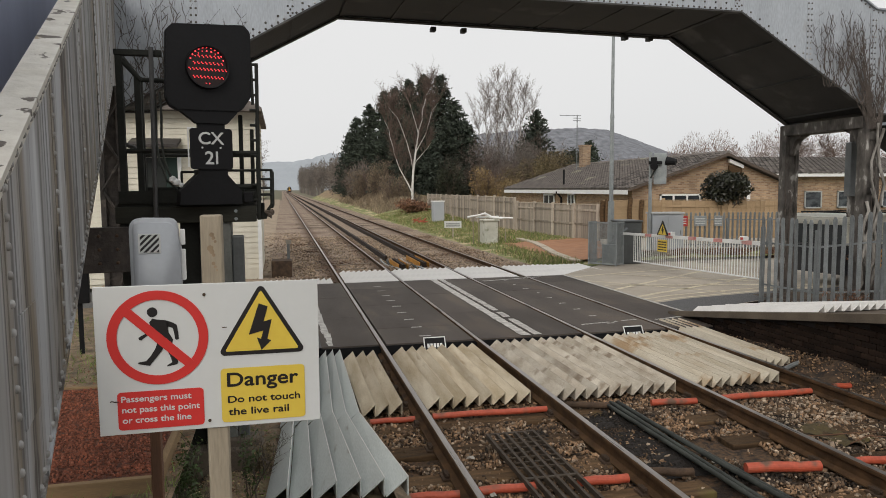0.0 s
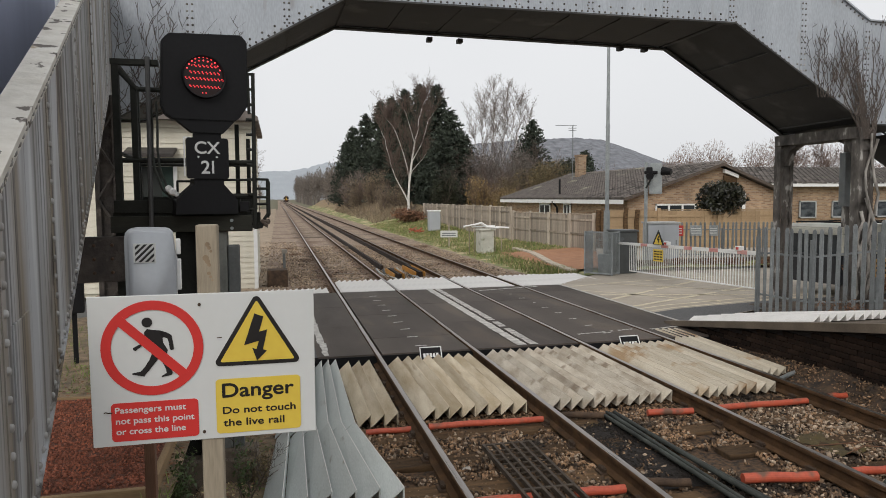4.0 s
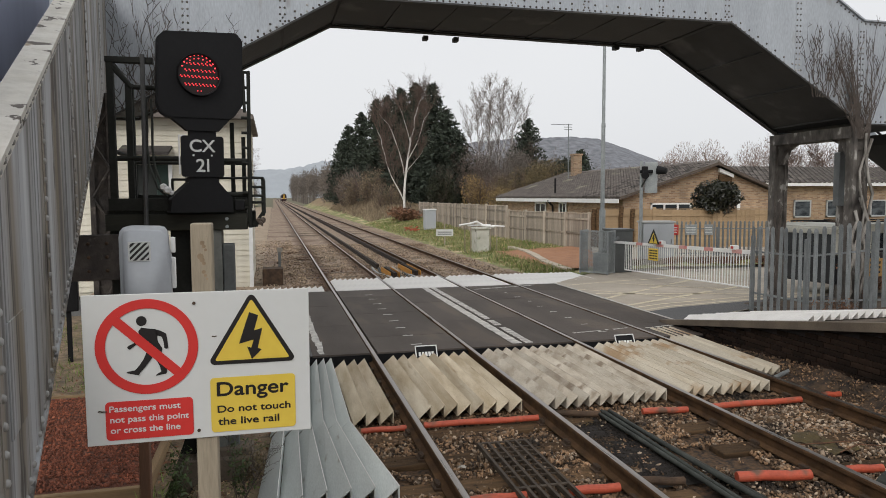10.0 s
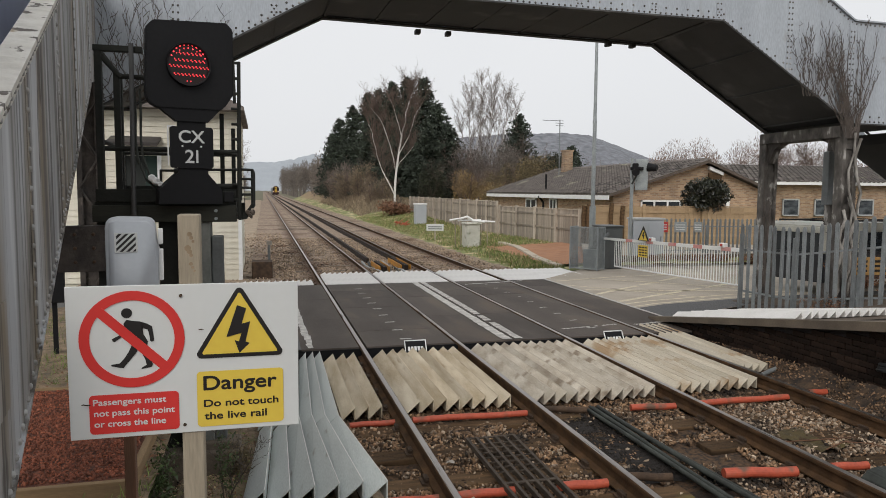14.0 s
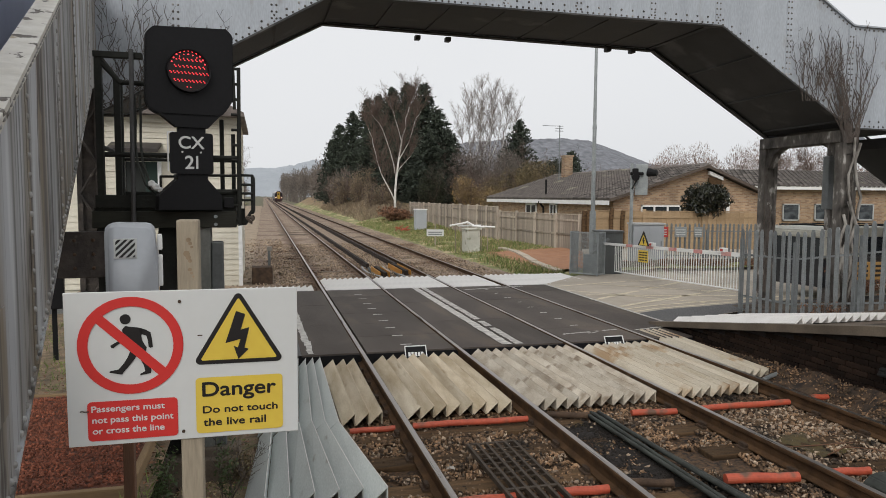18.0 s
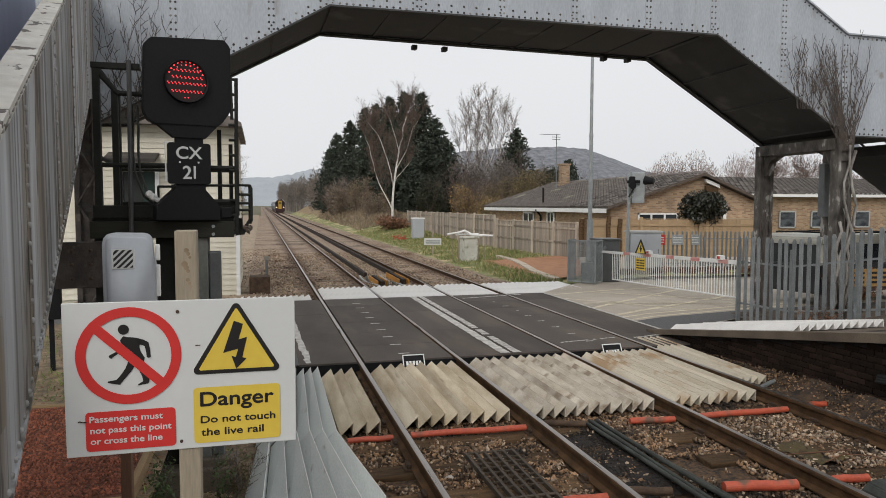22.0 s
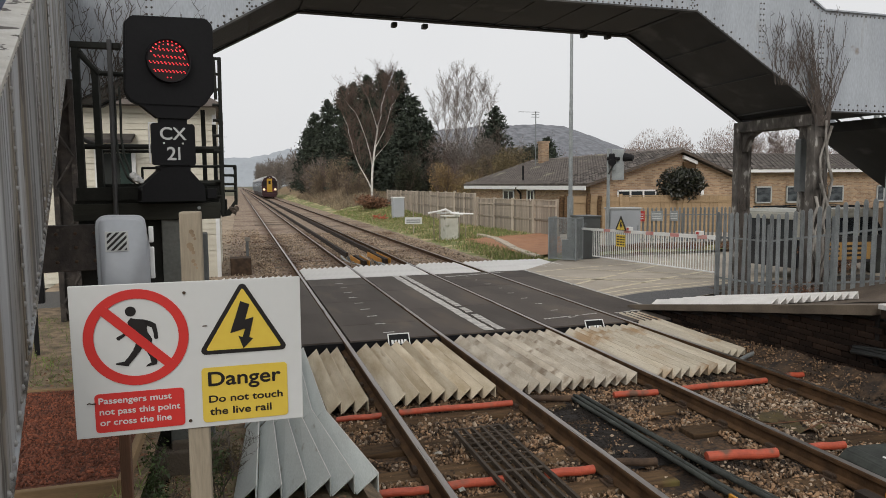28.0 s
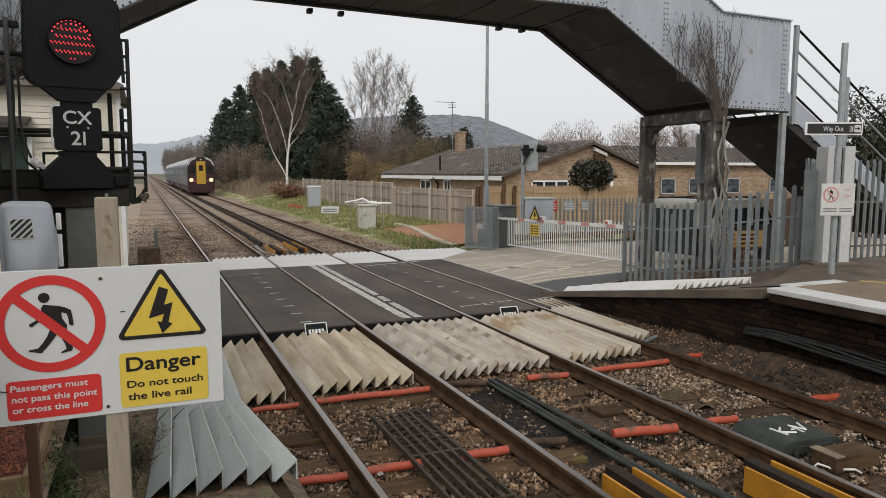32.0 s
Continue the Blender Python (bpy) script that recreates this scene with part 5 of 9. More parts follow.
# ---- colour light signal ----
sig = thing("signal", "black colour light signal showing red above its number plate", "signal", pose(-0.50, 5.56, 0, 0, 0, 17))
bm = B()
prism(bm, [(-0.259, 3.553), (0.258, 3.590), (0.303, 3.540), (0.299, 3.06), (0.232, 2.962), (0.190, 2.934), (-0.245, 2.932), (-0.301, 2.965), (-0.326, 3.03), (-0.309, 3.50)], "y", -0.035, 0.035)
bmesh.ops.bevel(bm, geom=list(bm.edges), offset=0.008, segments=2, affect="EDGES")
part("backboard", bm, "black", sig, "black backboard with clipped corners")
bm = B()
prism(bm, [(-0.224, 2.932), (0.194, 2.934), (0.112, 2.846), (-0.116, 2.846)], "y", -0.025, 0.05)
part("neck", bm, "black", sig)
bm = B()
prism(bm, [(-0.10, 2.80), (0.095, 2.80), (0.095, 2.85), (-0.10, 2.85)], "y", -0.01, 0.05)
part("neck_collar", bm, "black", sig)
LX, LZ = -0.026, 3.252
bm = B()
rings = [[bm.verts.new((LX + rad * math.cos(a), y, LZ + rad * math.sin(a))) for a in [2 * math.pi * k / 40 for k in range(40)]] for rad, y in ((0.158, -0.034), (0.153, -0.075), (0.144, -0.070), (0.142, -0.045))]
for ra, rb in zip(rings, rings[1:]):
    for k in range(40):
        bm.faces.new((ra[k], ra[(k + 1) % 40], rb[(k + 1) % 40], rb[k]))
part("lens_hood", bm, "black", sig, "short black rim round the lamp")
bm = B()
cyl(bm, (LX, -0.030, LZ), (LX, -0.047, LZ), 0.144, seg=40)
part("lens", bm, "lens_dark", sig, "dark reddish lamp lens")
led = bright = None
spots = []
for k in range(11):
    a = radians(157 - 134 * k / 10)
    spots.append((LX + 0.137 * math.cos(a) * 0.93, 3.253 + 0.143 * math.sin(a), True))
for k in range(7):
    a = radians(140 - 100 * k / 6)
    spots.append((LX + 0.118 * math.cos(a) * 0.93, 3.255 + 0.116 * math.sin(a), k in (3, 4)))
for z, x0, x1, n in ((3.332, -0.086, 0.057, 6), (3.283, -0.120, 0.080, 8), (3.238, -0.153, 0.107, 11), (3.181, -0.124, 0.081, 9), (3.131, -0.035, -0.010, 2)):
    for i in range(n):
        x = x0 + (x1 - x0) * i / (n - 1)
        spots.append((x - 0.003, z + 0.004, False))
        if n > 2:
            spots.append((x + 0.006, z - 0.006, False))
for x, z, hot in spots:
    src = bright if hot else led
    if src is None:
        bm = B()
        bmesh.ops.create_uvsphere(bm, u_segments=8, v_segments=5, radius=0.0060 if hot else 0.0049)
        o = part("led", bm, "led_hot" if hot else "led", sig, "glowing red diode")
        if hot:
            bright = o
        else:
            led = o
    else:
        o = share("led", src, sig, pose(0, 0, 0), "glowing red diode")
    o.matrix_basis = pose(x, -0.050, z)
bm = B()
prism(bm, rounded(-0.167, 2.503, 0.140, 2.806, 0.022), "y", -0.045, -0.025)
part("number_plate", bm, "black", sig, "black identification plate with rounded corners")
bm = B()
box(bm, (-0.182, -0.024, 2.800), (-0.125, -0.018, 2.812))
box(bm, (-0.182, -0.024, 2.52), (-0.172, -0.018, 2.812))
part("plate_backing", bm, "white", sig, "white edge of the backing plate")
letters("lettering", "CX", 0, pose(-0.105, -0.0465, 2.690, 90, 0, 0), "sign_white", sig, "white characters", depth=0.001, cap=0.086, width=0.180, bold=0.0022)
letters("lettering", "2", 0, pose(-0.062, -0.0465, 2.542, 90, 0, 0), "sign_white", sig, "white character", depth=0.001, cap=0.092, width=0.060, bold=0.0022)
bm = B()
box(bm, (0.014, -0.048, 2.542), (0.029, -0.0455, 2.636))
part("lettering", bm, "sign_white", sig, "white character")
for x in (-0.082, 0.050):
    bm = B()
    cyl(bm, (x, -0.045, 2.663), (x, -0.050, 2.663), 0.0075, seg=8)
    part("bolt", bm, "sign_white", sig)
bm = B()
prism(bm, [(-0.112, 2.503), (0.103, 2.503), (0.103, 2.462), (0.201, 2.345), (0.205, 2.238), (-0.25, 2.238), (-0.24, 2.348), (-0.113, 2.465)], "y", -0.03, 0.14)
part("base_cone", bm, "black", sig, "black flared base")
bm = B()
box(bm, (-0.08, 0.03, 2.24), (0.07, 0.16, 3.5), 0.01)
part("rear_case", bm, "black", sig)

stage = thing("signal_staging", "dark steel staging with guard rails carrying the signal", "staging", pose(0, 0, 0))


def steel(name, a, b, r, mat="dark_green", label=""):
    bm = B()
    cyl(bm, a, b, r, seg=8)
    return part(name, bm, mat, stage, label)


def bar(name, a, b, bevel=0.004, mat="dark_green", label=""):
    bm = B()
    box(bm, a, b, bevel)
    return part(name, bm, mat, stage, label)


SY, RY = 5.62, 6.75
bar("beam", (-1.215, SY, 2.100), (-0.196, SY + 0.09, 2.225), 0.006, "beam_green", "greenish dark cross beam")
bar("beam", (-1.25, RY, 2.10), (-0.16, RY + 0.09, 2.225), 0.006, "dark_green", "dark steel cross beam")
for x in (-1.21, -0.70, -0.245):
    bar("side_beam", (x, SY + 0.091, 2.11), (x + 0.045, RY - 0.001, 2.215))
bar("floor_plate", (-1.20, SY + 0.02, 2.226), (-0.20, RY, 2.25), 0.0)
bar("kick_plate", (-1.185, SY - 0.006, 2.251), (-0.70, SY + 0.012, 2.345), 0.003)
bar("kick_plate", (-0.31, SY + 0.03, 2.251), (-0.196, SY + 0.045, 2.335), 0.003)
bar("kick_plate", (-1.19, RY - 0.02, 2.251), (-0.20, RY, 2.375), 0.003)
bar("clamp_box", (-0.285, SY - 0.02, 2.253), (-0.215, SY + 0.02, 2.33), 0.004, "black")
for x, y, z, r in ((-1.145, SY + 0.02, 3.385, 0.024), (-1.03, SY + 0.06, 3.20, 0.022), (-0.302, SY + 0.16, 2.935, 0.016), (-0.235, SY + 0.6, 2.86, 0.016), (-1.2, RY - 0.03, 3.35, 0.024), (-0.20, RY - 0.03, 2.68, 0.016)):
    bar("upright", (x - r, y - r, 2.251), (x + r, y + r, z), 0.003)
bar("top_bar", (-1.175, SY - 0.01, 3.342), (-0.845, SY + 0.05, 3.385), 0.004)
steel("brace", (-1.13, SY + 0.02, 3.31), (-1.0, SY + 0.04, 3.165), 0.018)
steel("brace", (-1.01, SY + 0.06, 3.175), (-0.83, SY + 0.05, 3.17), 0.018)
steel("side_rail", (-1.145, SY + 0.02, 3.36), (-1.2, RY - 0.03, 3.33), 0.018)
steel("side_rail", (-1.145, SY + 0.02, 2.70), (-1.2, RY - 0.03, 2.70), 0.018)
for x0, x1, z, r in ((-1.145, -0.64, 2.644, 0.019), (-0.375, -0.175, 2.632, 0.019), (-0.745, -0.61, 2.487, 0.009), (-0.415, -0.175, 2.498, 0.010), (-0.70, -0.60, 2.372, 0.014), (-0.40, -0.175, 2.372, 0.020)):
    steel("guard_rail", (x0, SY + 0.05, z), (x1, SY + 0.05, z), r)
steel("rear_rail", (-1.2, RY - 0.03, 2.66), (-0.2, RY - 0.03, 2.66), 0.015)
steel("thin_upright", (-0.742, SY + 0.05, 2.25), (-0.742, SY + 0.05, 2.49), 0.009)
steel("conduit", (-0.912, SY - 0.03, 3.40), (-0.925, SY - 0.03, 2.0), 0.017, "conduit_grey", "grey vertical conduit")
for dx in (0.0, 0.036):
    bm = B()
    tube(bm, [(-0.90 + dx, SY - 0.01, 3.08), (-0.897 + dx, SY - 0.01, 2.9), (-0.902 + dx, SY - 0.01, 2.72), (-0.89 + dx, SY - 0.01, 2.58), (-0.84 + dx, SY, 2.42), (-0.76 + dx, SY + 0.02, 2.34)], 0.009, 7)
    part("hanging_cable", bm, "cable", stage, "black cable looping to the signal")
bm = B()
for x, z, s in ((-0.795, 2.43, 0.030), (-0.765, 2.405, 0.036), (-0.74, 2.385, 0.022)):
    k = len(bm.verts)
    bmesh.ops.create_icosphere(bm, subdivisions=1, radius=s, matrix=Matrix.Translation((x, SY - 0.03, z)))
for v in bm.verts:
    v.co += Vector((1, 0.4, 1)) * 0.010 * noise.noise(v.co * 40)
box(bm, (-0.725, SY - 0.04, 2.27), (-0.70, SY - 0.03, 2.36))
part("white_bag", bm, "white", stage, "scrap of white plastic caught on the staging")
# access ladder at the track side
for (a, b, r) in (((-0.164, SY + 0.02, 3.315), (-0.168, SY + 0.02, 2.9), 0.014), ((-0.168, SY + 0.02, 2.9), (-0.176, SY + 0.02, 2.12), 0.016), ((-0.206, SY + 0.01, 3.315), (-0.198, SY + 0.01, 3.0), 0.012)):
    steel("ladder_stile", a, b, r)
for k in range(11):
    z = 3.305 - 0.115 * k
    steel("ladder_rung", (-0.225, SY + 0.015, z), (-0.165, SY + 0.02, z), 0.011)
for z in (2.502, 2.43, 2.362, 2.31):
    steel("cage_bar", (-0.155, SY + 0.02, z), (-0.076, SY + 0.12, z), 0.010)
    steel("cage_bar", (-0.076, SY + 0.12, z), (-0.09, RY - 0.1, z), 0.010)
for y in (SY + 0.12, 6.2, RY - 0.1):
    steel("cage_post", (-0.078, y, 2.20), (-0.076, y, 2.505), 0.012)
bm = B()
prism(bm, [(-0.19, 2.11), (-0.12, 2.19), (-0.072, 2.26), (-0.072, 2.235), (-0.12, 2.12)], "y", SY + 0.03, SY + 0.10)
part("cage_bracket", bm, "dark_green", stage)
# legs under the beam
bar("leg", (-0.625, SY + 0.03, 0.10), (-0.392, SY + 0.25, 2.099), 0.008, "grey_post", "grey-green painted steel leg")
bar("leg", (-0.775, SY + 0.10, 0.10), (-0.628, SY + 0.30, 2.099), 0.008, "dark_green", "dark steel leg")
bar("cable_guard", (-0.389, SY + 0.05, 0.12), (-0.30, SY + 0.14, 1.99), 0.01, "machine_grey", "grey cable guard")
bar("leg", (-1.19, SY + 0.03, 0.70), (-1.08, SY + 0.13, 2.099), 0.006, "dark_green", "dark steel leg")
for z in (2.185, 2.125):
    steel("bolt", (-0.348, SY - 0.010, z), (-0.348, SY + 0.002, z), 0.013, "galv")
bm = B()
for x, y, z, s in ((-0.085, 5.66, 2.165, 0.024), (-0.112, 5.64, 2.170, 0.020), (-0.095, 5.63, 2.145, 0.018), (-0.065, 5.66, 2.182, 0.013)):
    bmesh.ops.create_icosphere(bm, subdivisions=2, radius=s, matrix=Matrix.Translation((x, y, z)))
for v in bm.verts:
    v.co += Vector((noise.noise(v.co * 45), noise.noise(v.co * 45 + Vector((9, 0, 0))), noise.noise(v.co * 45 + Vector((0, 9, 0))))) * 0.014
o = part("nest", bm, "bark", None)
tagged(o, "small brown clump of debris on the staging corner", "debris")

# grey plastic housing with hatched label
hous = thing("equipment_housing", "pale grey moulded plastic equipment housing with hatched label", "equipment box", pose(-0.515, 3.10, 0, 0, 0, 6))
bm = B()
prism(bm, [(-0.100, 1.6), (-0.101, 2.19), (-0.096, 2.215), (-0.084, 2.229), (-0.06, 2.234), (0.05, 2.231), (0.068, 2.226), (0.080, 2.212), (0.084, 2.19), (0.088, 2.14), (0.098, 2.09), (0.094, 2.03), (0.093, 1.95), (0.098, 1.6)], "y", -0.05, 0.12)
bmesh.ops.bevel(bm, geom=[e for e in bm.edges if abs(e.verts[0].co.y - e.verts[1].co.y) < 0.01], offset=0.016, segments=3, affect="EDGES")
part("shell", bm, "grp", hous, smooth=True)
for z0, z1 in ((2.12, 2.185), (1.97, 2.10)):
    bm = B()
    box(bm, (0.094, -0.01, z0), (0.113, 0.03, z1), 0.004)
    part("hinge", bm, "white", hous, "bright hinge piece")
bm = B()
box(bm, (-0.066, -0.053, 2.092), (0.019, -0.0502, 2.172))
part("label_plate", bm, "sign_white", hous, "white label with black diagonal stripes")


def band(side, lo, hi):
    """The part of a square where lo < x - z < hi."""
    pts = [(0.0, 0.0), (side, 0.0), (side, side), (0.0, side)]
    for sign_, lim in ((1, lo), (-1, -hi)):
        out = []
        for i, p in enumerate(pts):
            q = pts[(i + 1) % len(pts)]
            f, g = sign_ * (p[0] - p[1]) - lim, sign_ * (q[0] - q[1]) - lim
            if f >= 0:
                out.append(p)
            if f * g < 0:
                w = f / (f - g)
                out.append((p[0] + (q[0] - p[0]) * w, p[1] + (q[1] - p[1]) * w))
        pts = out
    return pts


for k in range(6):
    c = -0.0625 + 0.0245 * k
    q = band(0.072, c, c + 0.0125)
    if len(q) > 2:
        bm = B()
        face(bm, [(-0.0595 + x, 2.096 + z) for x, z in q], -0.0540)
        thick(bm, 0.0008)
        part("stripe", bm, "sign_black", hous)
leg = thing("housing_stand", "brown timber stand under the equipment housing", "stand", pose(-0.55, 3.10, 0.6))
bm = B()
box(bm, (-0.021, -0.02, 0), (0.021, 0.03, 1.0), 0.004)
part("upright", bm, "brown_post", leg)

# ---- footbridge ----
bridge = thing("footbridge", "grey riveted steel footbridge arching over the tracks", "footbridge", kind="structure")
YN, YF = 11.1, 13.3
SOFF = [(-3.9, 3.5), (-2.25, 3.52), (1.08, 5.42), (7.95, 5.40), (10.82, 3.68), (12.76, 3.66)]
SOFF_FAR = [(-3.9, 3.70), (-2.25, 3.72), (1.10, 5.50), (7.92, 5.40), (10.80, 3.67), (12.76, 3.66)]
HP = 1.92


def girder(y, t, outward, mat, lo):
    hi = [(x, z + HP) for x, z in lo]
    bm = B()
    prism(bm, lo + hi[::-1], "y", y, y + t)
    part("girder_plate", bm, mat, bridge, "riveted grey parapet plate")
    # flanges
    for pts, w, nm in ((lo, 0.13, "bottom_flange"), (hi, 0.10, "top_flange")):
        bm = B()
        for (xa, za), (xb, zb) in zip(pts, pts[1:]):
            d = Vector((xb - xa, 0, zb - za)).normalized()
            nz = Vector((-d.z, 0, d.x)) * 0.014
            q = [Vector((xa, 0, za)), Vector((xb, 0, zb))]
            c = [q[0] - nz, q[1] - nz, q[1] + nz, q[0] + nz]
            prism(bm, [(v.x, v.z) for v in c], "y", y - w / 2 + t / 2, y + w / 2 + t / 2)
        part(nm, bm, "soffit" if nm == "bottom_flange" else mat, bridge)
    places = []
    for (xa, za), (xb, zb) in zip(lo, lo[1:]):
        L = math.hypot(xb - xa, zb - za)
        n = int(L / 0.105)
        for k in range(n):
            u = (k + 0.5) / n
            x, z = xa + (xb - xa) * u, za + (zb - za) * u
            places.append((x, z + 0.055))
            if k % 2 == 0:
                places.append((x, z + 0.15))
            places.append((x, z + HP - 0.06))
    yy = y if outward < 0 else y + t
    bm = B()
    rivets(bm, [(x, yy, z) for x, z in places], (0, outward, 0), 0.02)
    part("rivet_rows", bm, "column", bridge)["kind"] = "stuff"
    # vertical joints with cover strips
    for x in (-1.2, 0.2, 1.1, 2.5, 3.9, 5.2, 6.6, 7.9, 9.4, 10.8, 12.6):
        z = next(za + (zb - za) * (x - xa) / (xb - xa) for (xa, za), (xb, zb) in zip(lo, lo[1:]) if xa <= x <= xb)
        bm = B()
        box(bm, (x - 0.06, yy + outward * 0.008, z + 0.02), (x + 0.06, yy, z + HP - 0.02))
        part("joint_strip", bm, mat, bridge)
        bm = B()
        rivets(bm, [(x + sx, yy + outward * 0.008, z + 0.1 + k * 0.1) for sx in (-0.035, 0.035) for k in range(int((HP - 0.2) / 0.1))], (0, outward, 0), 0.018)
        part("joint_rivets", bm, "column", bridge)["kind"] = "stuff"


girder(YN, 0.012, -1, "plate_pale", SOFF)
girder(YF, 0.012, 1, "plate_pale", SOFF_FAR)


def soffit_z(x, line):
    return next((za + (zb_ - za) * (x - xa) / (xb - xa) for (xa, za), (xb, zb_) in zip(line, line[1:]) if xa <= x <= xb), None)


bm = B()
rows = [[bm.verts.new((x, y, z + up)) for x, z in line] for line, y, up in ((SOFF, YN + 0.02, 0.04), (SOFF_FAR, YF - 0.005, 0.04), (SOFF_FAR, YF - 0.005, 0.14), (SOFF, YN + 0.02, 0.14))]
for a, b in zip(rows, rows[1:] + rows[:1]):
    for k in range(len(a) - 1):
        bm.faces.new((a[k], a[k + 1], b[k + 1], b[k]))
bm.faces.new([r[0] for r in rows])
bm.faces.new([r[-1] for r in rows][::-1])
part("deck", bm, "soffit", bridge, "dark grey underside of the deck")
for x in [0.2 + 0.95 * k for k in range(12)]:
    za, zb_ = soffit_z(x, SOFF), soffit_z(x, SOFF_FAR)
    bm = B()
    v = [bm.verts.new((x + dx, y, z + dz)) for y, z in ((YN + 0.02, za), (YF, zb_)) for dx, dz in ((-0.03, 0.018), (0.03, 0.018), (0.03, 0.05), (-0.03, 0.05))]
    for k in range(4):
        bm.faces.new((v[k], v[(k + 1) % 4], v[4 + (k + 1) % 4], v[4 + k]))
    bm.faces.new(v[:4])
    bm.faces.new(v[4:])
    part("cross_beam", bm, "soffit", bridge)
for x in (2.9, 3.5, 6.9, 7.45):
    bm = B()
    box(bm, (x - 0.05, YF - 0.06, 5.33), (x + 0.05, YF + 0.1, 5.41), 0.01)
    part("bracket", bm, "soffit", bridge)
# columns under the right landing
for y in (YN + 0.03, YF - 0.05):
    bm = B()
    for dx in (-0.13, 0.13):
        box(bm, (10.83 + dx - 0.04, y - 0.10, -0.2), (10.83 + dx + 0.04, y + 0.10, 3.62), 0.01)
    k = 0
    z = 0.2
    while z < 3.4:
        s = 1 if k % 2 else -1
        box(bm, (10.70, y - 0.075, z), (10.96, y - 0.055, z + 0.12))
        z += 0.5
        k += 1
    box(bm, (10.72, y - 0.05, -0.2), (10.94, y + 0.03, 3.62))
    part("column", bm, "column", bridge, "grimy built-up steel column")
bm = B()
box(bm, (10.62, YN, 3.42), (11.05, YF, 3.64), 0.01)
part("cross_head", bm, "column", bridge)
bm = B()
for a, b in ((YF - 0.1, -1), (YN + 0.1, 1)):
    prism(bm, [(a, 3.0), (a + b * 0.07, 3.0), (a + b * 0.22, 3.3), (a + b * 0.5, 3.43), (a, 3.43)], "x", 10.74, 10.92)
part("knee_brace", bm, "column", bridge)
bm = B()
box(bm, (12.62, YN - 0.04, 0.5), (12.74, YN + 0.08, 3.64), 0.01)
part("landing_post", bm, "galv", bridge, "pale grey landing post")
bm = B()
box(bm, (12.5, YF - 0.09, -0.1), (12.8, YF + 0.09, 3.5), 0.012)
part("landing_post", bm, "column", bridge, "dark grimy landing post")
bm = B()
box(bm, (12.3, YF - 0.2, 2.1), (12.49, YF - 0.02, 3.3), 0.015)
part("post_box", bm, "galv_dark", bridge, "grey box on the landing post")
# right stair going down
ST = Vector((1, 0, -0.61)).normalized()
for y in (YN + 0.02, YF - 0.05):
    bm = B()
    prism(bm, [(12.76, 3.66), (12.76, 4.12), (17.4, 4.12 - 4.64 * 0.61), (17.4, 3.66 - 4.64 * 0.61)], "y", y, y + 0.02)
    part("stair_string", bm, "plate_pale", bridge, "pale grey stair string")
    for h in (0.45, 0.95, 1.4, 1.85):
        bm = B()
        cyl(bm, (12.9, y, 3.72 + h - 0.08), (17.3, y, 3.72 + h - 0.08 - 4.4 * 0.61), 0.026, seg=8)
        part("handrail", bm, "black" if h in (1.85, 0.45) else "galv", bridge)
    for x in (12.95, 14.6, 16.3):
        z = 3.72 - (x - 12.76) * 0.61
        bm = B()
        box(bm, (x - 0.05, y - 0.05, z - 0.2), (x + 0.05, y + 0.03, z + 1.9), 0.008)
        part("rail_post", bm, "galv", bridge)
bm = B()
for k in range(16):
    x = 12.78 + k * 0.29
    z = 3.72 - k * 0.177
    box(bm, (x, YN + 0.05, z - 0.17), (x + 0.3, YF - 0.06, z - 0.13))
    box(bm, (x + 0.28, YN + 0.05, z - 0.29), (x + 0.3, YF - 0.06, z - 0.13))
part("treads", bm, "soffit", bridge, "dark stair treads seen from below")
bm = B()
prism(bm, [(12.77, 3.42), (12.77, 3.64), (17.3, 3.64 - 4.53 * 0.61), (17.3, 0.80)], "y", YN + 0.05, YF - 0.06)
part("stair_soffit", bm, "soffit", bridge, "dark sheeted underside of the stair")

# left stair beside the camera
HEAD = 9.7
stair = thing("platform_stair", "weathered grey riveted steel stair side rising from the platform", "stairs", pose(-0.95, 3.3, 0, 0, 0, HEAD), kind="structure")


def zt(s):
    return 2.905 + 0.402 * s


def zb(s):
    return 1.588 + 0.335 * s


S0, S1 = -1.95, 6.05
bm = B()
prism(bm, [(S0, zb(S0)), (S1, zb(S1)), (S1, zt(S1)), (S0, zt(S0))], "x", -0.012, 0.0)
part("side_plate", bm, "plate", stair, "streaked grey side plate")
bm = B()
prism(bm, [(S0, zt(S0) - 0.012), (S1, zt(S1) - 0.012), (S1, zt(S1) + 0.012), (S0, zt(S0) + 0.012)], "x", -0.085, 0.03)
part("top_flange", bm, "peel", stair, "cream top flange with peeling paint")
bm = B()
prism(bm, [(S0, zb(S0) - 0.01), (S1, zb(S1) - 0.01), (S1, zb(S1) + 0.01), (S0, zb(S0) + 0.01)], "x", -0.08, 0.012)
part("bottom_flange", bm, "plate", stair)
bm = B()
prism(bm, [(S0, zt(S0) - 0.085), (S1, zt(S1) - 0.085), (S1, zt(S1) - 0.012), (S0, zt(S0) - 0.012)], "x", 0.0, 0.008)
part("top_angle", bm, "peel", stair)
pl, pe = [], []
n = int((S1 - S0) / 0.085)
for k in range(n):
    s = S0 + (k + 0.5) * 0.085
    pl.append((0.008, s, zt(s) - 0.05))
    pl.append((0.0, s, zb(s) + 0.035))
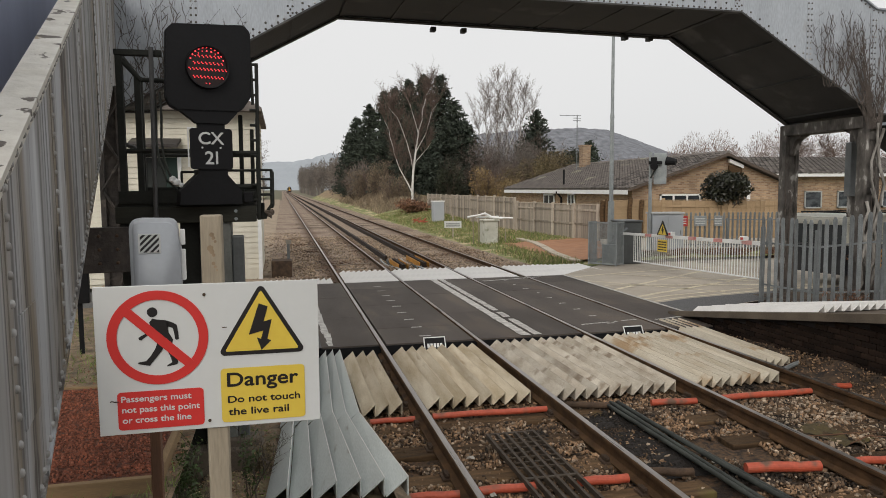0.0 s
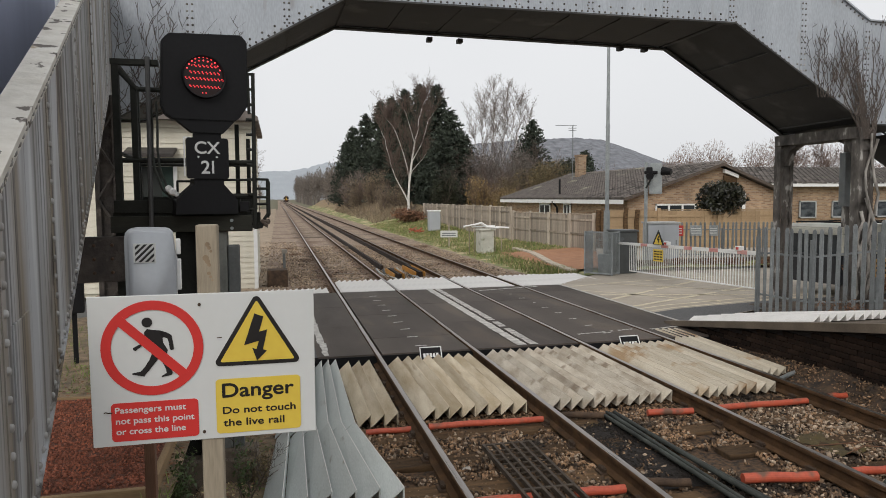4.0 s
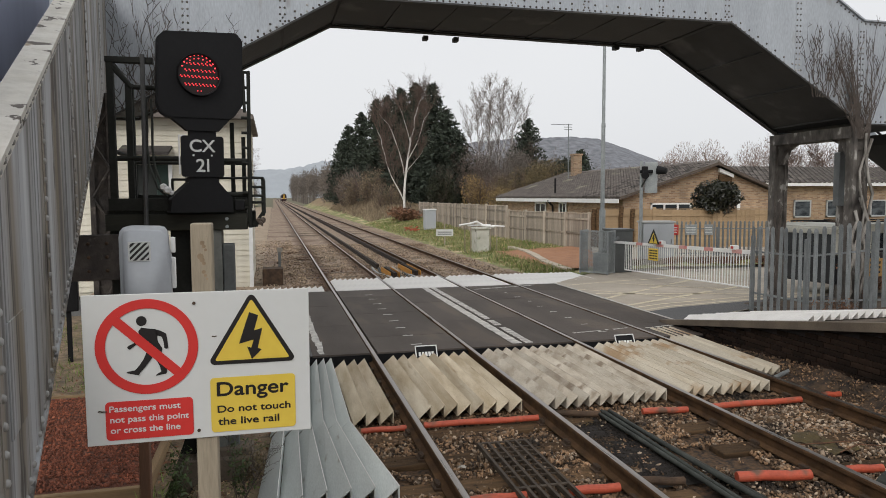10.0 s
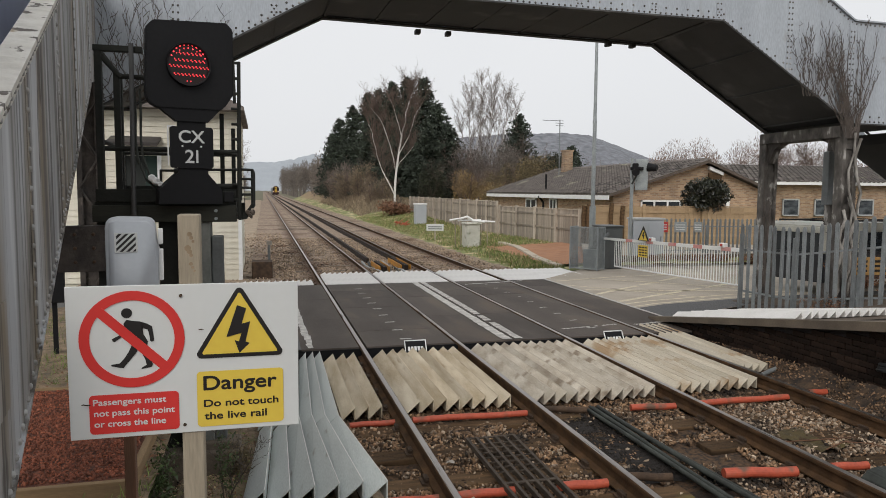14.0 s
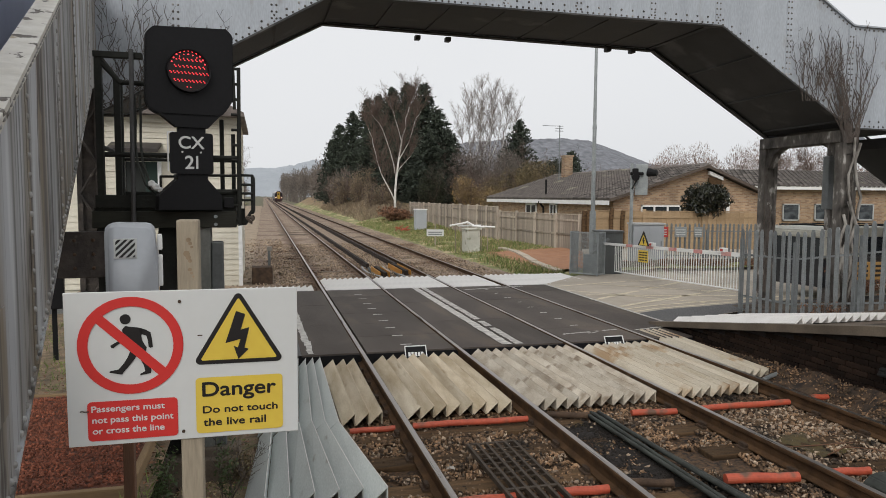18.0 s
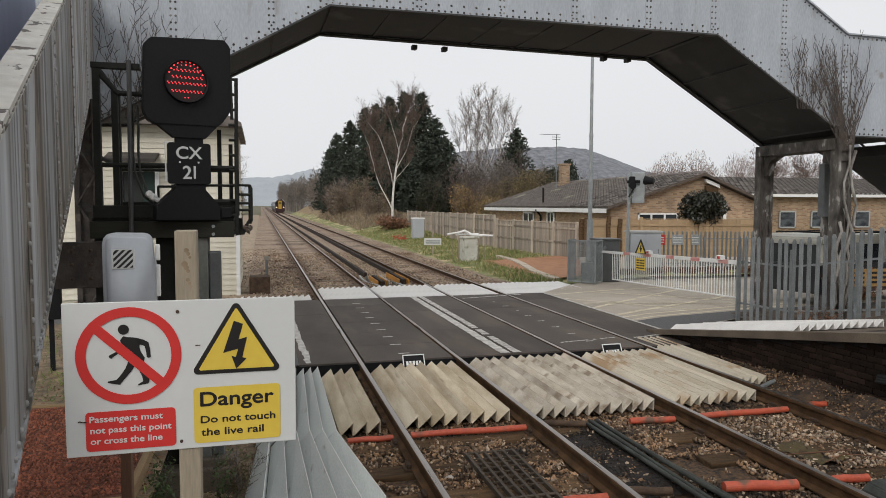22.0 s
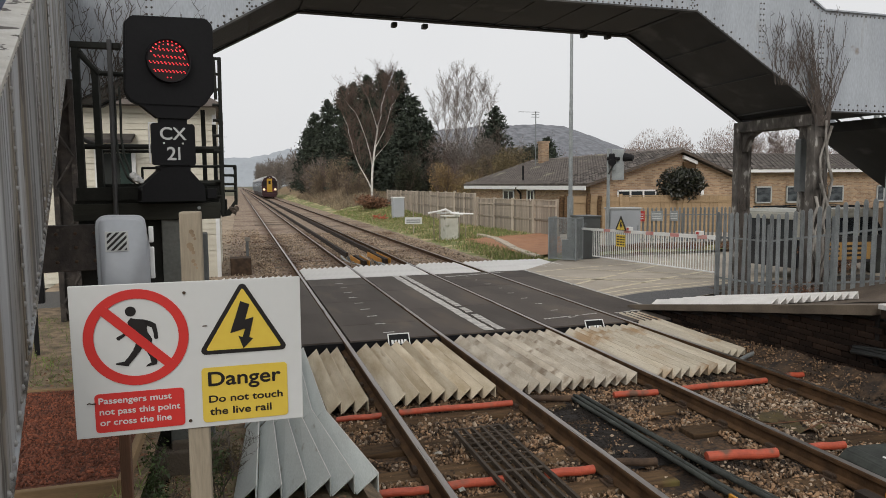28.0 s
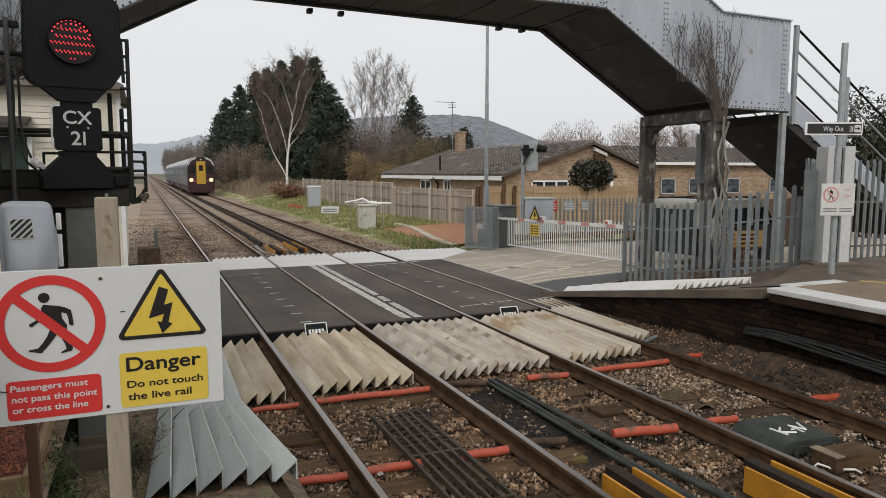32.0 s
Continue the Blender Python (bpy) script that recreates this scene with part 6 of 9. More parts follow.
for s in (-1.147, 0.035, 1.55, 3.2, 5.75):
    z = zb(s) + 0.09
    while z < zt(s) - 0.08:
        pl.append((0.004, s + random.uniform(-0.004, 0.004), z))
        z += 0.082
    bm = B()
    box(bm, (-0.001, s - 0.03, zb(s) + 0.02), (0.004, s + 0.03, zt(s) - 0.05))
    part("joint_strip", bm, "plate", stair)
bm = B()
rivets(bm, pl, (1, 0, 0), 0.0135, 12)
part("rivets", bm, "rivet", stair, smooth=True)["kind"] = "stuff"
bm = B()
box(bm, (0.0, -1.02, 1.62), (0.006, -0.72, 1.98), 0.002)
part("patch_plate", bm, "plate", stair, "small bolted patch plate")
bm = B()
prism(bm, [(S0, zb(S0)), (S1, zb(S1)), (S1, zt(S1) + 0.5), (S0, zt(S0) + 1.7)], "x", -0.70, -0.688)
part("inner_side_plate", bm, "plate_inner", stair, "dull blue-grey inner side plate")
bm = B()
box(bm, (-0.70, S1, 3.62), (-0.688, 7.75, 5.9))
part("inner_landing_plate", bm, "plate_inner", stair, "dull blue-grey inner landing plate")
bm = B()
k, s = 0, S0
while s < S1 - 0.3:
    box(bm, (-0.687, s, zb(s) + 0.05), (-0.013, s + 0.31, zb(s) + 0.08))
    s += 0.3
part("treads", bm, "soffit", stair)
bm = B()
box(bm, (-0.68, 6.05, 3.55), (0, 6.07, 3.66))
part("landing_edge", bm, "plate", stair)
bm = B()
box(bm, (-0.012, 6.05, 3.62), (0.0, 7.9, 5.3))
part("landing_plate", bm, "plate", stair, "grey landing side plate")
bm = B()
box(bm, (-1.6, 6.05, 3.60), (-0.013, 8.0, 3.66))
part("landing_floor", bm, "soffit", stair)
bm = B()
for dx in (-0.10, 0.10):
    box(bm, (-0.05 + dx - 0.03, 5.92, 0.4), (-0.05 + dx + 0.03, 6.1, 3.6), 0.006)
box(bm, (-0.14, 5.97, 0.4), (0.04, 6.02, 3.6))
z = 0.6
k = 0
while z < 3.4:
    s_ = 1 if k % 2 else -1
    cyl(bm, (-0.05 - 0.1 * s_, 5.92, z), (-0.05 + 0.1 * s_, 5.92, z + 0.35), 0.016, seg=6)
    z += 0.35
    k += 1
part("column", bm, "column_dark", stair, "grimy laced steel column")
bm = B()
box(bm, (-0.1, 2.2, 1.75), (0.55, 2.3, 2.08), 0.006)
part("tie_plate", bm, "column_dark", stair, "dark riveted tie plate")
bm = B()
rivets(bm, [(0.02 + 0.12 * i, 2.2, 1.82 + 0.1 * j) for i in range(5) for j in range(3)], (0, -1, 0), 0.014)
part("tie_rivets", bm, "rust_steel", stair)["kind"] = "stuff"


# ---- far platform, ramp and its furniture ----
plat = thing("far_platform", "paved station platform with white coping and brick wall", "platform", kind="structure")
bm = B()
prism(bm, [(-80, 0.7), (6.155, 0.7), (6.155, 0.93), (-80, 0.93)], "x", 7.35, 26)
part("surface", bm, "tan_paving", plat)
bm = B()
box(bm, (6.95, -80, 0.872), (7.345, 6.2, 0.936), 0.010)
part("edge_coping", bm, "coping", plat, "white-painted edge coping")
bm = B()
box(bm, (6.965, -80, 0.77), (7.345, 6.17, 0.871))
part("coping_course", bm, "dark_brick", plat, "dark course under the coping")
bm = B()
box(bm, (7.35, 6.16, 0.79), (8.35, 6.36, 0.936), 0.012)
part("end_coping", bm, "coping", plat, "white-painted end coping")
bm = B()
flat_poly(bm, [(8.50, 6.15), (9.10, 4.7), (9.19, 4.7), (8.60, 6.15)], 0.935)
part("yellow_line", bm, "yellow_line", plat, "worn yellow safety line")
bm = B()
flat_poly(bm, [(8.05, 3.0), (10.6, 4.2), (10.6, 5.9), (8.05, 5.6)], 0.9025)
part("yellow_patch", bm, "yellow_line", plat, "faded yellow hatched patch")


def ramp_far(y):
    return 0.89 - max(0.0, y - 6.3) * 0.172


bm = B()
prism(bm, [(6.36, 0.0), (11.5, -0.2), (11.5, ramp_far(11.5)), (6.36, ramp_far(6.36) - 0.01)], "x", 7.15, 9.75)
part("ramp", bm, "paving", plat, "grey ramp down to the road")
bm = B()
prism(bm, [(6.3, 0.78), (11.6, -0.06), (11.6, 0.03), (6.3, 0.9)], "x", 6.98, 7.16)
part("ramp_kerb", bm, "kerb_brown", plat, "brown concrete ramp edging")
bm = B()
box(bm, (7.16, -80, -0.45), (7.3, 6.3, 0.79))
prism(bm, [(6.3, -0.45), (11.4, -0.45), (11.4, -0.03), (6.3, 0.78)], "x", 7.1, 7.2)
part("wall_core", bm, "wall_brick", plat, "dark brick platform wall")
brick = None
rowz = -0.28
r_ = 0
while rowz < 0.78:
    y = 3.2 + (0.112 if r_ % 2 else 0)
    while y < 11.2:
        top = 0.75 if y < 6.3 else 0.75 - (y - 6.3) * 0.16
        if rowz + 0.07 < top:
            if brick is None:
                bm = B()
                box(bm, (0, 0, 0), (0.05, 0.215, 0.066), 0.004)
                brick = part("brick", bm, "dark_brick", plat)
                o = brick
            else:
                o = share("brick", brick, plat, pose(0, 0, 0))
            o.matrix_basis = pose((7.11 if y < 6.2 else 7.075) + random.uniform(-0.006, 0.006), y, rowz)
        y += 0.225
    rowz += 0.076
    r_ += 1
guard("white-painted sawtooth guard on the far platform ramp", 7.38, 11, 0.148, 0.10, 8.35, 11.45, ramp_far(8.35) + 0.02, ramp_far(11.45) + 0.02, "white_slat", 0.01)
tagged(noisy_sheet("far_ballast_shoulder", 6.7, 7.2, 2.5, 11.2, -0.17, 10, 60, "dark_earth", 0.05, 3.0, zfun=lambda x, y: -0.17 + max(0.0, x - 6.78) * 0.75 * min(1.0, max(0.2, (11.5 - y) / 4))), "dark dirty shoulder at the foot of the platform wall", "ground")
scatter(5200, 6.5, 7.08, 2.6, 10.6, 0, 0.010, 0.026, "stone", "shoulder_stones", "brown stones banked against the platform wall", 63, avoid=False, zf=lambda x, y: -0.165 + max(0.0, x - 6.78) * 0.75 * min(1.0, max(0.2, (11.5 - y) / 4)))
for k in range(4):
    bm = B()
    pts = [(7.03 + 0.012 * k, 2.6 + i * 0.4, 0.27 + 0.030 * k + 0.028 * math.sin(i * 0.9 + k * 0.25) + 0.008 * math.sin(i * 2.3 + 2 * k)) for i in range(11)]
    tube(bm, pts, (0.022, 0.017, 0.020, 0.016)[k], 8)
    tagged(part("wall_cable", bm, "sooty_cable", None, smooth=True), "black cable hung along the platform wall", "cable", group="cables on the platform wall")


def palisade(label, pts, height, spacing, mat, ground, w=0.068, group="palisade fences", rail_z=(0.35, 1.2)):
    f = thing("palisade_fence", label, "fence", group=group)
    src = None
    for (xa, ya), (xb, yb) in zip(pts, pts[1:]):
        L = math.hypot(xb - xa, yb - ya)
        d = math.degrees(math.atan2(yb - ya, xb - xa))
        n = max(2, int(L / spacing))
        for k in range(n):
            u = (k + 0.5) / n
            x, y = xa + (xb - xa) * u, ya + (yb - ya) * u
            if src is None:
                bm = B()
                prism(bm, [(-w / 2, 0), (w / 2, 0), (w / 2, height - 0.045), (w * 0.2, height), (-w * 0.2, height), (-w / 2, height - 0.045)], "y", -0.012, 0.004)
                box(bm, (-0.012, -0.022, 0), (0.012, -0.012, height - 0.08))
                src = part("pale", bm, mat, f)
                o = src
            else:
                o = share("pale", src, f, pose(0, 0, 0))
            o.matrix_basis = pose(x, y, ground(x, y) + random.uniform(-0.01, 0.01), random.uniform(-0.6, 0.6), random.uniform(-0.8, 0.8), d + random.uniform(-2, 2))
        m = int(L / 2.4) + 1
        for k in range(0 if (xa, ya) == pts[0] else 1, m + 1):
            u = k / m
            x, y = xa + (xb - xa) * u, ya + (yb - ya) * u
            bm = B()
            box(bm, (x + 0.012, y - 0.035, ground(x, y) - 0.3), (x + 0.085, y + 0.035, ground(x, y) + height - 0.2), 0.006)
            part("post", bm, mat, f)
        nrm = Vector((-(yb - ya), xb - xa, 0)).normalized() * 0.03
        for z in rail_z:
            bm = B()
            p, q = Vector((xa, ya, ground(xa, ya) + z)) + nrm, Vector((xb, yb, ground(xb, yb) + z)) + nrm
            cyl(bm, p, q, 0.024, seg=4)
            part("rail", bm, mat, f)
    return f


palisade("grey galvanised palisade fence along the platform ramp", [(9.5, 12.35), (9.62, 11.0), (9.98, 8.35)], 1.72, 0.163, "palisade", lambda x, y: max(0.0, ramp_far(y) - 0.1), 0.08)
palisade("dark grey palisade fence behind the platform", [(10.14, 8.38), (11.5, 9.25), (15.5, 8.6)], 2.0, 0.15, "galv_dark", lambda x, y: 0.6)
palisade("grey palisade fence on the far side of the road", [(12.95, 21.55), (14.8, 21.05), (18.5, 20.3)], 1.46, 0.15, "galv_dark", lambda x, y: 0.0)

def bank_far(x, y):
    """Level platform end that falls away to the ramp and to the yard."""
    level = 0.88 - 0.87 * min(1.0, max(0.0, (y - 8.0) / 3.3))
    w = min(1.0, max(0.0, (y - 7.4) / 0.8))
    side = ramp_far(y) + 0.006 - 0.04 * w
    v = min(1.0, max(0.0, (x - 7.9 - 1.2 * w) / (1.2 - 0.3 * w)))
    return side + (max(level, side) - side) * v * v * (3 - 2 * v)


noisy_sheet("bank_behind_fence", 7.9, 22.0, 6.37, 13.1, 0, 100, 44, "paving", 0.006, 1.4, "worn ground at the platform end behind the fence", zfun=bank_far)
pillar = thing("white_pillar", "white-painted gate pillar on the platform", "pillar", pose(10.04, 7.88, 0.88, 0, 0, -20))
bm = B()
box(bm, (-0.11, -0.16, 0.0), (0.0, 0.16, 1.89), 0.01)
box(bm, (0.17, -0.16, 0.0), (0.34, 0.16, 1.89), 0.01)
part("body", bm, "pillar_white", pillar)
bm = B()
box(bm, (-0.30, -0.24, -0.02), (0.46, 0.22, 0.04), 0.01)
part("plinth", bm, "kerb_brown", pillar)
bm = B()
box(bm, (0.002, -0.10, 0.03), (0.168, 0.14, 1.87))
part("slot", bm, "opening_shade", pillar, "near-black filling painted as the shaded gate slot")
bm = B()
for k in range(5):
    prism(bm, [(-0.36 + 0.05 * k, 0.05), (-0.32 + 0.05 * k, 0.05), (-0.32 + 0.05 * k, 1.50), (-0.34 + 0.05 * k, 1.55), (-0.36 + 0.05 * k, 1.50)], "y", 0.02 + 0.012 * k, 0.03 + 0.012 * k)
for z in (0.3, 1.2):
    box(bm, (-0.37, 0.085, z), (-0.112, 0.11, z + 0.05))
part("gate_leaf", bm, "galv_dark", pillar, "dark galvanised gate folded back")
wo = thing("way_out_sign", "black and white way out sign on a grey post", "sign", pose(9.12, 6.985, 0.88, 0, 0, -22))
bm = B()
cyl(bm, (0, 0.03, -0.3), (0, 0.03, 3.3), 0.045, seg=12)
part("pole", bm, "galv", wo)
bm = B()
box(bm, (-0.53, -0.02, 2.01), (0.30, 0.0, 2.19), 0.004)
part("board", bm, "white", wo, "white sign board")
bm = B()
box(bm, (-0.50, -0.024, 2.03), (0.28, -0.02, 2.17))
part("black_field", bm, "sign_black", wo)
letters("lettering", "Way Out", 0, pose(-0.275, -0.0255, 2.064, 90, 0, 0), "sign_white", wo, "white lettering", depth=0.001, cap=0.072, width=0.295)
bm = B()
box(bm, (0.175, -0.028, 2.05), (0.27, -0.0245, 2.15))
part("arrow_box", bm, "sign_white", wo, "white arrow box")
bm = B()
face(bm, [(0.185, 2.092), (0.225, 2.092), (0.225, 2.073), (0.261, 2.10), (0.225, 2.127), (0.225, 2.108), (0.185, 2.108)], -0.0285)
thick(bm, 0.001)
part("arrow", bm, "sign_black", wo)
bm = B()
for z in (2.065, 2.095, 2.125):
    box(bm, (0.105, -0.027, z - 0.006), (0.15, -0.0245, z + 0.006))
box(bm, (0.145, -0.027, 2.059), (0.157, -0.0245, 2.131))
part("symbol", bm, "sign_white", wo)
s2 = thing("platform_end_sign", "weathered white no-passing sign strapped to the post", "sign", Matrix.Translation((9.12, 6.945, 0.90)) @ pose(0, 0, 0, 0, 0, -22) @ Matrix.Translation((-0.02, 0, -0.02)))
bm = B()
box(bm, (-0.27, -0.04, 0.86), (0.22, -0.03, 1.32), 0.004)
part("panel", bm, "aged_white", s2)
bm = B()
disc(bm, -0.13, 1.16, 0.115, 0.09, -0.0415, 32)
thick(bm)
part("ring", bm, "pale_red", s2, "red prohibition ring")
bm = B()
disc(bm, -0.137, 1.222, 0.013, 0, -0.0415, 14)
for q in ([(-22, 68), (22, 66), (36, 28), (26, 24), (22, 0), (24, -20), (-14, -20), (-12, 10), (-40, -2), (-44, 8), (-18, 30)],
          [(-14, -18), (10, -18), (-18, -66), (-40, -88), (-50, -80), (-26, -58)], [(0, -18), (24, -18), (34, -56), (48, -84), (36, -92), (22, -60)]):
    face(bm, [(-0.13 + a * 0.0009, 1.155 + b * 0.0009) for a, b in q], -0.0415)
thick(bm)
part("figure_symbol", bm, "sign_black", s2)
bm = B()
face(bm, [(-0.21, 1.225), (-0.195, 1.24), (-0.05, 1.095), (-0.065, 1.08)], -0.043)
thick(bm)
part("slash", bm, "pale_red", s2)
for z in (1.12, 1.21):
    bm = B()
    face(bm, [(0.05, z), (0.1, z + 0.05), (0.1, z + 0.02), (0.17, z + 0.05), (0.11, z - 0.01), (0.11, z + 0.02)], -0.0415)
    thick(bm)
    part("faded_flash", bm, "pale_red", s2, "faded red flash")
for z in (0.95, 0.915):
    for x0, x1 in ((-0.24, -0.03), (0.0, 0.19)):
        bm = B()
        box(bm, (x0, -0.0415, z), (x1, -0.0405, z + 0.018))
        part("lettering_bar", bm, "galv_dark", s2, "illegible small print")

# ---- barrier, cabinets, lamp post ----
CA, CB, CC, CH = Vector((9.06, 19.58, 0)), Vector((9.60, 18.86, 0)), Vector((9.98, 19.15, 0)), 1.31
cage = thing("mesh_enclosure", "galvanised wire mesh enclosure around the barrier counterweight", "enclosure")
for a, b in ((CA, CB), (CB, CC), (CA, CA + Vector((0.38, 0.3, 0)))):
    d = b - a
    L = d.length
    ang = math.degrees(math.atan2(d.y, d.x))
    bm = B()
    n = int(L / 0.024)
    for k in range(1, n):
        x = L * k / n
        box(bm, (x - 0.0035, -0.003, 0.05), (x + 0.0035, 0.003, CH))
    m = int(CH / 0.024)
    for k in range(3, m):
        z = CH * k / m
        box(bm, (0, 0.003, z - 0.0035), (L, 0.008, z + 0.0035))
    o = part("mesh_panel", bm, "galv", cage, "fine wire mesh panel")
    o["kind"] = "stuff"
    o.matrix_basis = pose(a.x, a.y, 0, 0, 0, ang)
    for lo, hi in (((-0.02, -0.015, 0.0), (0.02, 0.015, CH)), ((L - 0.02, -0.015, 0.0), (L + 0.018, 0.015, CH - 0.003)), ((0.021, -0.013, CH - 0.04), (L - 0.021, 0.013, CH - 0.002)), ((0.021, -0.013, 0.03), (L - 0.021, 0.013, 0.07))):
        bm = B()
        box(bm, lo, hi)
        part("frame_bar", bm, "galv", cage).matrix_basis = pose(a.x, a.y, 0, 0, 0, ang)
cw = thing("counterweight", "grey barrier counterweight arm inside the enclosure", "counterweight", pose(9.62, 19.35, 0, 0, 0, -40))
bm = B()
box(bm, (-0.2, -0.1, 0), (0.2, 0.1, 0.62), 0.02)
part("weight", bm, "galv", cw)
bm = B()
cyl(bm, (0, 0, 0.6), (0.5, 0.2, 1.1), 0.05, seg=8)
part("arm", bm, "galv_dark", cw)
mach = thing("barrier_machine", "dark grey barrier machine housing", "barrier", pose(10.40, 19.72, 0))
bm = B()
box(bm, (-0.34, -0.36, 0.0), (0.3, 0.36, 1.27), 0.02)
part("housing", bm, "machine_grey", mach)
bm = B()
box(bm, (-0.37, -0.39, 1.27), (0.33, 0.39, 1.33), 0.012)
part("cap", bm, "machine_grey", mach)
cab = thing("equipment_cabinet", "pale galvanised equipment cabinet behind the barrier", "cabinet", pose(12.45, 21.0, 0, 0, 0, -12))
bm = B()
box(bm, (-0.52, -0.28, 0.0), (0.52, 0.28, 1.44), 0.012)
part("body", bm, "grp", cab)
bm = B()
box(bm, (-0.56, -0.32, 1.44), (0.56, 0.32, 1.5), 0.012)
part("lid", bm, "pillar_paint", cab)
for x in (-0.5, 0.01):
    bm = B()
    box(bm, (x, -0.292, 0.08), (x + 0.48, -0.281, 1.4), 0.004)
    d = part("door", bm, "grp", cab, "flat steel door")
    bm = B()
    box(bm, (x + 0.4, -0.305, 0.75), (x + 0.43, -0.292, 0.9), 0.003)
    part("handle", bm, "galv_dark", d)
bar_ = thing("barrier_boom", "lowered red and white barrier boom with hanging skirt", "barrier", pose(0, 0, 0))
P, Q = Vector((9.97, 19.27, 0.95)), Vector((10.29, 13.29, 1.083))
n = 18
for k in range(n):
    a, b = P.lerp(Q, k / n), P.lerp(Q, (k + 1) / n)
    bm = B()
    w = 0.034 + 0.012 * k / n
    for s in (0,):
        dirv = (b - a).normalized()
        up = Vector((0, 0, 1))
        side = dirv.cross(up).normalized()
        vs = []
        for e in (a, b):
            vs.append([bm.verts.new(e + side * sx * 0.03 + up * sz * w) for sx, sz in ((-1, -1), (1, -1), (1, 1), (-1, 1))])
        for i in range(4):
            j = (i + 1) % 4
            bm.faces.new((vs[0][i], vs[0][j], vs[1][j], vs[1][i]))
        bm.faces.new(vs[0])
        bm.faces.new(vs[1])
    part("boom_section", bm, "faded_red" if k in (4, 7, 10, 13, 16) else "white", bar_)
src = None
for k in range(56):
    u = 0.12 + 0.87 * k / 55
    c = P.lerp(Q, u)
    if src is None:
        bm = B()
        cyl(bm, (0, 0, 0.0), (0, 0, -0.80), 0.011, seg=6)
        src = part("skirt_bar", bm, "white", bar_)
        o = src
    else:
        o = share("skirt_bar", src, bar_, pose(0, 0, 0))
    o.matrix_basis = pose(c.x, c.y, c.z)
bm = B()
cyl(bm, P.lerp(Q, 0.12) + Vector((0.0, 0, -0.79)), Q + Vector((0, 0, -0.79)), 0.02, seg=6)
part("bottom_rail", bm, "white", bar_)
for u in (0.433, 0.90):
    c = P.lerp(Q, u) + Vector((-0.02, 0, 0.085))
    bm = B()
    box(bm, c - Vector((0.06, 0.09, 0.05)), c + Vector((0.06, 0.09, 0.05)), 0.015)
    part("boom_lamp", bm, "white", bar_, "white boom lamp")
    bm = B()
    box(bm, c - Vector((0.063, 0.05, 0.03)), c + Vector((-0.058, 0.05, 0.03)), 0.002)
    part("boom_lens", bm, "red_paint", bar_)
ws = thing("barrier_notice", "yellow triangular warning and orange notice hung on the barrier", "sign", pose(10.02, 16.95, -0.13, 0, 0, -80))
bm = B()
face(bm, tri(0, 1.17, 1.58, 0.235, 0.02), -0.04)
thick(bm, 0.004)
part("triangle", bm, "sign_black", ws)
bm = B()
face(bm, tri(0, 1.185, 1.475, 0.165, 0.01), -0.046)
thick(bm, 0.002)
part("triangle_field", bm, "sign_yellow", ws)
bm = B()
face(bm, [(0.0, 1.42), (0.045, 1.39), (0.015, 1.33), (0.06, 1.335), (0.01, 1.2), (-0.02, 1.29), (-0.045, 1.3)], -0.049)
thick(bm, 0.001)
part("flash_symbol", bm, "sign_black", ws)
bm = B()
box(bm, (-0.19, -0.046, 0.72), (0.19, -0.04, 1.05), 0.002)
part("notice", bm, "sign_yellow", ws, "orange notice plate")
for z in (0.76, 0.83, 0.90, 0.97):
    for x0, x1 in ((-0.16, -0.05), (-0.03, 0.06), (0.08, 0.16)):
        bm = B()
        box(bm, (x0, -0.0475, z), (x1, -0.046, z + 0.035))
        part("lettering_bar", bm, "sign_black", ws)
lamp = thing("lamp_post", "tall slim grey tubular lamp post", "lamp post", pose(10.36, 20.75, 0))
bm = B()
cyl(bm, (0, 0, 0), (0, 0, 1.9), 0.105, 0.1, 16)
part("base_sleeve", bm, "galv", lamp)
bm = B()
cyl(bm, (0, 0, 1.9), (0, 0, 4.6), 0.068, 0.062, 14)
cyl(bm, (0, 0, 4.6), (0, 0, 9.0), 0.055, 0.04, 14)
cyl(bm, (0, 0, 4.55), (0, 0, 4.68), 0.072, 0.06, 14)
part("shaft", bm, "galv", lamp)
bm = B()
box(bm, (-0.1, -0.5, 8.95), (0.1, 0.05, 9.08), 0.03)
part("lantern", bm, "galv_dark", lamp)
wig = thing("road_signal", "road traffic signal on a grey pole seen from the side", "traffic signal", pose(11.83, 20.9, -0.28, 0, 0, -30))
bm = B()
cyl(bm, (0, 0, 0.2), (0, 0, 3.75), 0.06, seg=12)
part("pole", bm, "galv", wig)
bm = B()
box(bm, (0.1, 0.0, 2.7), (0.5, 0.03, 3.72), 0.01)
part("backboard", bm, "galv", wig, "grey signal backboard")
bm = B()
box(bm, (0.0, -0.2, 3.28), (0.2, 0.0, 3.58), 0.03)
part("lamp_case", bm, "black", wig, "black lamp case")
bm = B()
box(bm, (-0.06, -0.14, 3.36), (0.36, -0.04, 3.46), 0.02)
part("mounting_arm", bm, "black", wig)
bm = B()
cyl(bm, (0.08, -0.05, 3.3), (0.12, -0.3, 3.28), 0.10, 0.12, 12)
part("lamp_hood", bm, "black", wig)
bm = B()
cyl(bm, (0.5, 0.05, 3.46), (0.78, -0.05, 3.42), 0.15, 0.10, 14)
part("hood", bm, "black", wig, "black lamp hood")
bm = B()
tube(bm, [(0.0, -0.05, 3.3), (0.15, -0.1, 3.2), (0.0, -0.06, 2.9)], 0.03, 6)
part("cable_loop", bm, "cable", wig)

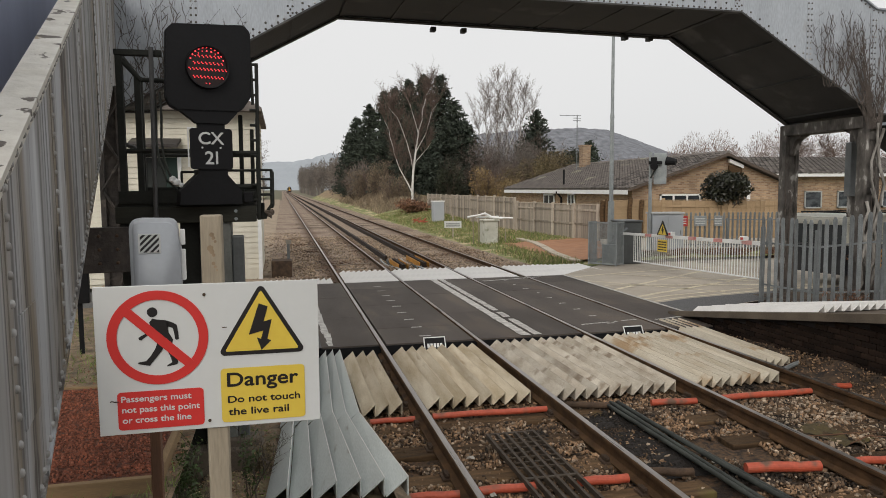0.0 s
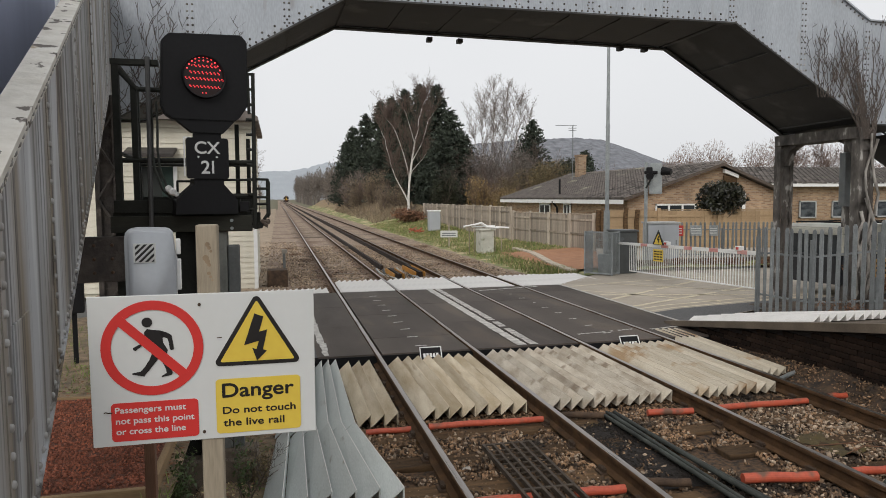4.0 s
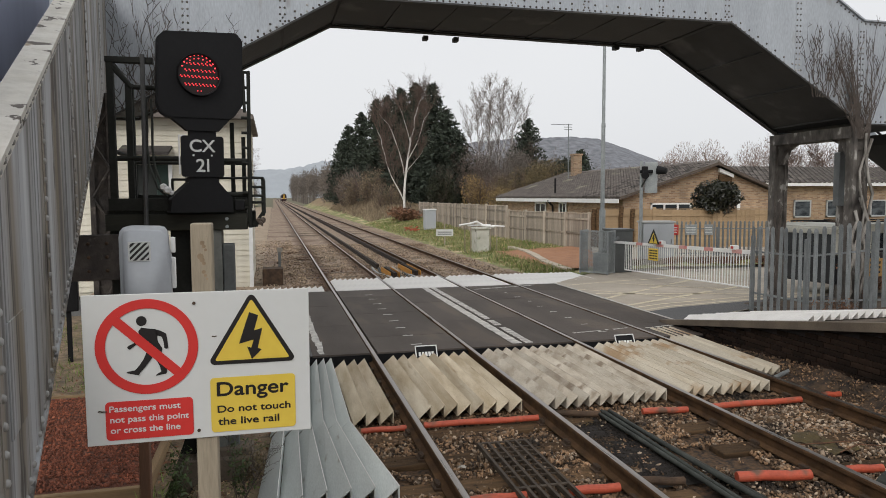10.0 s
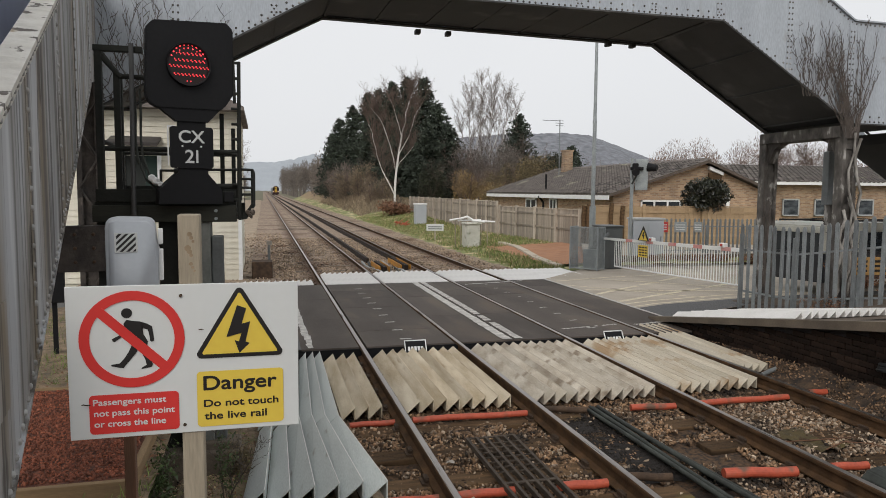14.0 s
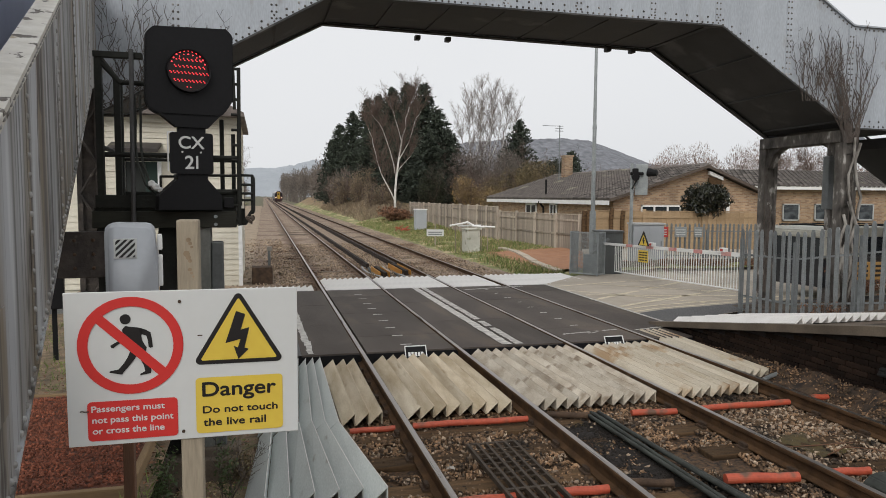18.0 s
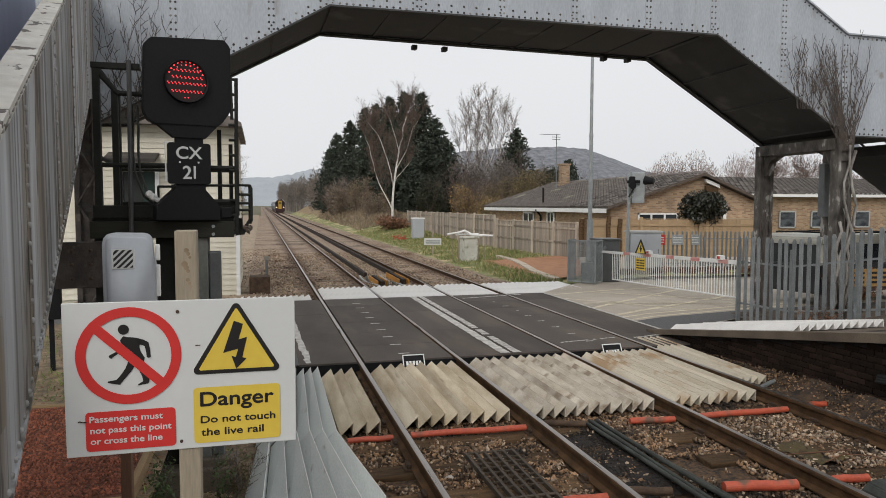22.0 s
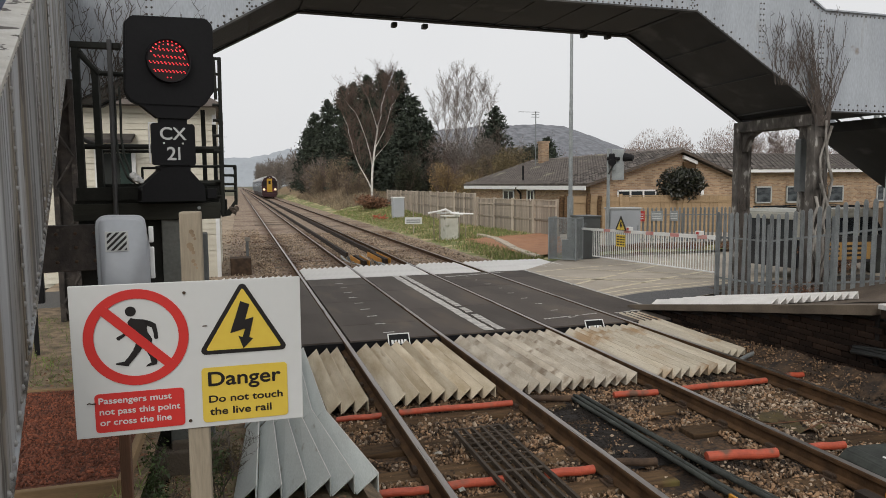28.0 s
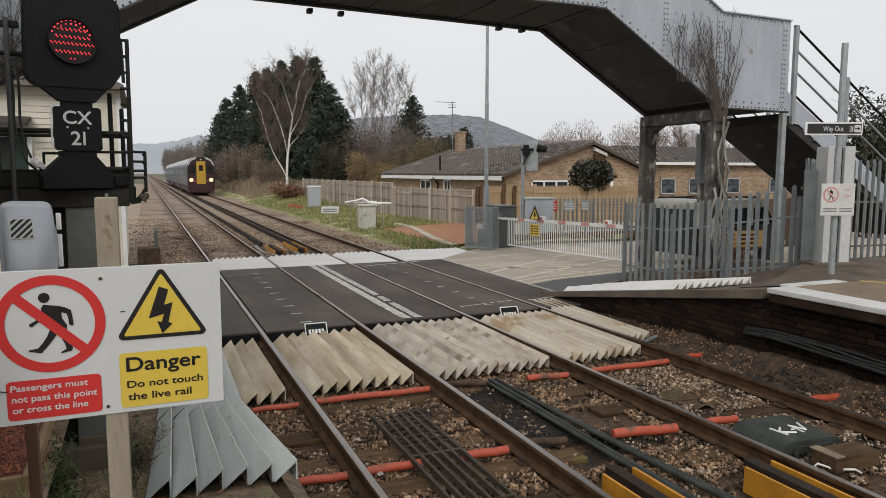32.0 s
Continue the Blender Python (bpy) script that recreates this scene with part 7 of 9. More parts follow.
# ---- notices and clutter on the grass ----
for x, y, mat, w, lab in ((13.3, 21.42, "red_paint", 0.42, "small red notice on the fence"), (13.92, 21.27, "galv", 0.42, "small grey notice on the fence"), (14.5, 21.12, "galv", 0.3, "narrow grey notice on the fence")):
    n_ = thing("fence_notice", lab, "sign", pose(x, y, 0.99, 0, 0, -15), group="notices on the fence")
    bm = B()
    box(bm, (-w / 2, -0.09, 0), (w / 2, -0.08, 0.36), 0.003)
    part("plate", bm, mat, n_)
    for z in (0.08, 0.16, 0.24):
        bm = B()
        box(bm, (-w * 0.38, -0.093, z), (w * 0.38, -0.09, z + 0.03))
        part("lettering_bar", bm, "sign_white", n_)
gb = thing("lineside_cabinet", "tall pale grey lineside cabinet on the grass", "cabinet", pose(10.25, 46.0, 0.1))
bm = B()
box(bm, (-0.38, -0.3, 0), (0.38, 0.3, 1.32), 0.02)
part("body", bm, "grp", gb)
bm = B()
box(bm, (-0.42, -0.34, 1.32), (0.42, 0.34, 1.4), 0.02)
part("lid", bm, "white", gb)
wb = thing("concrete_cabinet", "pale mossy concrete cabinet on the grass", "cabinet", pose(8.72, 29.0, -0.08, 0, 0, 8))
bm = B()
box(bm, (-0.3, -0.3, 0), (0.3, 0.3, 1.0), 0.02)
part("body", bm, "mossy_white", wb)
bm = B()
box(bm, (-0.36, -0.36, 1.0), (0.36, 0.36, 1.07), 0.02)
part("lid", bm, "mossy_white", wb)
sh = thing("white_offcuts", "bent white offcuts lying on the concrete cabinet", "debris", pose(8.72, 29.0, 1.0))
for a, b, w in (((-0.98, -0.1, 0.10), (-0.5, 0.0, 0.17), 0.05), ((-0.6, 0.1, 0.12), (-0.15, 0.05, 0.25), 0.055), ((-0.2, 0.0, 0.25), (0.12, 0.1, 0.10), 0.06), ((0.05, 0.05, 0.09), (0.6, -0.1, 0.02), 0.055), ((0.5, -0.05, 0.05), (1.02, -0.25, 0.03), 0.05), ((-0.5, 0.25, 0.07), (0.5, 0.15, 0.10), 0.04)):
    bm = B()
    cyl(bm, a, b, w, w * 0.8, 5)
    part("offcut", bm, "white", sh)
for x, y in ((-0.45, 0.0), (0.45, -0.05), (0.72, -0.1), (-0.7, 0.0)):
    bm = B()
    cyl(bm, (x, y, -1.05), (x, y, 0.05), 0.02, seg=6)
    part("stick", bm, "fence_wood", sh, "thin grey stick")
ns = thing("small_notice", "small white notice on a short post in the grass", "sign", pose(8.15, 33.2, -0.05, 0, 0, -15))
bm = B()
box(bm, (-0.03, -0.03, 0), (0.03, 0.03, 1.15))
part("post", bm, "fence_wood", ns)
bm = B()
box(bm, (-0.42, -0.05, 0.45), (0.42, -0.03, 0.78), 0.004)
part("plate", bm, "sign_white", ns)
for z in (0.52, 0.62):
    bm = B()
    box(bm, (-0.34, -0.054, z), (0.34, -0.05, z + 0.05))
    part("lettering_bar", bm, "galv_dark", ns)
on = thing("orange_netting", "crumpled orange safety netting on the grass", "netting", pose(8.9, 45.2, 0.0))
bm = B()
rn = random.Random(41)
for k in range(16):
    x, z = rn.uniform(-0.55, 0.5), rn.uniform(0.05, 0.3)
    cyl(bm, (x, rn.uniform(-0.1, 0.1), z), (x + rn.uniform(-0.3, 0.3), rn.uniform(-0.1, 0.1), max(0.02, z + rn.uniform(-0.2, 0.2))), 0.05, 0.03, 5)
part("mesh", bm, "orange", on)
# post and dark box by the near rail beyond the crossing
tp = thing("lineside_post", "short grey lineside post by the near rail", "post", pose(0.15, 21.5, -0.15))
bm = B()
box(bm, (-0.04, -0.04, 0), (0.04, 0.04, 0.95))
part("shaft", bm, "galv_dark", tp)
bm = B()
box(bm, (-0.07, -0.05, 0.85), (0.09, 0.05, 0.97))
part("head", bm, "concrete", tp)
db = thing("trackside_box", "dark low trackside box by the near rail", "equipment box", pose(-0.05, 20.2, -0.15))
bm = B()
box(bm, (-0.28, -0.3, 0), (0.28, 0.3, 0.5), 0.02)
part("body", bm, "rust_steel", db)

# ---- timber fences ----
def timber_fence(label, pts, tops, mat, panel=1.85, base=0.05):
    f = thing("timber_fence", label, "fence", group="garden fences")
    (xa, ya), (xb, yb) = pts
    L = math.hypot(xb - xa, yb - ya)
    d = math.degrees(math.atan2(yb - ya, xb - xa))
    n = int(L / panel)
    src = None
    for k in range(n + 1):
        u = k / n
        x, y = xa + (xb - xa) * u, ya + (yb - ya) * u
        top = tops[0] + (tops[1] - tops[0]) * u
        bm = B()
        box(bm, (-0.06, -0.10, base - top - 0.1), (0.06, 0.02, 0.05), 0.006)
        o = part("post", bm, "fence_post" if mat == "fence_wood" else mat, f)
        o.matrix_basis = pose(x, y, top + random.uniform(-0.03, 0.03), 0, 0, d)
        if k < n:
            u2 = (k + 0.5) / n
            top2 = tops[0] + (tops[1] - tops[0]) * u2
            x, y = xa + (xb - xa) * u2, ya + (yb - ya) * u2
            w = L / n
            m = 13
            if src is None:
                bm = B()
                prism(bm, [(0, -0.03), (w / m + 0.012, -0.012), (w / m + 0.012, 0.0), (0, 0.0)], "z", base - 2.6, 0)
                src = part("board", bm, mat, f)
                src.matrix_basis = pose(x, y, top2 - 0.03, 0, 0, d)
            dx, dy = math.cos(radians(d)), math.sin(radians(d))
            for i in range(m):
                a = -w / 2 + w * i / m
                o = src if k == 0 and i == 0 else share("board", src, f, pose(0, 0, 0))
                o.matrix_basis = pose(x + dx * a, y + dy * a, top2 + random.uniform(-0.045, -0.024), 0, 0, d)
            bm = B()
            box(bm, (-w / 2, -0.05, -0.022), (w / 2, 0.015, 0.012))
            o = part("capping", bm, "fence_post" if mat == "fence_wood" else mat, f)
            o.matrix_basis = pose(x, y, top2, 0, 0, d)
            for z in (-0.25, -0.85):
                bm = B()
                box(bm, (-w / 2, -0.055, z - 0.04), (w / 2, -0.03, z + 0.04))
                o = part("rail", bm, mat, f)
                o.matrix_basis = pose(x, y, top2, 0, 0, d)
    return f


timber_fence("silvery weathered close-board garden fence along the grass bank", ((12.2, 58.5), (11.72, 34.2)), (1.83, 1.84), "fence_wood", base=0.0)
timber_fence("weathered brown close-board fence, lower section", ((11.82, 34.1), (12.6, 26.3)), (1.6, 1.63), "fence_wood")
timber_fence("tan horizontal-board fence behind the road", ((12.75, 26.2), (19.6, 24.2)), (1.8, 1.8), "fence_new")
for x, y, h in ((12.59, 26.0, 1.8), (12.75, 25.9, 1.84), (13.71, 25.8, 1.9), (14.16, 25.7, 1.8)):
    o = thing("gate_post", "rough dark timber post by the fence", "post", pose(x, y, 0), group="rough posts")
    bm = B()
    tube(bm, [(0, 0, 0), (0.02, 0.01, h * 0.4), (-0.01, 0, h * 0.75), (0.03, 0, h)], 0.095, 7)
    part("shaft", bm, "sleeper", o)

# ---- houses ----
def add_window(parent, m, w, h, panes, frame_mat="white"):
    bmf = B()
    t = 0.11 if w < 2.0 and frame_mat == "white" else 0.07
    for a, b in (((-w / 2, -h / 2), (w / 2, -h / 2 + t)), ((-w / 2, h / 2 - t), (w / 2, h / 2)), ((-w / 2, -h / 2), (-w / 2 + t, h / 2)), ((w / 2 - t, -h / 2), (w / 2, h / 2))):
        box(bmf, (a[0], -0.1, a[1]), (b[0], -0.05, b[1]))
    for k in range(1, panes):
        x = -w / 2 + w * k / panes
        box(bmf, (x - 0.04, -0.095, -h / 2 + t), (x + 0.04, -0.05, h / 2 - t))
    win = part("window", bmf, frame_mat, parent, "white-framed window" if frame_mat == "white" else "pale grey framed window")
    win.matrix_basis = m
    for k in range(panes):
        bm = B()
        x0, x1 = -w / 2 + w * k / panes + 0.05, -w / 2 + w * (k + 1) / panes - 0.05
        box(bm, (x0, -0.07, -h / 2 + t), (x1, -0.06, h / 2 - t))
        part("pane", bm, "glass" if frame_mat == "white" else "window_pale", win)
    return win


def tile_rows(parent, origin, along, up, nl, nu, tw, th, singles=13, mat="roof_tile"):
    """Overlapping roof tiles: single pieces at the near end, the rest joined."""
    along, up = Vector(along).normalized(), Vector(up).normalized()
    nrm = along.cross(up).normalized()
    if nrm.z < 0:
        nrm = -nrm
    turn = Matrix((along, up, nrm)).transposed().to_4x4()
    e = tw - 0.012
    shape = [(0, 0, 0.05), (e * 0.45, 0, 0.05), (e * 0.7, 0, 0.105), (e, 0, 0.06), (e, th * 1.15, 0.02), (e * 0.7, th * 1.15, 0.06), (e * 0.45, th * 1.15, 0.012), (0, th * 1.15, 0.012), (0, 0, 0.0), (e, 0, 0.0)]
    quads = [(0, 1, 6, 7), (1, 2, 5, 6), (2, 3, 4, 5), (8, 1, 0, 0), (8, 9, 2, 1), (9, 3, 2, 2)]
    src, rest = None, []
    for r in range(nu):
        for c in range(nl):
            o = Vector(origin) + up * (r * th) + along * (c * tw + (tw / 2 if r % 2 else 0)) + nrm * random.uniform(0.0, 0.014)
            if c < singles:
                if src is None:
                    src = ob_from("tile", shape, [q if q[2] != q[3] else q[:3] for q in quads], mat, parent)
                    ob = src
                else:
                    ob = new("tile", src.data)
                    ob.parent = parent
                ob.matrix_basis = Matrix.Translation(o) @ turn @ pose(0, 0, 0, 0, random.uniform(-1, 1), random.uniform(-1, 1))
            else:
                p = [o + along * q[0] + up * q[1] + nrm * q[2] for q in shape]
                rest += [tuple(p[i] for i in q) for q in quads if q[2] != q[3]]
    ob = tris("roof_tiling", np.array([[tuple(p) for p in q] for q in rest]), mat, parent)
    ob["kind"] = "stuff"


h1 = thing("bungalow", "yellow-brick bungalow with brown tiled gable roof", "house", pose(0, 0, 0))
GX0, GX1, GY0, GY1, AX, AZ = 15.6, 23.8, 29.2, 46.5, 20.3, 3.80
bm = B()
prism(bm, [(GX0, -0.2), (GX1, -0.2), (GX1, 2.40), (AX, AZ - 0.06), (GX0, 2.27)], "y", GY0, GY1)
part("wall", bm, "house_brick", h1, "yellow-brown brick walls")
for (xa, za), (xb, zb) in (((GX0 - 0.35, 2.19), (AX, AZ)), ((GX1 + 0.3, 2.34), (AX, AZ))):
    bm = B()
    prism(bm, [(xa, za), (xb, zb), (xb, zb + 0.1), (xa, za + 0.1)], "y", GY0 - 0.35, GY1 + 0.3)
    part("roof", bm, "roof_tile", h1, "brown-grey tiled roof")
tile_rows(h1, (GX0 - 0.38, GY0 - 0.36, 2.25), (0, 1, 0), (AX - GX0 + 0.35, 0, AZ - 2.19), 60, 22, 0.3, 0.243)
bm = B()
prism(bm, [(AX - 0.14, AZ + 0.06), (AX + 0.14, AZ + 0.06), (AX, AZ + 0.2)], "y", GY0 - 0.36, GY1 + 0.3)
part("ridge", bm, "roof_tile", h1)
bm = B()
box(bm, (GX0 - 0.40, GY0 - 0.3, 2.0), (GX0 - 0.36, GY1 + 0.3, 2.2))
part("fascia", bm, "white", h1, "white fascia board")
bm = B()
for (xa, za), (xb, zb) in (((GX0 - 0.35, 2.15), (AX, AZ - 0.04)), ((GX1 + 0.3, 2.30), (AX, AZ - 0.04))):
    prism(bm, [(xa, za), (xb, zb), (xb, zb + 0.13), (xa, za + 0.13)], "y", GY0 - 0.38, GY0 - 0.36)
part("bargeboard", bm, "bark", h1, "dark bargeboards")
bm = B()
box(bm, (20.52, GY0 - 0.12, 2.75), (21.22, GY0 - 0.02, 3.3))
part("gable_panel", bm, "sleeper", h1, "dark boarded gable panel")
bm = B()
prism(bm, [(20.5, 3.62), (21.25, 3.34), (21.25, 3.18), (20.5, 3.45)], "y", GY0 - 0.2, GY0 - 0.02)
part("gable_fascia", bm, "white", h1)
add_window(h1, pose(18.03, GY0, 1.68, 0, 0, 0), 2.1, 0.62, 3)
bm = B()
box(bm, (21.55, GY0 - 0.1, 0), (21.72, GY0 - 0.02, 2.5))
part("door_post", bm, "white", h1)
bm = B()
cyl(bm, (GX1 - 0.1, GY0 - 0.1, 2.4), (GX1 - 0.1, GY0 - 0.1, 0), 0.05, seg=8)
part("downpipe", bm, "black", h1)
add_window(h1, pose(GX0, 39.2, 1.6, 0, 0, -90), 1.75, 0.75, 2)
add_window(h1, pose(GX0, 35.9, 1.55, 0, 0, -90), 1.0, 0.95, 2)
bm = B()
cyl(bm, (GX0 - 0.42, 37.2, 2.1), (GX0 - 0.12, 37.2, 1.75), 0.06, seg=8)
cyl(bm, (GX0 - 0.12, 37.2, 1.78), (GX0 - 0.12, 37.2, 0), 0.06, seg=8)
cyl(bm, (GX0 + 0.2, 37.6, 2.4), (GX0 + 0.2, 37.6, 3.35), 0.06, seg=8)
part("downpipe", bm, "black", h1)
bm = B()
box(bm, (19.4, 43.0, 3.3), (19.95, 43.6, 5.0), 0.02)
box(bm, (19.35, 42.95, 5.0), (20.0, 43.65, 5.12), 0.01)
part("chimney", bm, "house_brick", h1, "brick chimney stack")
bm = B()
cyl(bm, (18.75, 42.5, 3.4), (18.75, 42.5, 7.0), 0.03, seg=6)
for k in range(3):
    z = 6.95 - 0.16 * k
    cyl(bm, (18.45 - 0.9 * (k == 0), 42.5, z), (19.0, 42.5, z), 0.018, seg=5)
part("aerial", bm, "galv_dark", h1, "thin television aerial")

h2 = thing("brick_house", "yellow-brick house with tiled roof and white fascia", "house", pose(0, 0, 0))
bm = B()
box(bm, (24.3, 31.0, -0.2), (46, 39, 2.95))
part("wall", bm, "house_brick", h2)
bm = B()
prism(bm, [(30.6, 2.92), (39.4, 2.92), (35.0, 3.88)], "x", 24.0, 46.3)
part("roof", bm, "roof_tile", h2)
tile_rows(h2, (24.0, 30.55, 2.95), (1, 0, 0), (0, 4.4, 0.96), 74, 18, 0.3, 0.255, 12)
bm = B()
box(bm, (24.0, 30.56, 2.8), (46.3, 30.6, 3.0))
part("fascia", bm, "white", h2, "white fascia board")
for x in (26.8, 28.8, 31.6, 35, 38):
    add_window(h2, pose(x, 31.0, 1.62, 0, 0, 0), 1.05, 0.9, 1 if x < 32 else 2, "pillar_paint")

# parked van behind the palisade fence
car = thing("parked_van", "old dark van with dirty cream roof behind the fence", "van", pose(14.15, 14.35, 0, 0, 0, 10))
bm = B()
prism(bm, [(-1.9, 0.30), (1.9, 0.30), (1.95, 0.85), (1.5, 0.98), (-1.9, 0.98)], "y", -0.8, 0.8)
bmesh.ops.bevel(bm, geom=list(bm.edges), offset=0.03, segments=2, affect="EDGES")
part("lower_body", bm, "van_dark", car, "dark lower body")
bm = B()
prism(bm, [(1.45, 0.985), (1.05, 1.44), (-1.82, 1.44), (-1.88, 0.985)], "y", -0.77, 0.77)
part("glazing", bm, "glass", car, "dark glazed sides")
for x in (-1.86, -0.75, 0.35, 1.1):
    for sy in (-1, 1):
        bm = B()
        prism(bm, [(x - 0.05, 0.98), (x + 0.05, 0.98), (x + 0.05 - 0.1 * (x > 1), 1.45), (x - 0.05 - 0.1 * (x > 1), 1.45)], "y", sy * 0.765, sy * 0.795)
        part("pillar", bm, "car_cream", car)
bm = B()
prism(bm, [(-1.88, 1.44), (1.1, 1.44), (1.02, 1.58), (0.8, 1.66), (-1.7, 1.67), (-1.86, 1.6)], "y", -0.79, 0.79)
bmesh.ops.bevel(bm, geom=list(bm.edges), offset=0.03, segments=2, affect="EDGES")
part("roof", bm, "car_cream", car, "dirty cream roof")
bm = B()
for y in (-0.6, 0.6):
    cyl(bm, (-1.7, y, 1.71), (0.9, y, 1.70), 0.018, seg=6)
for x in (-1.5, -0.4, 0.7):
    cyl(bm, (x, -0.7, 1.715), (x, 0.7, 1.715), 0.016, seg=6)
part("roof_rack", bm, "black", car, "thin dark roof rack")
for x0, x1, z0, z1 in ((-1.55, -1.28, 0.36, 0.90), (-0.70, -0.42, 0.45, 0.90), (1.5, 1.93, 0.38, 0.5)):
    bm = B()
    box(bm, (x0, -0.815, z0), (x1, -0.80, z1), 0.004)
    part("white_panel", bm, "car_cream", car, "pale panel on the side")
for x in (-1.2, 1.2):
    bm = B()
    cyl(bm, (x, -0.82, 0.32), (x, -0.6, 0.32), 0.32, seg=20)
    part("wheel", bm, "cable", car)
scr = thing("timber_screen", "dark weathered board screen behind the van", "fence", pose(15.2, 16.4, 0, 0, 0, -4))
for k in range(30):
    bm = B()
    box(bm, (k * 0.16, -0.012, -0.05), (k * 0.16 + 0.152, 0.012, 1.55 + random.uniform(-0.03, 0.03)), 0.003)
    part("board", bm, "dark_board", scr)
for z in (0.4, 1.2):
    bm = B()
    box(bm, (0, 0.013, z), (4.8, 0.06, z + 0.09))
    part("rail", bm, "dark_board", scr)
ban = thing("yellow_board", "faded orange-yellow board with dark lettering behind the fence", "sign", pose(11.4, 10.85, 0.0, 0, 0, -6))
bm = B()
box(bm, (-0.5, -0.015, 0.80), (0.5, 0.015, 1.14), 0.004)
part("board", bm, "banner", ban)
for x in (-0.4, 0.4):
    bm = B()
    box(bm, (x - 0.025, 0.016, -0.1), (x + 0.025, 0.06, 1.1), 0.004)
    part("post", bm, "galv_dark", ban)
for z in (0.86, 0.95, 1.04):
    for x0, x1 in ((-0.42, -0.2), (-0.15, 0.1), (0.16, 0.4)):
        bm = B()
        box(bm, (x0, -0.018, z), (x1, -0.0155, z + 0.045))
        part("lettering_bar", bm, "sign_black", ban)

# ---- signal box ----
sb = thing("signal_box", "cream weatherboarded signal box beside the line", "signal box", pose(0, 0, 0))
X0, X1, YA, YB = -5.6, -0.62, 19.6, 24.5
bm = B()
box(bm, (X0 + 0.03, YA + 0.03, -0.2), (X1 - 0.03, YB, 4.42))
part("core_wall", bm, "weatherboard", sb)
board = None
k = 0
z = -0.1
while z < 4.4:
    if board is None:
        bm = B()
        prism(bm, [(-0.035, 0.0), (0.0, 0.0), (0.0, 0.155), (-0.012, 0.155)], "x", X0, X1)
        board = part("weatherboard", bm, "weatherboard", sb)
        o = board
    else:
        o = share("weatherboard", board, sb, pose(0, 0, 0))
    o.matrix_basis = pose(0, YA + 0.03, z)
    z += 0.145
side = None
z = -0.1
while z < 4.4:
    if side is None:
        bm = B()
        prism(bm, [(0.035, 0.0), (0.0, 0.0), (0.0, 0.155), (0.012, 0.155)], "y", YA, YB)
        side = part("weatherboard", bm, "weatherboard", sb)
        o = side
    else:
        o = share("weatherboard", side, sb, pose(0, 0, 0))
    o.matrix_basis = pose(X1 - 0.03, 0, z)
    z += 0.145
bm = B()
prism(bm, [(X0 - 0.5, 4.4), (X1 + 0.16, 4.4), (X1 + 0.16, 4.5), ((X0 + X1) / 2, 5.9), (X0 - 0.5, 4.52)], "y", YA - 0.45, YB + 0.4)
part("roof", bm, "roof_tile", sb, "grey slate roof with deep eaves")
bm = B()
box(bm, (X1 - 0.04, YA - 0.02, -0.1), (X1 + 0.06, YA + 0.08, 4.4))
part("corner_board", bm, "white", sb)
# no real opening: a dark panel carries the doorway's shade
bm = B()
box(bm, (-3.42, YA - 0.03, 1.5), (-2.95, YA + 0.02, 3.2))
wd = part("doorway", bm, "opening_shade", sb, "near-black panel painted as the unlit doorway")
bm = B()
box(bm, (-2.94, YA - 0.06, 1.5), (-2.66, YA - 0.02, 3.2))
part("shutter", bm, "green_cloth", sb, "dark green door")
for x0, x1, z0, z1 in ((-3.52, -3.43, 1.5, 3.3), (-2.65, -2.56, 1.5, 3.3)):
    bm = B()
    box(bm, (x0, YA - 0.08, z0), (x1, YA, z1))
    part("frame", bm, "white", sb)
bm = B()
prism(bm, [(YA - 0.75, 3.42), (YA, 3.62), (YA, 3.70), (YA - 0.75, 3.5)], "x", -3.75, -2.55)
part("porch", bm, "roof_tile", sb, "small grey porch roof")
bm = B()
box(bm, (X0, YA - 0.05, 4.22), (X1 + 0.06, YA - 0.01, 4.4))
part("frieze_board", bm, "weatherboard", sb)
bm = B()
tube(bm, [(-1.9, YA - 0.04, 4.1), (-1.75, YA - 0.05, 3.9), (-1.7, YA - 0.05, 2.0)], 0.02, 6)
part("wall_cable", bm, "cable", sb)


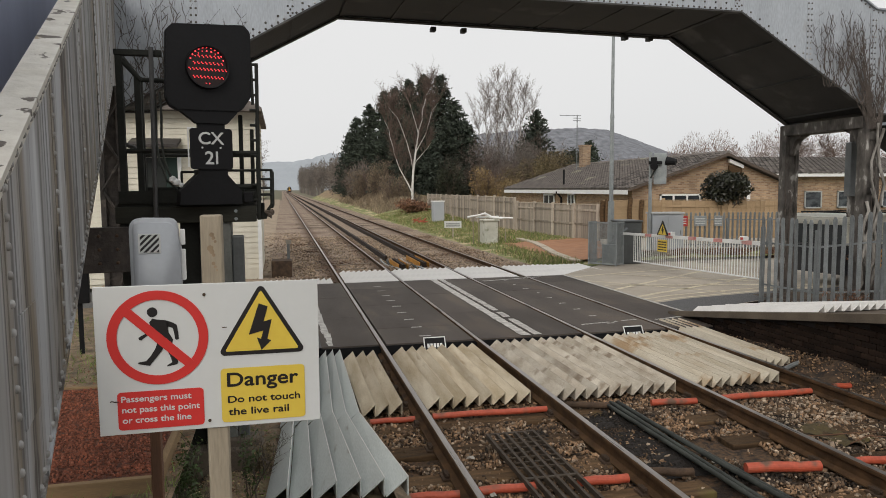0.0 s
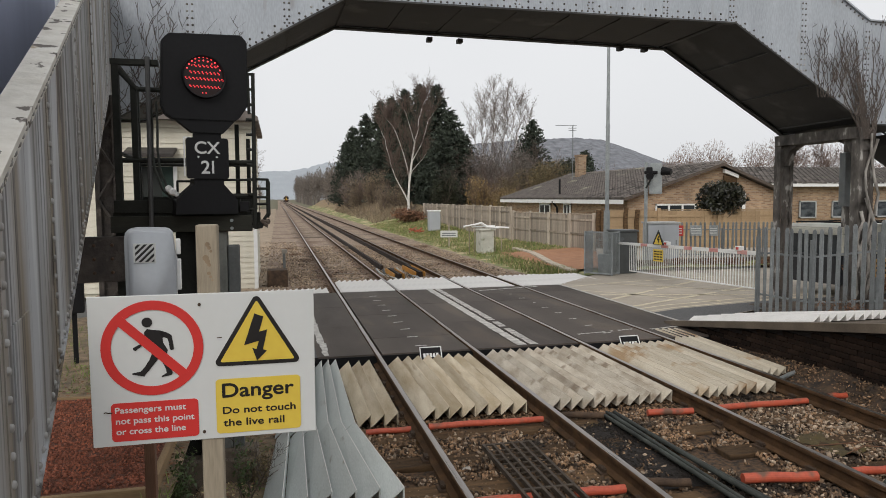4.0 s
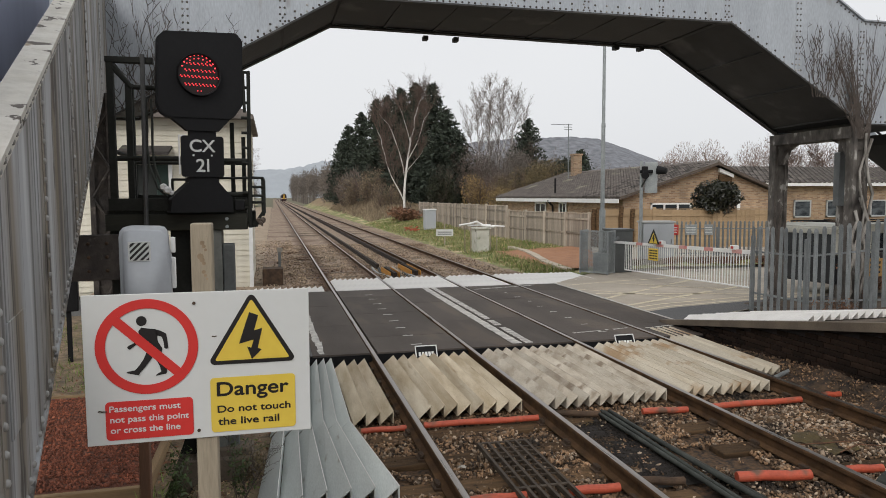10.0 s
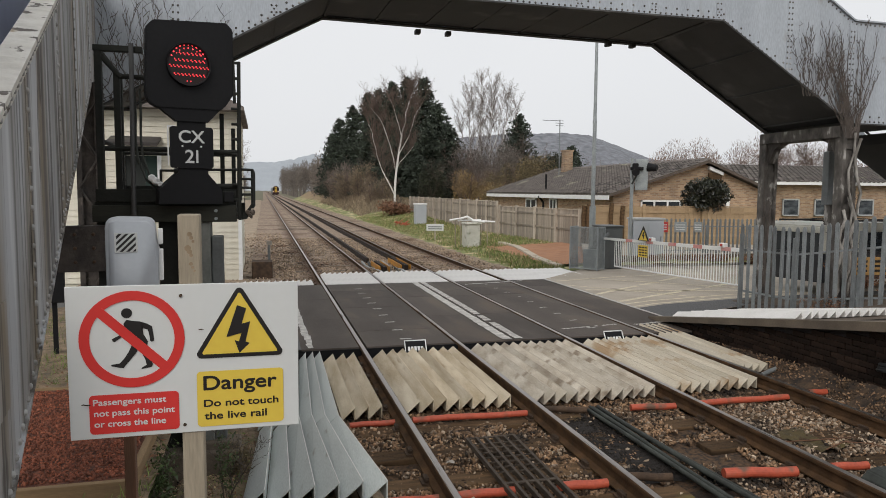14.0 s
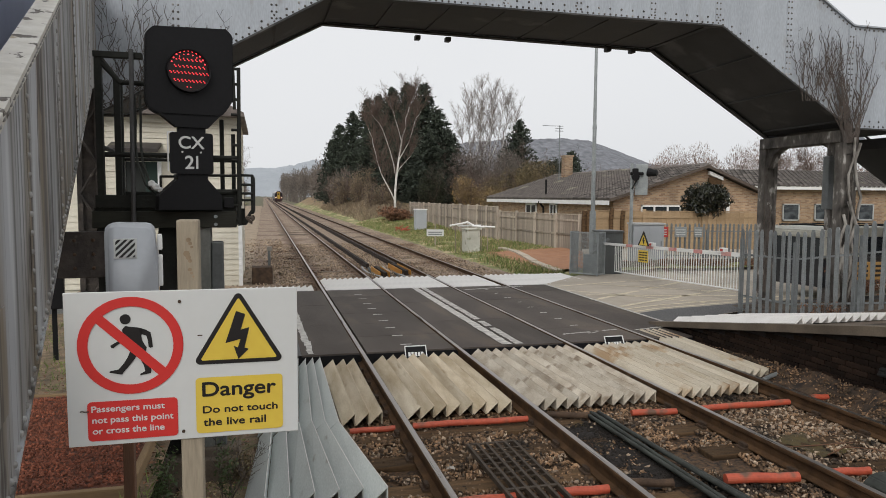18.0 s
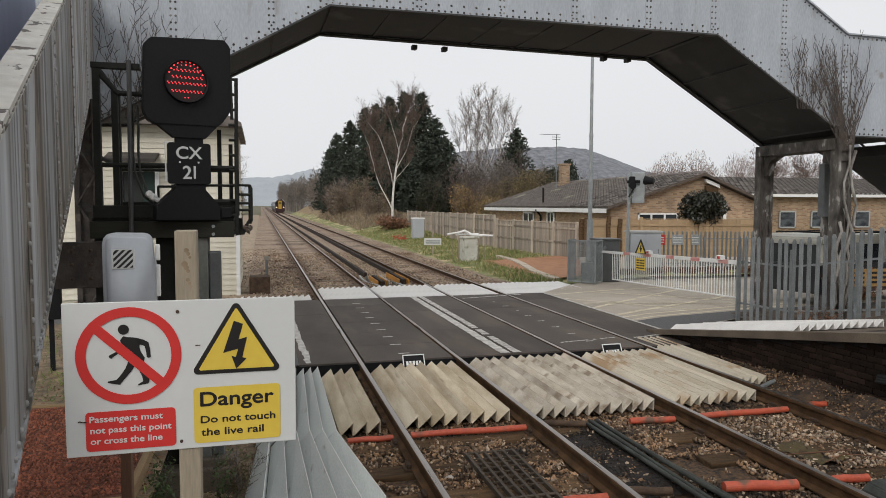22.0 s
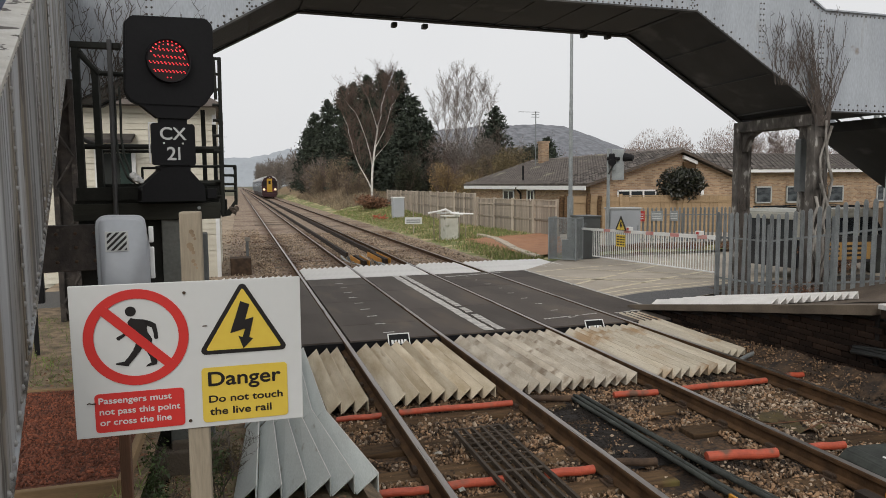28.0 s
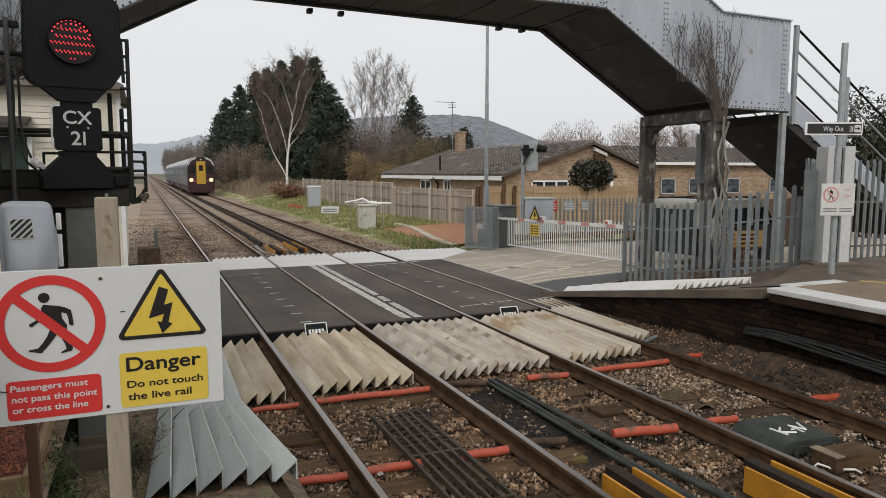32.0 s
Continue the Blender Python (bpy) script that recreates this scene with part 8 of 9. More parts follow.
# ---- trees ----
def grow(base, height, r0, spread, levels, seed, kids=(9, 7, 6, 4), lean=(0, 0), droop=0.0, first=0.25, up=0.5, trunk_bits=9, fine=0.012, reach=(0.34, 0.52)):
    """Segments (p, q, r0, r1, level) of a branching tree."""
    r = random.Random(seed)
    segs = []

    def limb(p, d, length, rad, lvl):
        n = trunk_bits if lvl == 0 else max(3, 6 - lvl)
        pts = [p]
        rads = [rad]
        dd = d.copy()
        for k in range(n):
            wob = 0.07 if lvl == 0 else 0.16
            dd = (dd + Vector((r.uniform(-wob, wob), r.uniform(-wob, wob), r.uniform(-wob, wob) + (0.04 * up if lvl else 0.02) - droop * lvl * 0.05))).normalized()
            pts.append(pts[-1] + dd * length / n)
            rads.append(rad * (1 - 0.86 * (k + 1) / n))
            segs.append((pts[-2], pts[-1], rads[-2], rads[-1], lvl))
        if lvl + 1 < levels:
            m = kids[lvl]
            for k in range(m):
                u = first + (1 - first) * (k + r.random()) / m if lvl == 0 else 0.2 + 0.8 * (k + r.random()) / m
                i = min(n - 1, int(u * n))
                c = pts[i].lerp(pts[i + 1], u * n - i)
                a = r.uniform(0, 6.28)
                axis = (pts[i + 1] - pts[i]).normalized()
                o = axis.orthogonal().normalized()
                o.rotate(Matrix.Rotation(a, 3, axis))
                nd = (axis * r.uniform(0.5, 1.0) + o * spread * r.uniform(0.7, 1.2) + Vector((0, 0, up * 0.35))).normalized()
                limb(c, nd, length * r.uniform(*reach) * ((1.15 - 0.45 * u) if lvl == 0 else 1.0), max(fine, rads[i] * 0.5), lvl + 1)

    limb(Vector(base), Vector((lean[0], lean[1], 1)).normalized(), height, r0, 0)
    return segs


def skin(segs, seg=5):
    vs, fs = [], []
    for p, q, a, b, lvl in segs:
        n = seg if lvl < 2 else 3
        d = (q - p).normalized()
        u = d.orthogonal().normalized()
        w = d.cross(u)
        k0 = len(vs)
        for c, rad in ((p, a), (q, b)):
            for i in range(n):
                t = 6.2832 * i / n
                vs.append(c + (u * math.cos(t) + w * math.sin(t)) * rad)
        for i in range(n):
            j = (i + 1) % n
            fs.append((k0 + i, k0 + j, k0 + n + j, k0 + n + i))
    return vs, fs


def bare_tree(label, base, height, r0, spread, seed, bark="bark", twig="twig", levels=4, kids=(10, 8, 7, 5), lean=(0, 0), droop=0.0, first=0.25, up=0.5, group="bare trees", trunk_levels=1, fine=0.012, reach=(0.34, 0.52)):
    t = thing("tree", label, "tree", pose(*base), group=group)
    segs = grow((0, 0, 0), height, r0, spread, levels, seed, kids, lean, droop, first, up, 9, fine, reach)
    v, f = skin([s for s in segs if s[4] <= trunk_levels], 7)
    ob_from("trunk", v, f, bark, t)
    v, f = skin([s for s in segs if s[4] > trunk_levels])
    ob_from("crown", v, f, twig, t)["label"] = "bare twiggy crown"
    return t


def leaf_cloud(rng, centres, radii, per, size):
    """Small bent leaf triangles spread through several ellipsoids, with gaps."""
    out = []
    for c, rad in zip(centres, radii):
        n = int(per * rad[0] * rad[2])
        d = rng.normal(size=(n, 3))
        d /= np.linalg.norm(d, axis=1)[:, None]
        p = np.array(c) + d * np.array(rad) * rng.uniform(0.55, 1.05, (n, 1))
        a = rng.normal(size=(n, 3))
        b = rng.normal(size=(n, 3))
        s = size * rng.uniform(0.5, 1.4, (n, 1))
        a *= s / np.linalg.norm(a, axis=1)[:, None]
        b *= s / np.linalg.norm(b, axis=1)[:, None]
        out.append(np.stack([p - a, p + b, p + a], 1))
    return np.concatenate(out)


def conifer(label, base, height, radius, seed, mat="conifer", group="conifers", size=0.35, bottom=0.04):
    """Trunk, drooping boughs, and needle sprays along each bough."""
    rng = np.random.default_rng(seed)
    t = thing("conifer", label, "tree", pose(*base), group=group)
    bm = B()
    cyl(bm, (0, 0, 0), (0, 0, height * 0.96), radius * 0.07, 0.03, 7)
    part("trunk", bm, "bark", t)
    quads = []
    n = int(height * 32)
    for k in range(n):
        u = bottom + (1 - bottom) * (k + rng.random()) / n
        L = radius * (1 - u) ** 0.6 * rng.uniform(0.65, 1.12) + 0.15
        a = rng.uniform(0, 6.283)
        z0 = height * u
        dirv = np.array([math.cos(a), math.sin(a), rng.uniform(0.0, 0.35)])
        m = max(4, int(L * 5))
        for i in range(m):
            s = (i + 0.4) / m * L
            c = dirv * s + np.array([0, 0, z0 - 0.10 * s * s / max(L, 0.5)])
            for _ in range(3):
                e = rng.normal(size=3)
                e /= np.linalg.norm(e)
                g = dirv * 0.7 + rng.normal(size=3) * 0.55
                g /= np.linalg.norm(g)
                w = size * rng.uniform(0.5, 1.2)
                cc = c + rng.normal(size=3) * size * 0.35
                quads.append((cc - e * w * 0.35, cc + g * w, cc + e * w * 0.35))
    tris("crown", np.array(quads), mat, t)["label"] = "dense dark needles"
    return t


def shrub(label, base, rad, seed, mat="shrub", twig="twig", group="shrubs", n=None, size=0.075, leaves=420):
    t = thing("shrub", label, "shrub", pose(*base), group=group)
    segs = []
    r = random.Random(seed)
    for k in range(n or 13):
        segs += grow((r.uniform(-0.4, 0.4) * rad[0], r.uniform(-0.4, 0.4) * rad[1], 0), rad[2] * 1.5 * r.uniform(0.7, 1.1), min(0.05, rad[2] * 0.02), 0.9, 3, seed * 31 + k, (7, 6, 4), (r.uniform(-0.7, 0.7), r.uniform(-0.7, 0.7)), 0, 0.1, 0.7, 5, min(0.012, rad[2] * 0.008))
    v, f = skin(segs, 4)
    ob_from("stem", v, f, twig, t)
    rng = np.random.default_rng(seed)
    c = [(rng.uniform(-0.55, 0.55) * rad[0], rng.uniform(-0.55, 0.55) * rad[1], rng.uniform(0.45, 1.1) * rad[2]) for _ in range(12)]
    tris("foliage", leaf_cloud(rng, c, [(rad[0] * 0.5, rad[1] * 0.5, rad[2] * 0.5)] * 12, leaves, size), mat, t)["label"] = "thin brownish foliage"
    return t


def far_wood(name, label, spots, mat, seed, twig_n=220, size=0.7, thin=0.35):
    """A wood far off: many bare crowns in one mesh."""
    rng = np.random.default_rng(seed)
    out = []
    for x, y, z, r, h in spots:
        n = twig_n
        d = rng.normal(size=(n, 3))
        d /= np.linalg.norm(d, axis=1)[:, None]
        p = np.array((x, y, z + h * 0.55)) + d * np.array((r, r, h * 0.5)) * rng.uniform(0.25, 1.05, (n, 1))
        e = rng.normal(size=(n, 3)) * size * thin
        g = d * size * rng.uniform(0.6, 1.6, (n, 1)) + np.array((0, 0, size * 0.6))
        out.append(np.stack([p - e, p + g, p + e * 0.6], 1))
        tw = np.array([[(x - 0.2, y, z - 1), (x + 0.2, y, z - 1), (x, y, z + h * 0.8)]])
        out.append(tw)
    ob = tris(name, np.concatenate(out), mat)
    return tagged(ob, label, "woodland", kind="stuff")


# the dark conifer group beside the line
for i, (x, y, h, r) in enumerate(((11.4, 120, 10.4, 2.7), (12.0, 113, 12.4, 2.9), (13.2, 106, 13.6, 3.2), (14.6, 100, 14.6, 3.4), (15.2, 94, 15.0, 3.5), (16.6, 91, 15.3, 3.7), (17.9, 88, 15.2, 3.7), (19.3, 85, 14.4, 3.7), (20.6, 83, 11.6, 3.5), (21.6, 81, 8.8, 3.2),
                                  (14.2, 92, 11.4, 3.3), (16.4, 84, 11.6, 3.6), (12.6, 103, 9.0, 2.8), (18.6, 80, 9.0, 3.3))):
    conifer("tall dark green conifer in a dense group beside the line", (x, y, 0.9), h * random.uniform(0.98, 1.05), r * 1.1, 50 + i, size=0.42)
conifer("single narrow dark conifer behind the garden fence", (30.0, 80, 0.5), 10.9, 3.7, 71, size=0.4)
conifer("dark conifer behind the bungalow", (28.6, 62, 0.5), 6.0, 2.2, 72, size=0.36)


def birch(label, base, stems, seed, twig="twig", twigs=12, reach=(1.1, 2.4)):
    """A many-stemmed birch: each stem follows a few bends and carries fine drooping twigs."""
    t = thing("tree", label, "tree", pose(*base), group="bare trees")
    r = random.Random(seed)
    segs = []
    for pts, rad in stems:
        pts = [Vector(p) for p in pts]
        n = len(pts) - 1
        for k in range(n):
            mid = pts[k].lerp(pts[k + 1], 0.5) + Vector((r.uniform(-0.12, 0.12), r.uniform(-0.1, 0.1), 0))
            ra, rm, rb = (rad * (1 - 0.85 * u / n) for u in (k, k + 0.5, k + 1))
            segs += [(pts[k], mid, ra, rm, 0), (mid, pts[k + 1], rm, rb, 0)]
            if k == 0:
                continue
            for m in range(twigs):
                c = pts[k].lerp(pts[k + 1], r.random())
                a = r.uniform(0, 6.283)
                d = (math.cos(a) * 0.5, math.sin(a) * 0.5)
                segs += [(c + p_, c + q_, a_, b_, 1 + lv) for p_, q_, a_, b_, lv in grow((0, 0, 0), r.uniform(*reach), 0.020, 0.55, 3, r.random(), (10, 8), d, 1.1, 0.15, 0.9, 5, 0.0065, (0.3, 0.55))]
    v, f = skin([q for q in segs if q[4] == 0], 7)
    ob_from("trunk", v, f, "birch", t)
    v, f = skin([q for q in segs if q[4] > 0])
    ob_from("crown", v, f, twig, t)["label"] = "fine bare twigs"
    return t


birch("silver birch with three white stems and bare reddish twigs", (12.31, 66.5, 0.9),
      [([(0, 0, 0), (0.1, 0, 3.0), (0.45, 0.1, 5.4), (0.75, 0, 7.2), (1.05, 0, 8.9), (1.5, 0.2, 10.4), (1.9, 0.2, 11.2)], 0.125),
       ([(-0.02, 0.05, 1.0), (-0.75, 0.1, 2.5), (-1.45, 0.1, 4.0), (-1.85, -0.1, 5.4), (-2.2, 0, 7.0), (-2.7, 0.2, 8.2)], 0.062),
       ([(0.12, 0, 3.0), (-0.45, 0.2, 5.8), (-1.15, 0.1, 7.7), (-1.9, 0.3, 8.8), (-2.3, 0.3, 9.3)], 0.055),
       ([(0.45, 0.1, 5.0), (1.35, 0.1, 6.6), (2.0, 0, 8.9), (2.6, 0.2, 9.7)], 0.048),
       ([(0.65, 0, 6.6), (0.05, 0.1, 8.8), (-0.5, 0.2, 10.2)], 0.042),
       ([(0.2, 0, 3.6), (0.95, -0.2, 4.7), (1.9, -0.2, 5.9)], 0.032)], 4)
for i, (x, h, lean) in enumerate(((25.3, 13.8, -0.6), (26.8, 15.9, -0.2), (28.0, 15.5, 0.5), (29.5, 14.4, 1.4))):
    birch("tall bare birch with fine drooping twigs behind the gardens", (x, 84 + 0.6 * i, 0.5),
          [([(0, 0, 0), (lean * 0.1, 0, h * 0.3), (lean * 0.3, 0.2, h * 0.55), (lean * 0.7, 0, h * 0.8), (lean, 0.1, h)], 0.095),
           ([(lean * 0.12, 0, h * 0.34), (lean * 0.3 - 0.9, 0.4, h * 0.6), (lean * 0.6 - 1.3, 0.5, h * 0.86)], 0.05),
           ([(lean * 0.2, 0, h * 0.42), (lean * 0.3 + 1.0, -0.4, h * 0.64), (lean * 0.6 + 1.5, -0.3, h * 0.9)], 0.05)], 40 + i, "pale_twig", 14, (1.2, 2.5))
for x, y, h, sd in ((56, 62, 6.2, 24), (70, 84, 7.4, 23)):
    bare_tree("broad bare tree beyond the houses", (x, y, 0.0), h, 0.22, 0.9, sd, "twig", "twig", levels=5, kids=(14, 9, 8, 5), first=0.12, fine=0.012, reach=(0.36, 0.5), up=0.3)
bare_tree("bare lineside tree on the near side", (-3.4, 130, 0.0), 9.6, 0.25, 0.7, 25, levels=5, kids=(11, 7, 6, 5), first=0.15)
for i, (x, y, rx, rz, mat) in enumerate(((24.6, 72, 2.4, 3.0, "shrub"), (26.5, 68, 2.8, 3.6, "shrub"), (30, 72, 3.2, 2.8, "shrub"), (27.5, 76, 3.4, 5.0, "hazewood"), (23.5, 78, 3.2, 5.2, "hazewood"), (36, 74, 4.0, 2.6, "shrub"), (41, 70, 4.0, 2.6, "shrub"), (10.8, 94, 1.8, 3.0, "dry_scrub"), (12.2, 88, 1.9, 3.6, "dry_scrub"), (10.6, 99, 1.7, 3.0, "dry_scrub"), (19.6, 66, 2.0, 2.7, "ochre_shrub"), (22.6, 67, 1.7, 1.9, "ochre_shrub"), (33.5, 70, 2.6, 3.0, "ochre_shrub"),
                                         (12.0, 76, 1.8, 2.2, "dry_scrub"), (11.2, 106, 1.8, 3.0, "hazewood"), (33, 64, 3.0, 2.4, "shrub"), (21.5, 60, 2.2, 1.6, "shrub"))):
    shrub("bare olive-brown shrub behind the fence", (x, y, 0.5), (rx, rx, rz), 80 + i, mat)
for i, (x, y, rx, rz) in enumerate(((26.8, 70, 1.9, 3.4), (31.5, 74, 2.4, 4.2), (17.6, 74, 1.6, 3.0))):
    shrub("dull dark green evergreen shrub behind the fence", (x, y, 0.5), (rx, rx, rz), 120 + i, "dark_leaf", "bark", size=0.12, leaves=600)
shrub("dark evergreen tree behind the station stair", (24.6, 17.0, 0.0), (1.6, 1.4, 3.5), 155, "dark_leaf", "bark", "shrubs", 9, 0.10, 560)
shrub("low rusty-brown bracken heap by the fence end", (10.6, 56.5, 0.2), (1.7, 1.5, 0.9), 95, "bracken", "bark", size=0.12, leaves=420)
# evergreen bush by the bungalow
ev = thing("evergreen_bush", "round dark evergreen bush on a short trunk", "shrub", pose(17.5, 24.9, 0))
v, f = skin(grow((0, 0, 0), 2.2, 0.1, 0.9, 3, 5, (9, 7, 5), (0.05, 0), 0, 0.5, 0.6, 5), 6)
ob_from("trunk", v, f, "bark", ev)
rng = np.random.default_rng(12)
cs = [(rng.uniform(-0.52, 0.52), rng.uniform(-0.5, 0.5), rng.uniform(1.75, 2.66)) for _ in range(24)]
tris("crown", leaf_cloud(rng, cs, [(0.4, 0.4, 0.34)] * 22, 2600, 0.075), "evergreen", ev)["label"] = "dark glossy foliage"

# woods along the line in the distance, and hills
r = random.Random(8)
far_wood("lineside_wood", "hazy bare trees lining the distant track", [(r.uniform(10.2, 12.5) + (y - 95) * 0.006, y, 0.3, r.uniform(1.4, 2.2), r.uniform(5.0, 8.0) * (1 + (y - 95) * 0.0030)) for y in [96 + 6 * k for k in range(75)]], "hazewood", 31, 900, 0.34, 0.22)
far_wood("far_side_wood", "hazy scrub along the far left of the track", [(-r.uniform(5, 9) - (y - 130) * 0.02, y, 0, r.uniform(2.2, 3.4), r.uniform(6, 10)) for y in [150 + 8 * k for k in range(40)]], "hazewood", 32, 700, 0.40, 0.16)
far_wood("garden_wood", "brown leafless trees behind the houses", [(r.uniform(24, 66), r.uniform(95, 130), 0.2, r.uniform(2.6, 4), r.uniform(5.0, 7.2)) for k in range(20)], "hazewood", 33, 1100, 0.28, 0.2)
far_wood("rounded_trees", "broad rounded leafless trees with hazy fine twigs beyond the houses", [(69.5, 113, 0.2, 2.8, 9.0), (73.0, 114, 0.2, 3.6, 11.0), (77.5, 113, 0.2, 3.7, 11.4), (81.0, 114, 0.2, 2.6, 9.2), (85.5, 112, 0.2, 3.2, 11.0), (90.0, 112, 0.2, 3.8, 12.6), (95.5, 113, 0.2, 3.8, 11.6), (101, 112, 0.2, 3.8, 11.8), (108, 113, 0.2, 4.0, 11.0), (115, 112, 0.2, 4.0, 10.5)], "pink_twig", 34, 5200, 0.30, 0.09)


def hill(name, label, pts, y, mat, depth=200, n=260, m=14, rough=1.0):
    """A long wooded ridge with lumpy tree tops: rises to a crest line and falls behind."""
    vs, fs = [], []
    xs = [p[0] for p in pts]
    hs = [p[1] for p in pts]
    for k in range(n + 1):
        x = xs[0] + (xs[-1] - xs[0]) * k / n
        h = float(np.interp(x, xs, hs))
        for j in range(m + 1):
            u = j / m
            lump = rough * y * 0.0030 * noise.noise((x * 40.0 / y, u * 6, 1.0)) + rough * y * 0.0032 * noise.noise((x * 130.0 / y, u * 17, 3.0))
            vs.append((x, y + depth * u, max(-1, h * u ** 0.8 + lump * min(1, h / 20)) - 0.5))
    for k in range(n):
        for j in range(m):
            a = k * (m + 1) + j
            fs.append((a, a + m + 1, a + m + 2, a + 1))
    return tagged(ob_from(name, vs, fs, mat), label, "hill", kind="structure")


hill("hill_wooded", "wooded hill behind the houses, haze painted into its grey", [(60, 30), (140, 44), (220, 66), (285, 80), (330, 84), (375, 87), (430, 89), (470, 87), (495, 80), (519, 72), (577, 53), (686, 47), (900, 40), (1300, 25)], 760, "hill", rough=0.62)
hill("hill_distant", "far hill above the end of the line, painted pale blue-grey for haze", [(-500, 40), (-200, 66), (-60, 76), (5, 79), (46, 81), (84, 88), (138, 104), (165, 103), (220, 100), (300, 92), (420, 80)], 1700, "hill_far", 300, rough=0.45)

# grass blades on the bank
rng = np.random.default_rng(44)
n = 26000
gx = 7.8 + 4.2 * rng.random(n) ** 0.8
gy = 19.8 + 42 * rng.random(n) ** 1.5
keep = ~((gx > 9.2) & (gy < 27.5)) & ~((gx < 9.6) & (gy < 20.2))
gx, gy = gx[keep], gy[keep]
gz = np.array([bank(a, b) for a, b in zip(gx, gy)]) - 0.02
p = np.stack([gx, gy, gz], 1)
a = rng.uniform(0, 6.283, len(p))
e = np.stack([np.cos(a), np.sin(a), 0 * a], 1) * 0.018
tip = p + np.stack([rng.normal(0, 0.05, len(p)), rng.normal(0, 0.05, len(p)), rng.uniform(0.06, 0.2, len(p))], 1)
tagged(tris("grass_blades", np.stack([p - e, p + e, tip], 1), "blade"), "short green and straw grass blades", "grass", kind="stuff")
pick = rng.random(len(p)) < 0.45
q = p[pick] + np.stack([rng.normal(0, 0.1, pick.sum()), rng.normal(0, 0.1, pick.sum()), np.zeros(pick.sum())], 1)
a = rng.uniform(0, 6.283, len(q))
e = np.stack([np.cos(a), np.sin(a), 0 * a], 1) * 0.016
tip = q + np.stack([rng.normal(0, 0.09, len(q)), rng.normal(0, 0.09, len(q)), rng.uniform(0.05, 0.22, len(q))], 1)
tagged(tris("dry_grass", np.stack([q - e, q + e, tip], 1), "straw"), "dry straw-coloured grass among the green", "grass", kind="stuff")


rng = np.random.default_rng(47)
n = 9000
gx, gy = rng.uniform(8.6, 15.0, n), 64 + 50 * rng.random(n) ** 1.3
gz = np.array([bank(a, b) - 0.1 + 0.5 * min(1.0, max(0.0, (a - 8.6) / 3.0)) * min(1.0, max(0.0, (b - 66.0) / 14.0)) for a, b in zip(gx, gy)])
p = np.stack([gx, gy, gz], 1)
a = rng.uniform(0, 6.283, n)
e = np.stack([np.cos(a), np.sin(a), 0 * a], 1) * 0.05
tip = p + np.stack([rng.normal(0, 0.15, n), rng.normal(0, 0.15, n), rng.uniform(0.15, 0.55, n)], 1)
tagged(tris("bank_tussocks", np.stack([p - e, p + e, tip], 1), "dry_scrub"), "rough brown tussocks on the dry bank", "grass", kind="stuff")

# ---- creeper on the bridge ----
def creeper(label, base, height, reach, seed, n=30, foot=0.12, rad=0.011, side=9):
    """Bare climbing stems fanning up a flat face, with short side twigs."""
    t = thing("creeper", label, "climbing plant", pose(*base))
    r = random.Random(seed)
    segs = []
    for k in range(n):
        aim = reach[0] + (reach[1] - reach[0]) * r.random()
        h = height * r.uniform(0.55, 1.0) * (1 - 0.22 * abs(aim) / max(abs(reach[0]), abs(reach[1])))
        m = 14
        p = Vector((r.uniform(-foot, foot), r.uniform(-0.012, 0.012), 0))
        x0 = p.x
        for i in range(m):
            u = (i + 1) / m
            q = Vector((x0 + aim * u ** 0.9 + r.uniform(-0.02, 0.02), r.uniform(-0.015, 0.015), h * u))
            a = rad * (1 - 0.75 * u)
            segs.append((p, q, rad * (1 - 0.75 * i / m), a, 2))
            if i > 1 and r.random() < side / m:
                w = Vector((r.choice((-1, 1)) * r.uniform(0.03, 0.14), r.uniform(-0.02, 0.02), r.uniform(0.06, 0.26)))
                mid = q + w * 0.5 + Vector((r.uniform(-0.03, 0.03), 0, r.uniform(-0.02, 0.04)))
                segs.append((q, mid, 0.006, 0.005, 2))
                segs.append((mid, q + w, 0.005, 0.003, 2))
                segs.append((mid, mid + Vector((-w.x * 0.5, 0, abs(w.z) * 0.6)), 0.004, 0.0025, 2))
            p = q
    v, f = skin(segs, 4)
    ob_from("stem", v, f, "creeper", t)
    return t


creeper("bare creeper fanning over the bridge landing", (10.85, 11.03, 3.4), 2.3, (-0.95, 0.6), 3, 42, 0.16, 0.010, 6)
creeper("thin bare creeper wisps on the bridge plate", (9.95, 11.03, 4.15), 1.5, (-0.5, 0.5), 13, 16, 0.25, 0.007, 6)
creeper("bare creeper stems on the bridge column", (10.85, 10.98, 0.3), 3.2, (-0.12, 0.12), 5, 5, 0.14, 0.012, 4)
creeper("bare shrub stems against the bridge end plate", (-1.9, 11.03, 3.6), 1.9, (-0.9, 1.5), 7, 30, 0.5, 0.007, 7)
creeper("bare creeper stems on the far column", (10.8, 13.1, 0.3), 3.2, (-0.12, 0.12), 8, 5, 0.14, 0.012, 4)

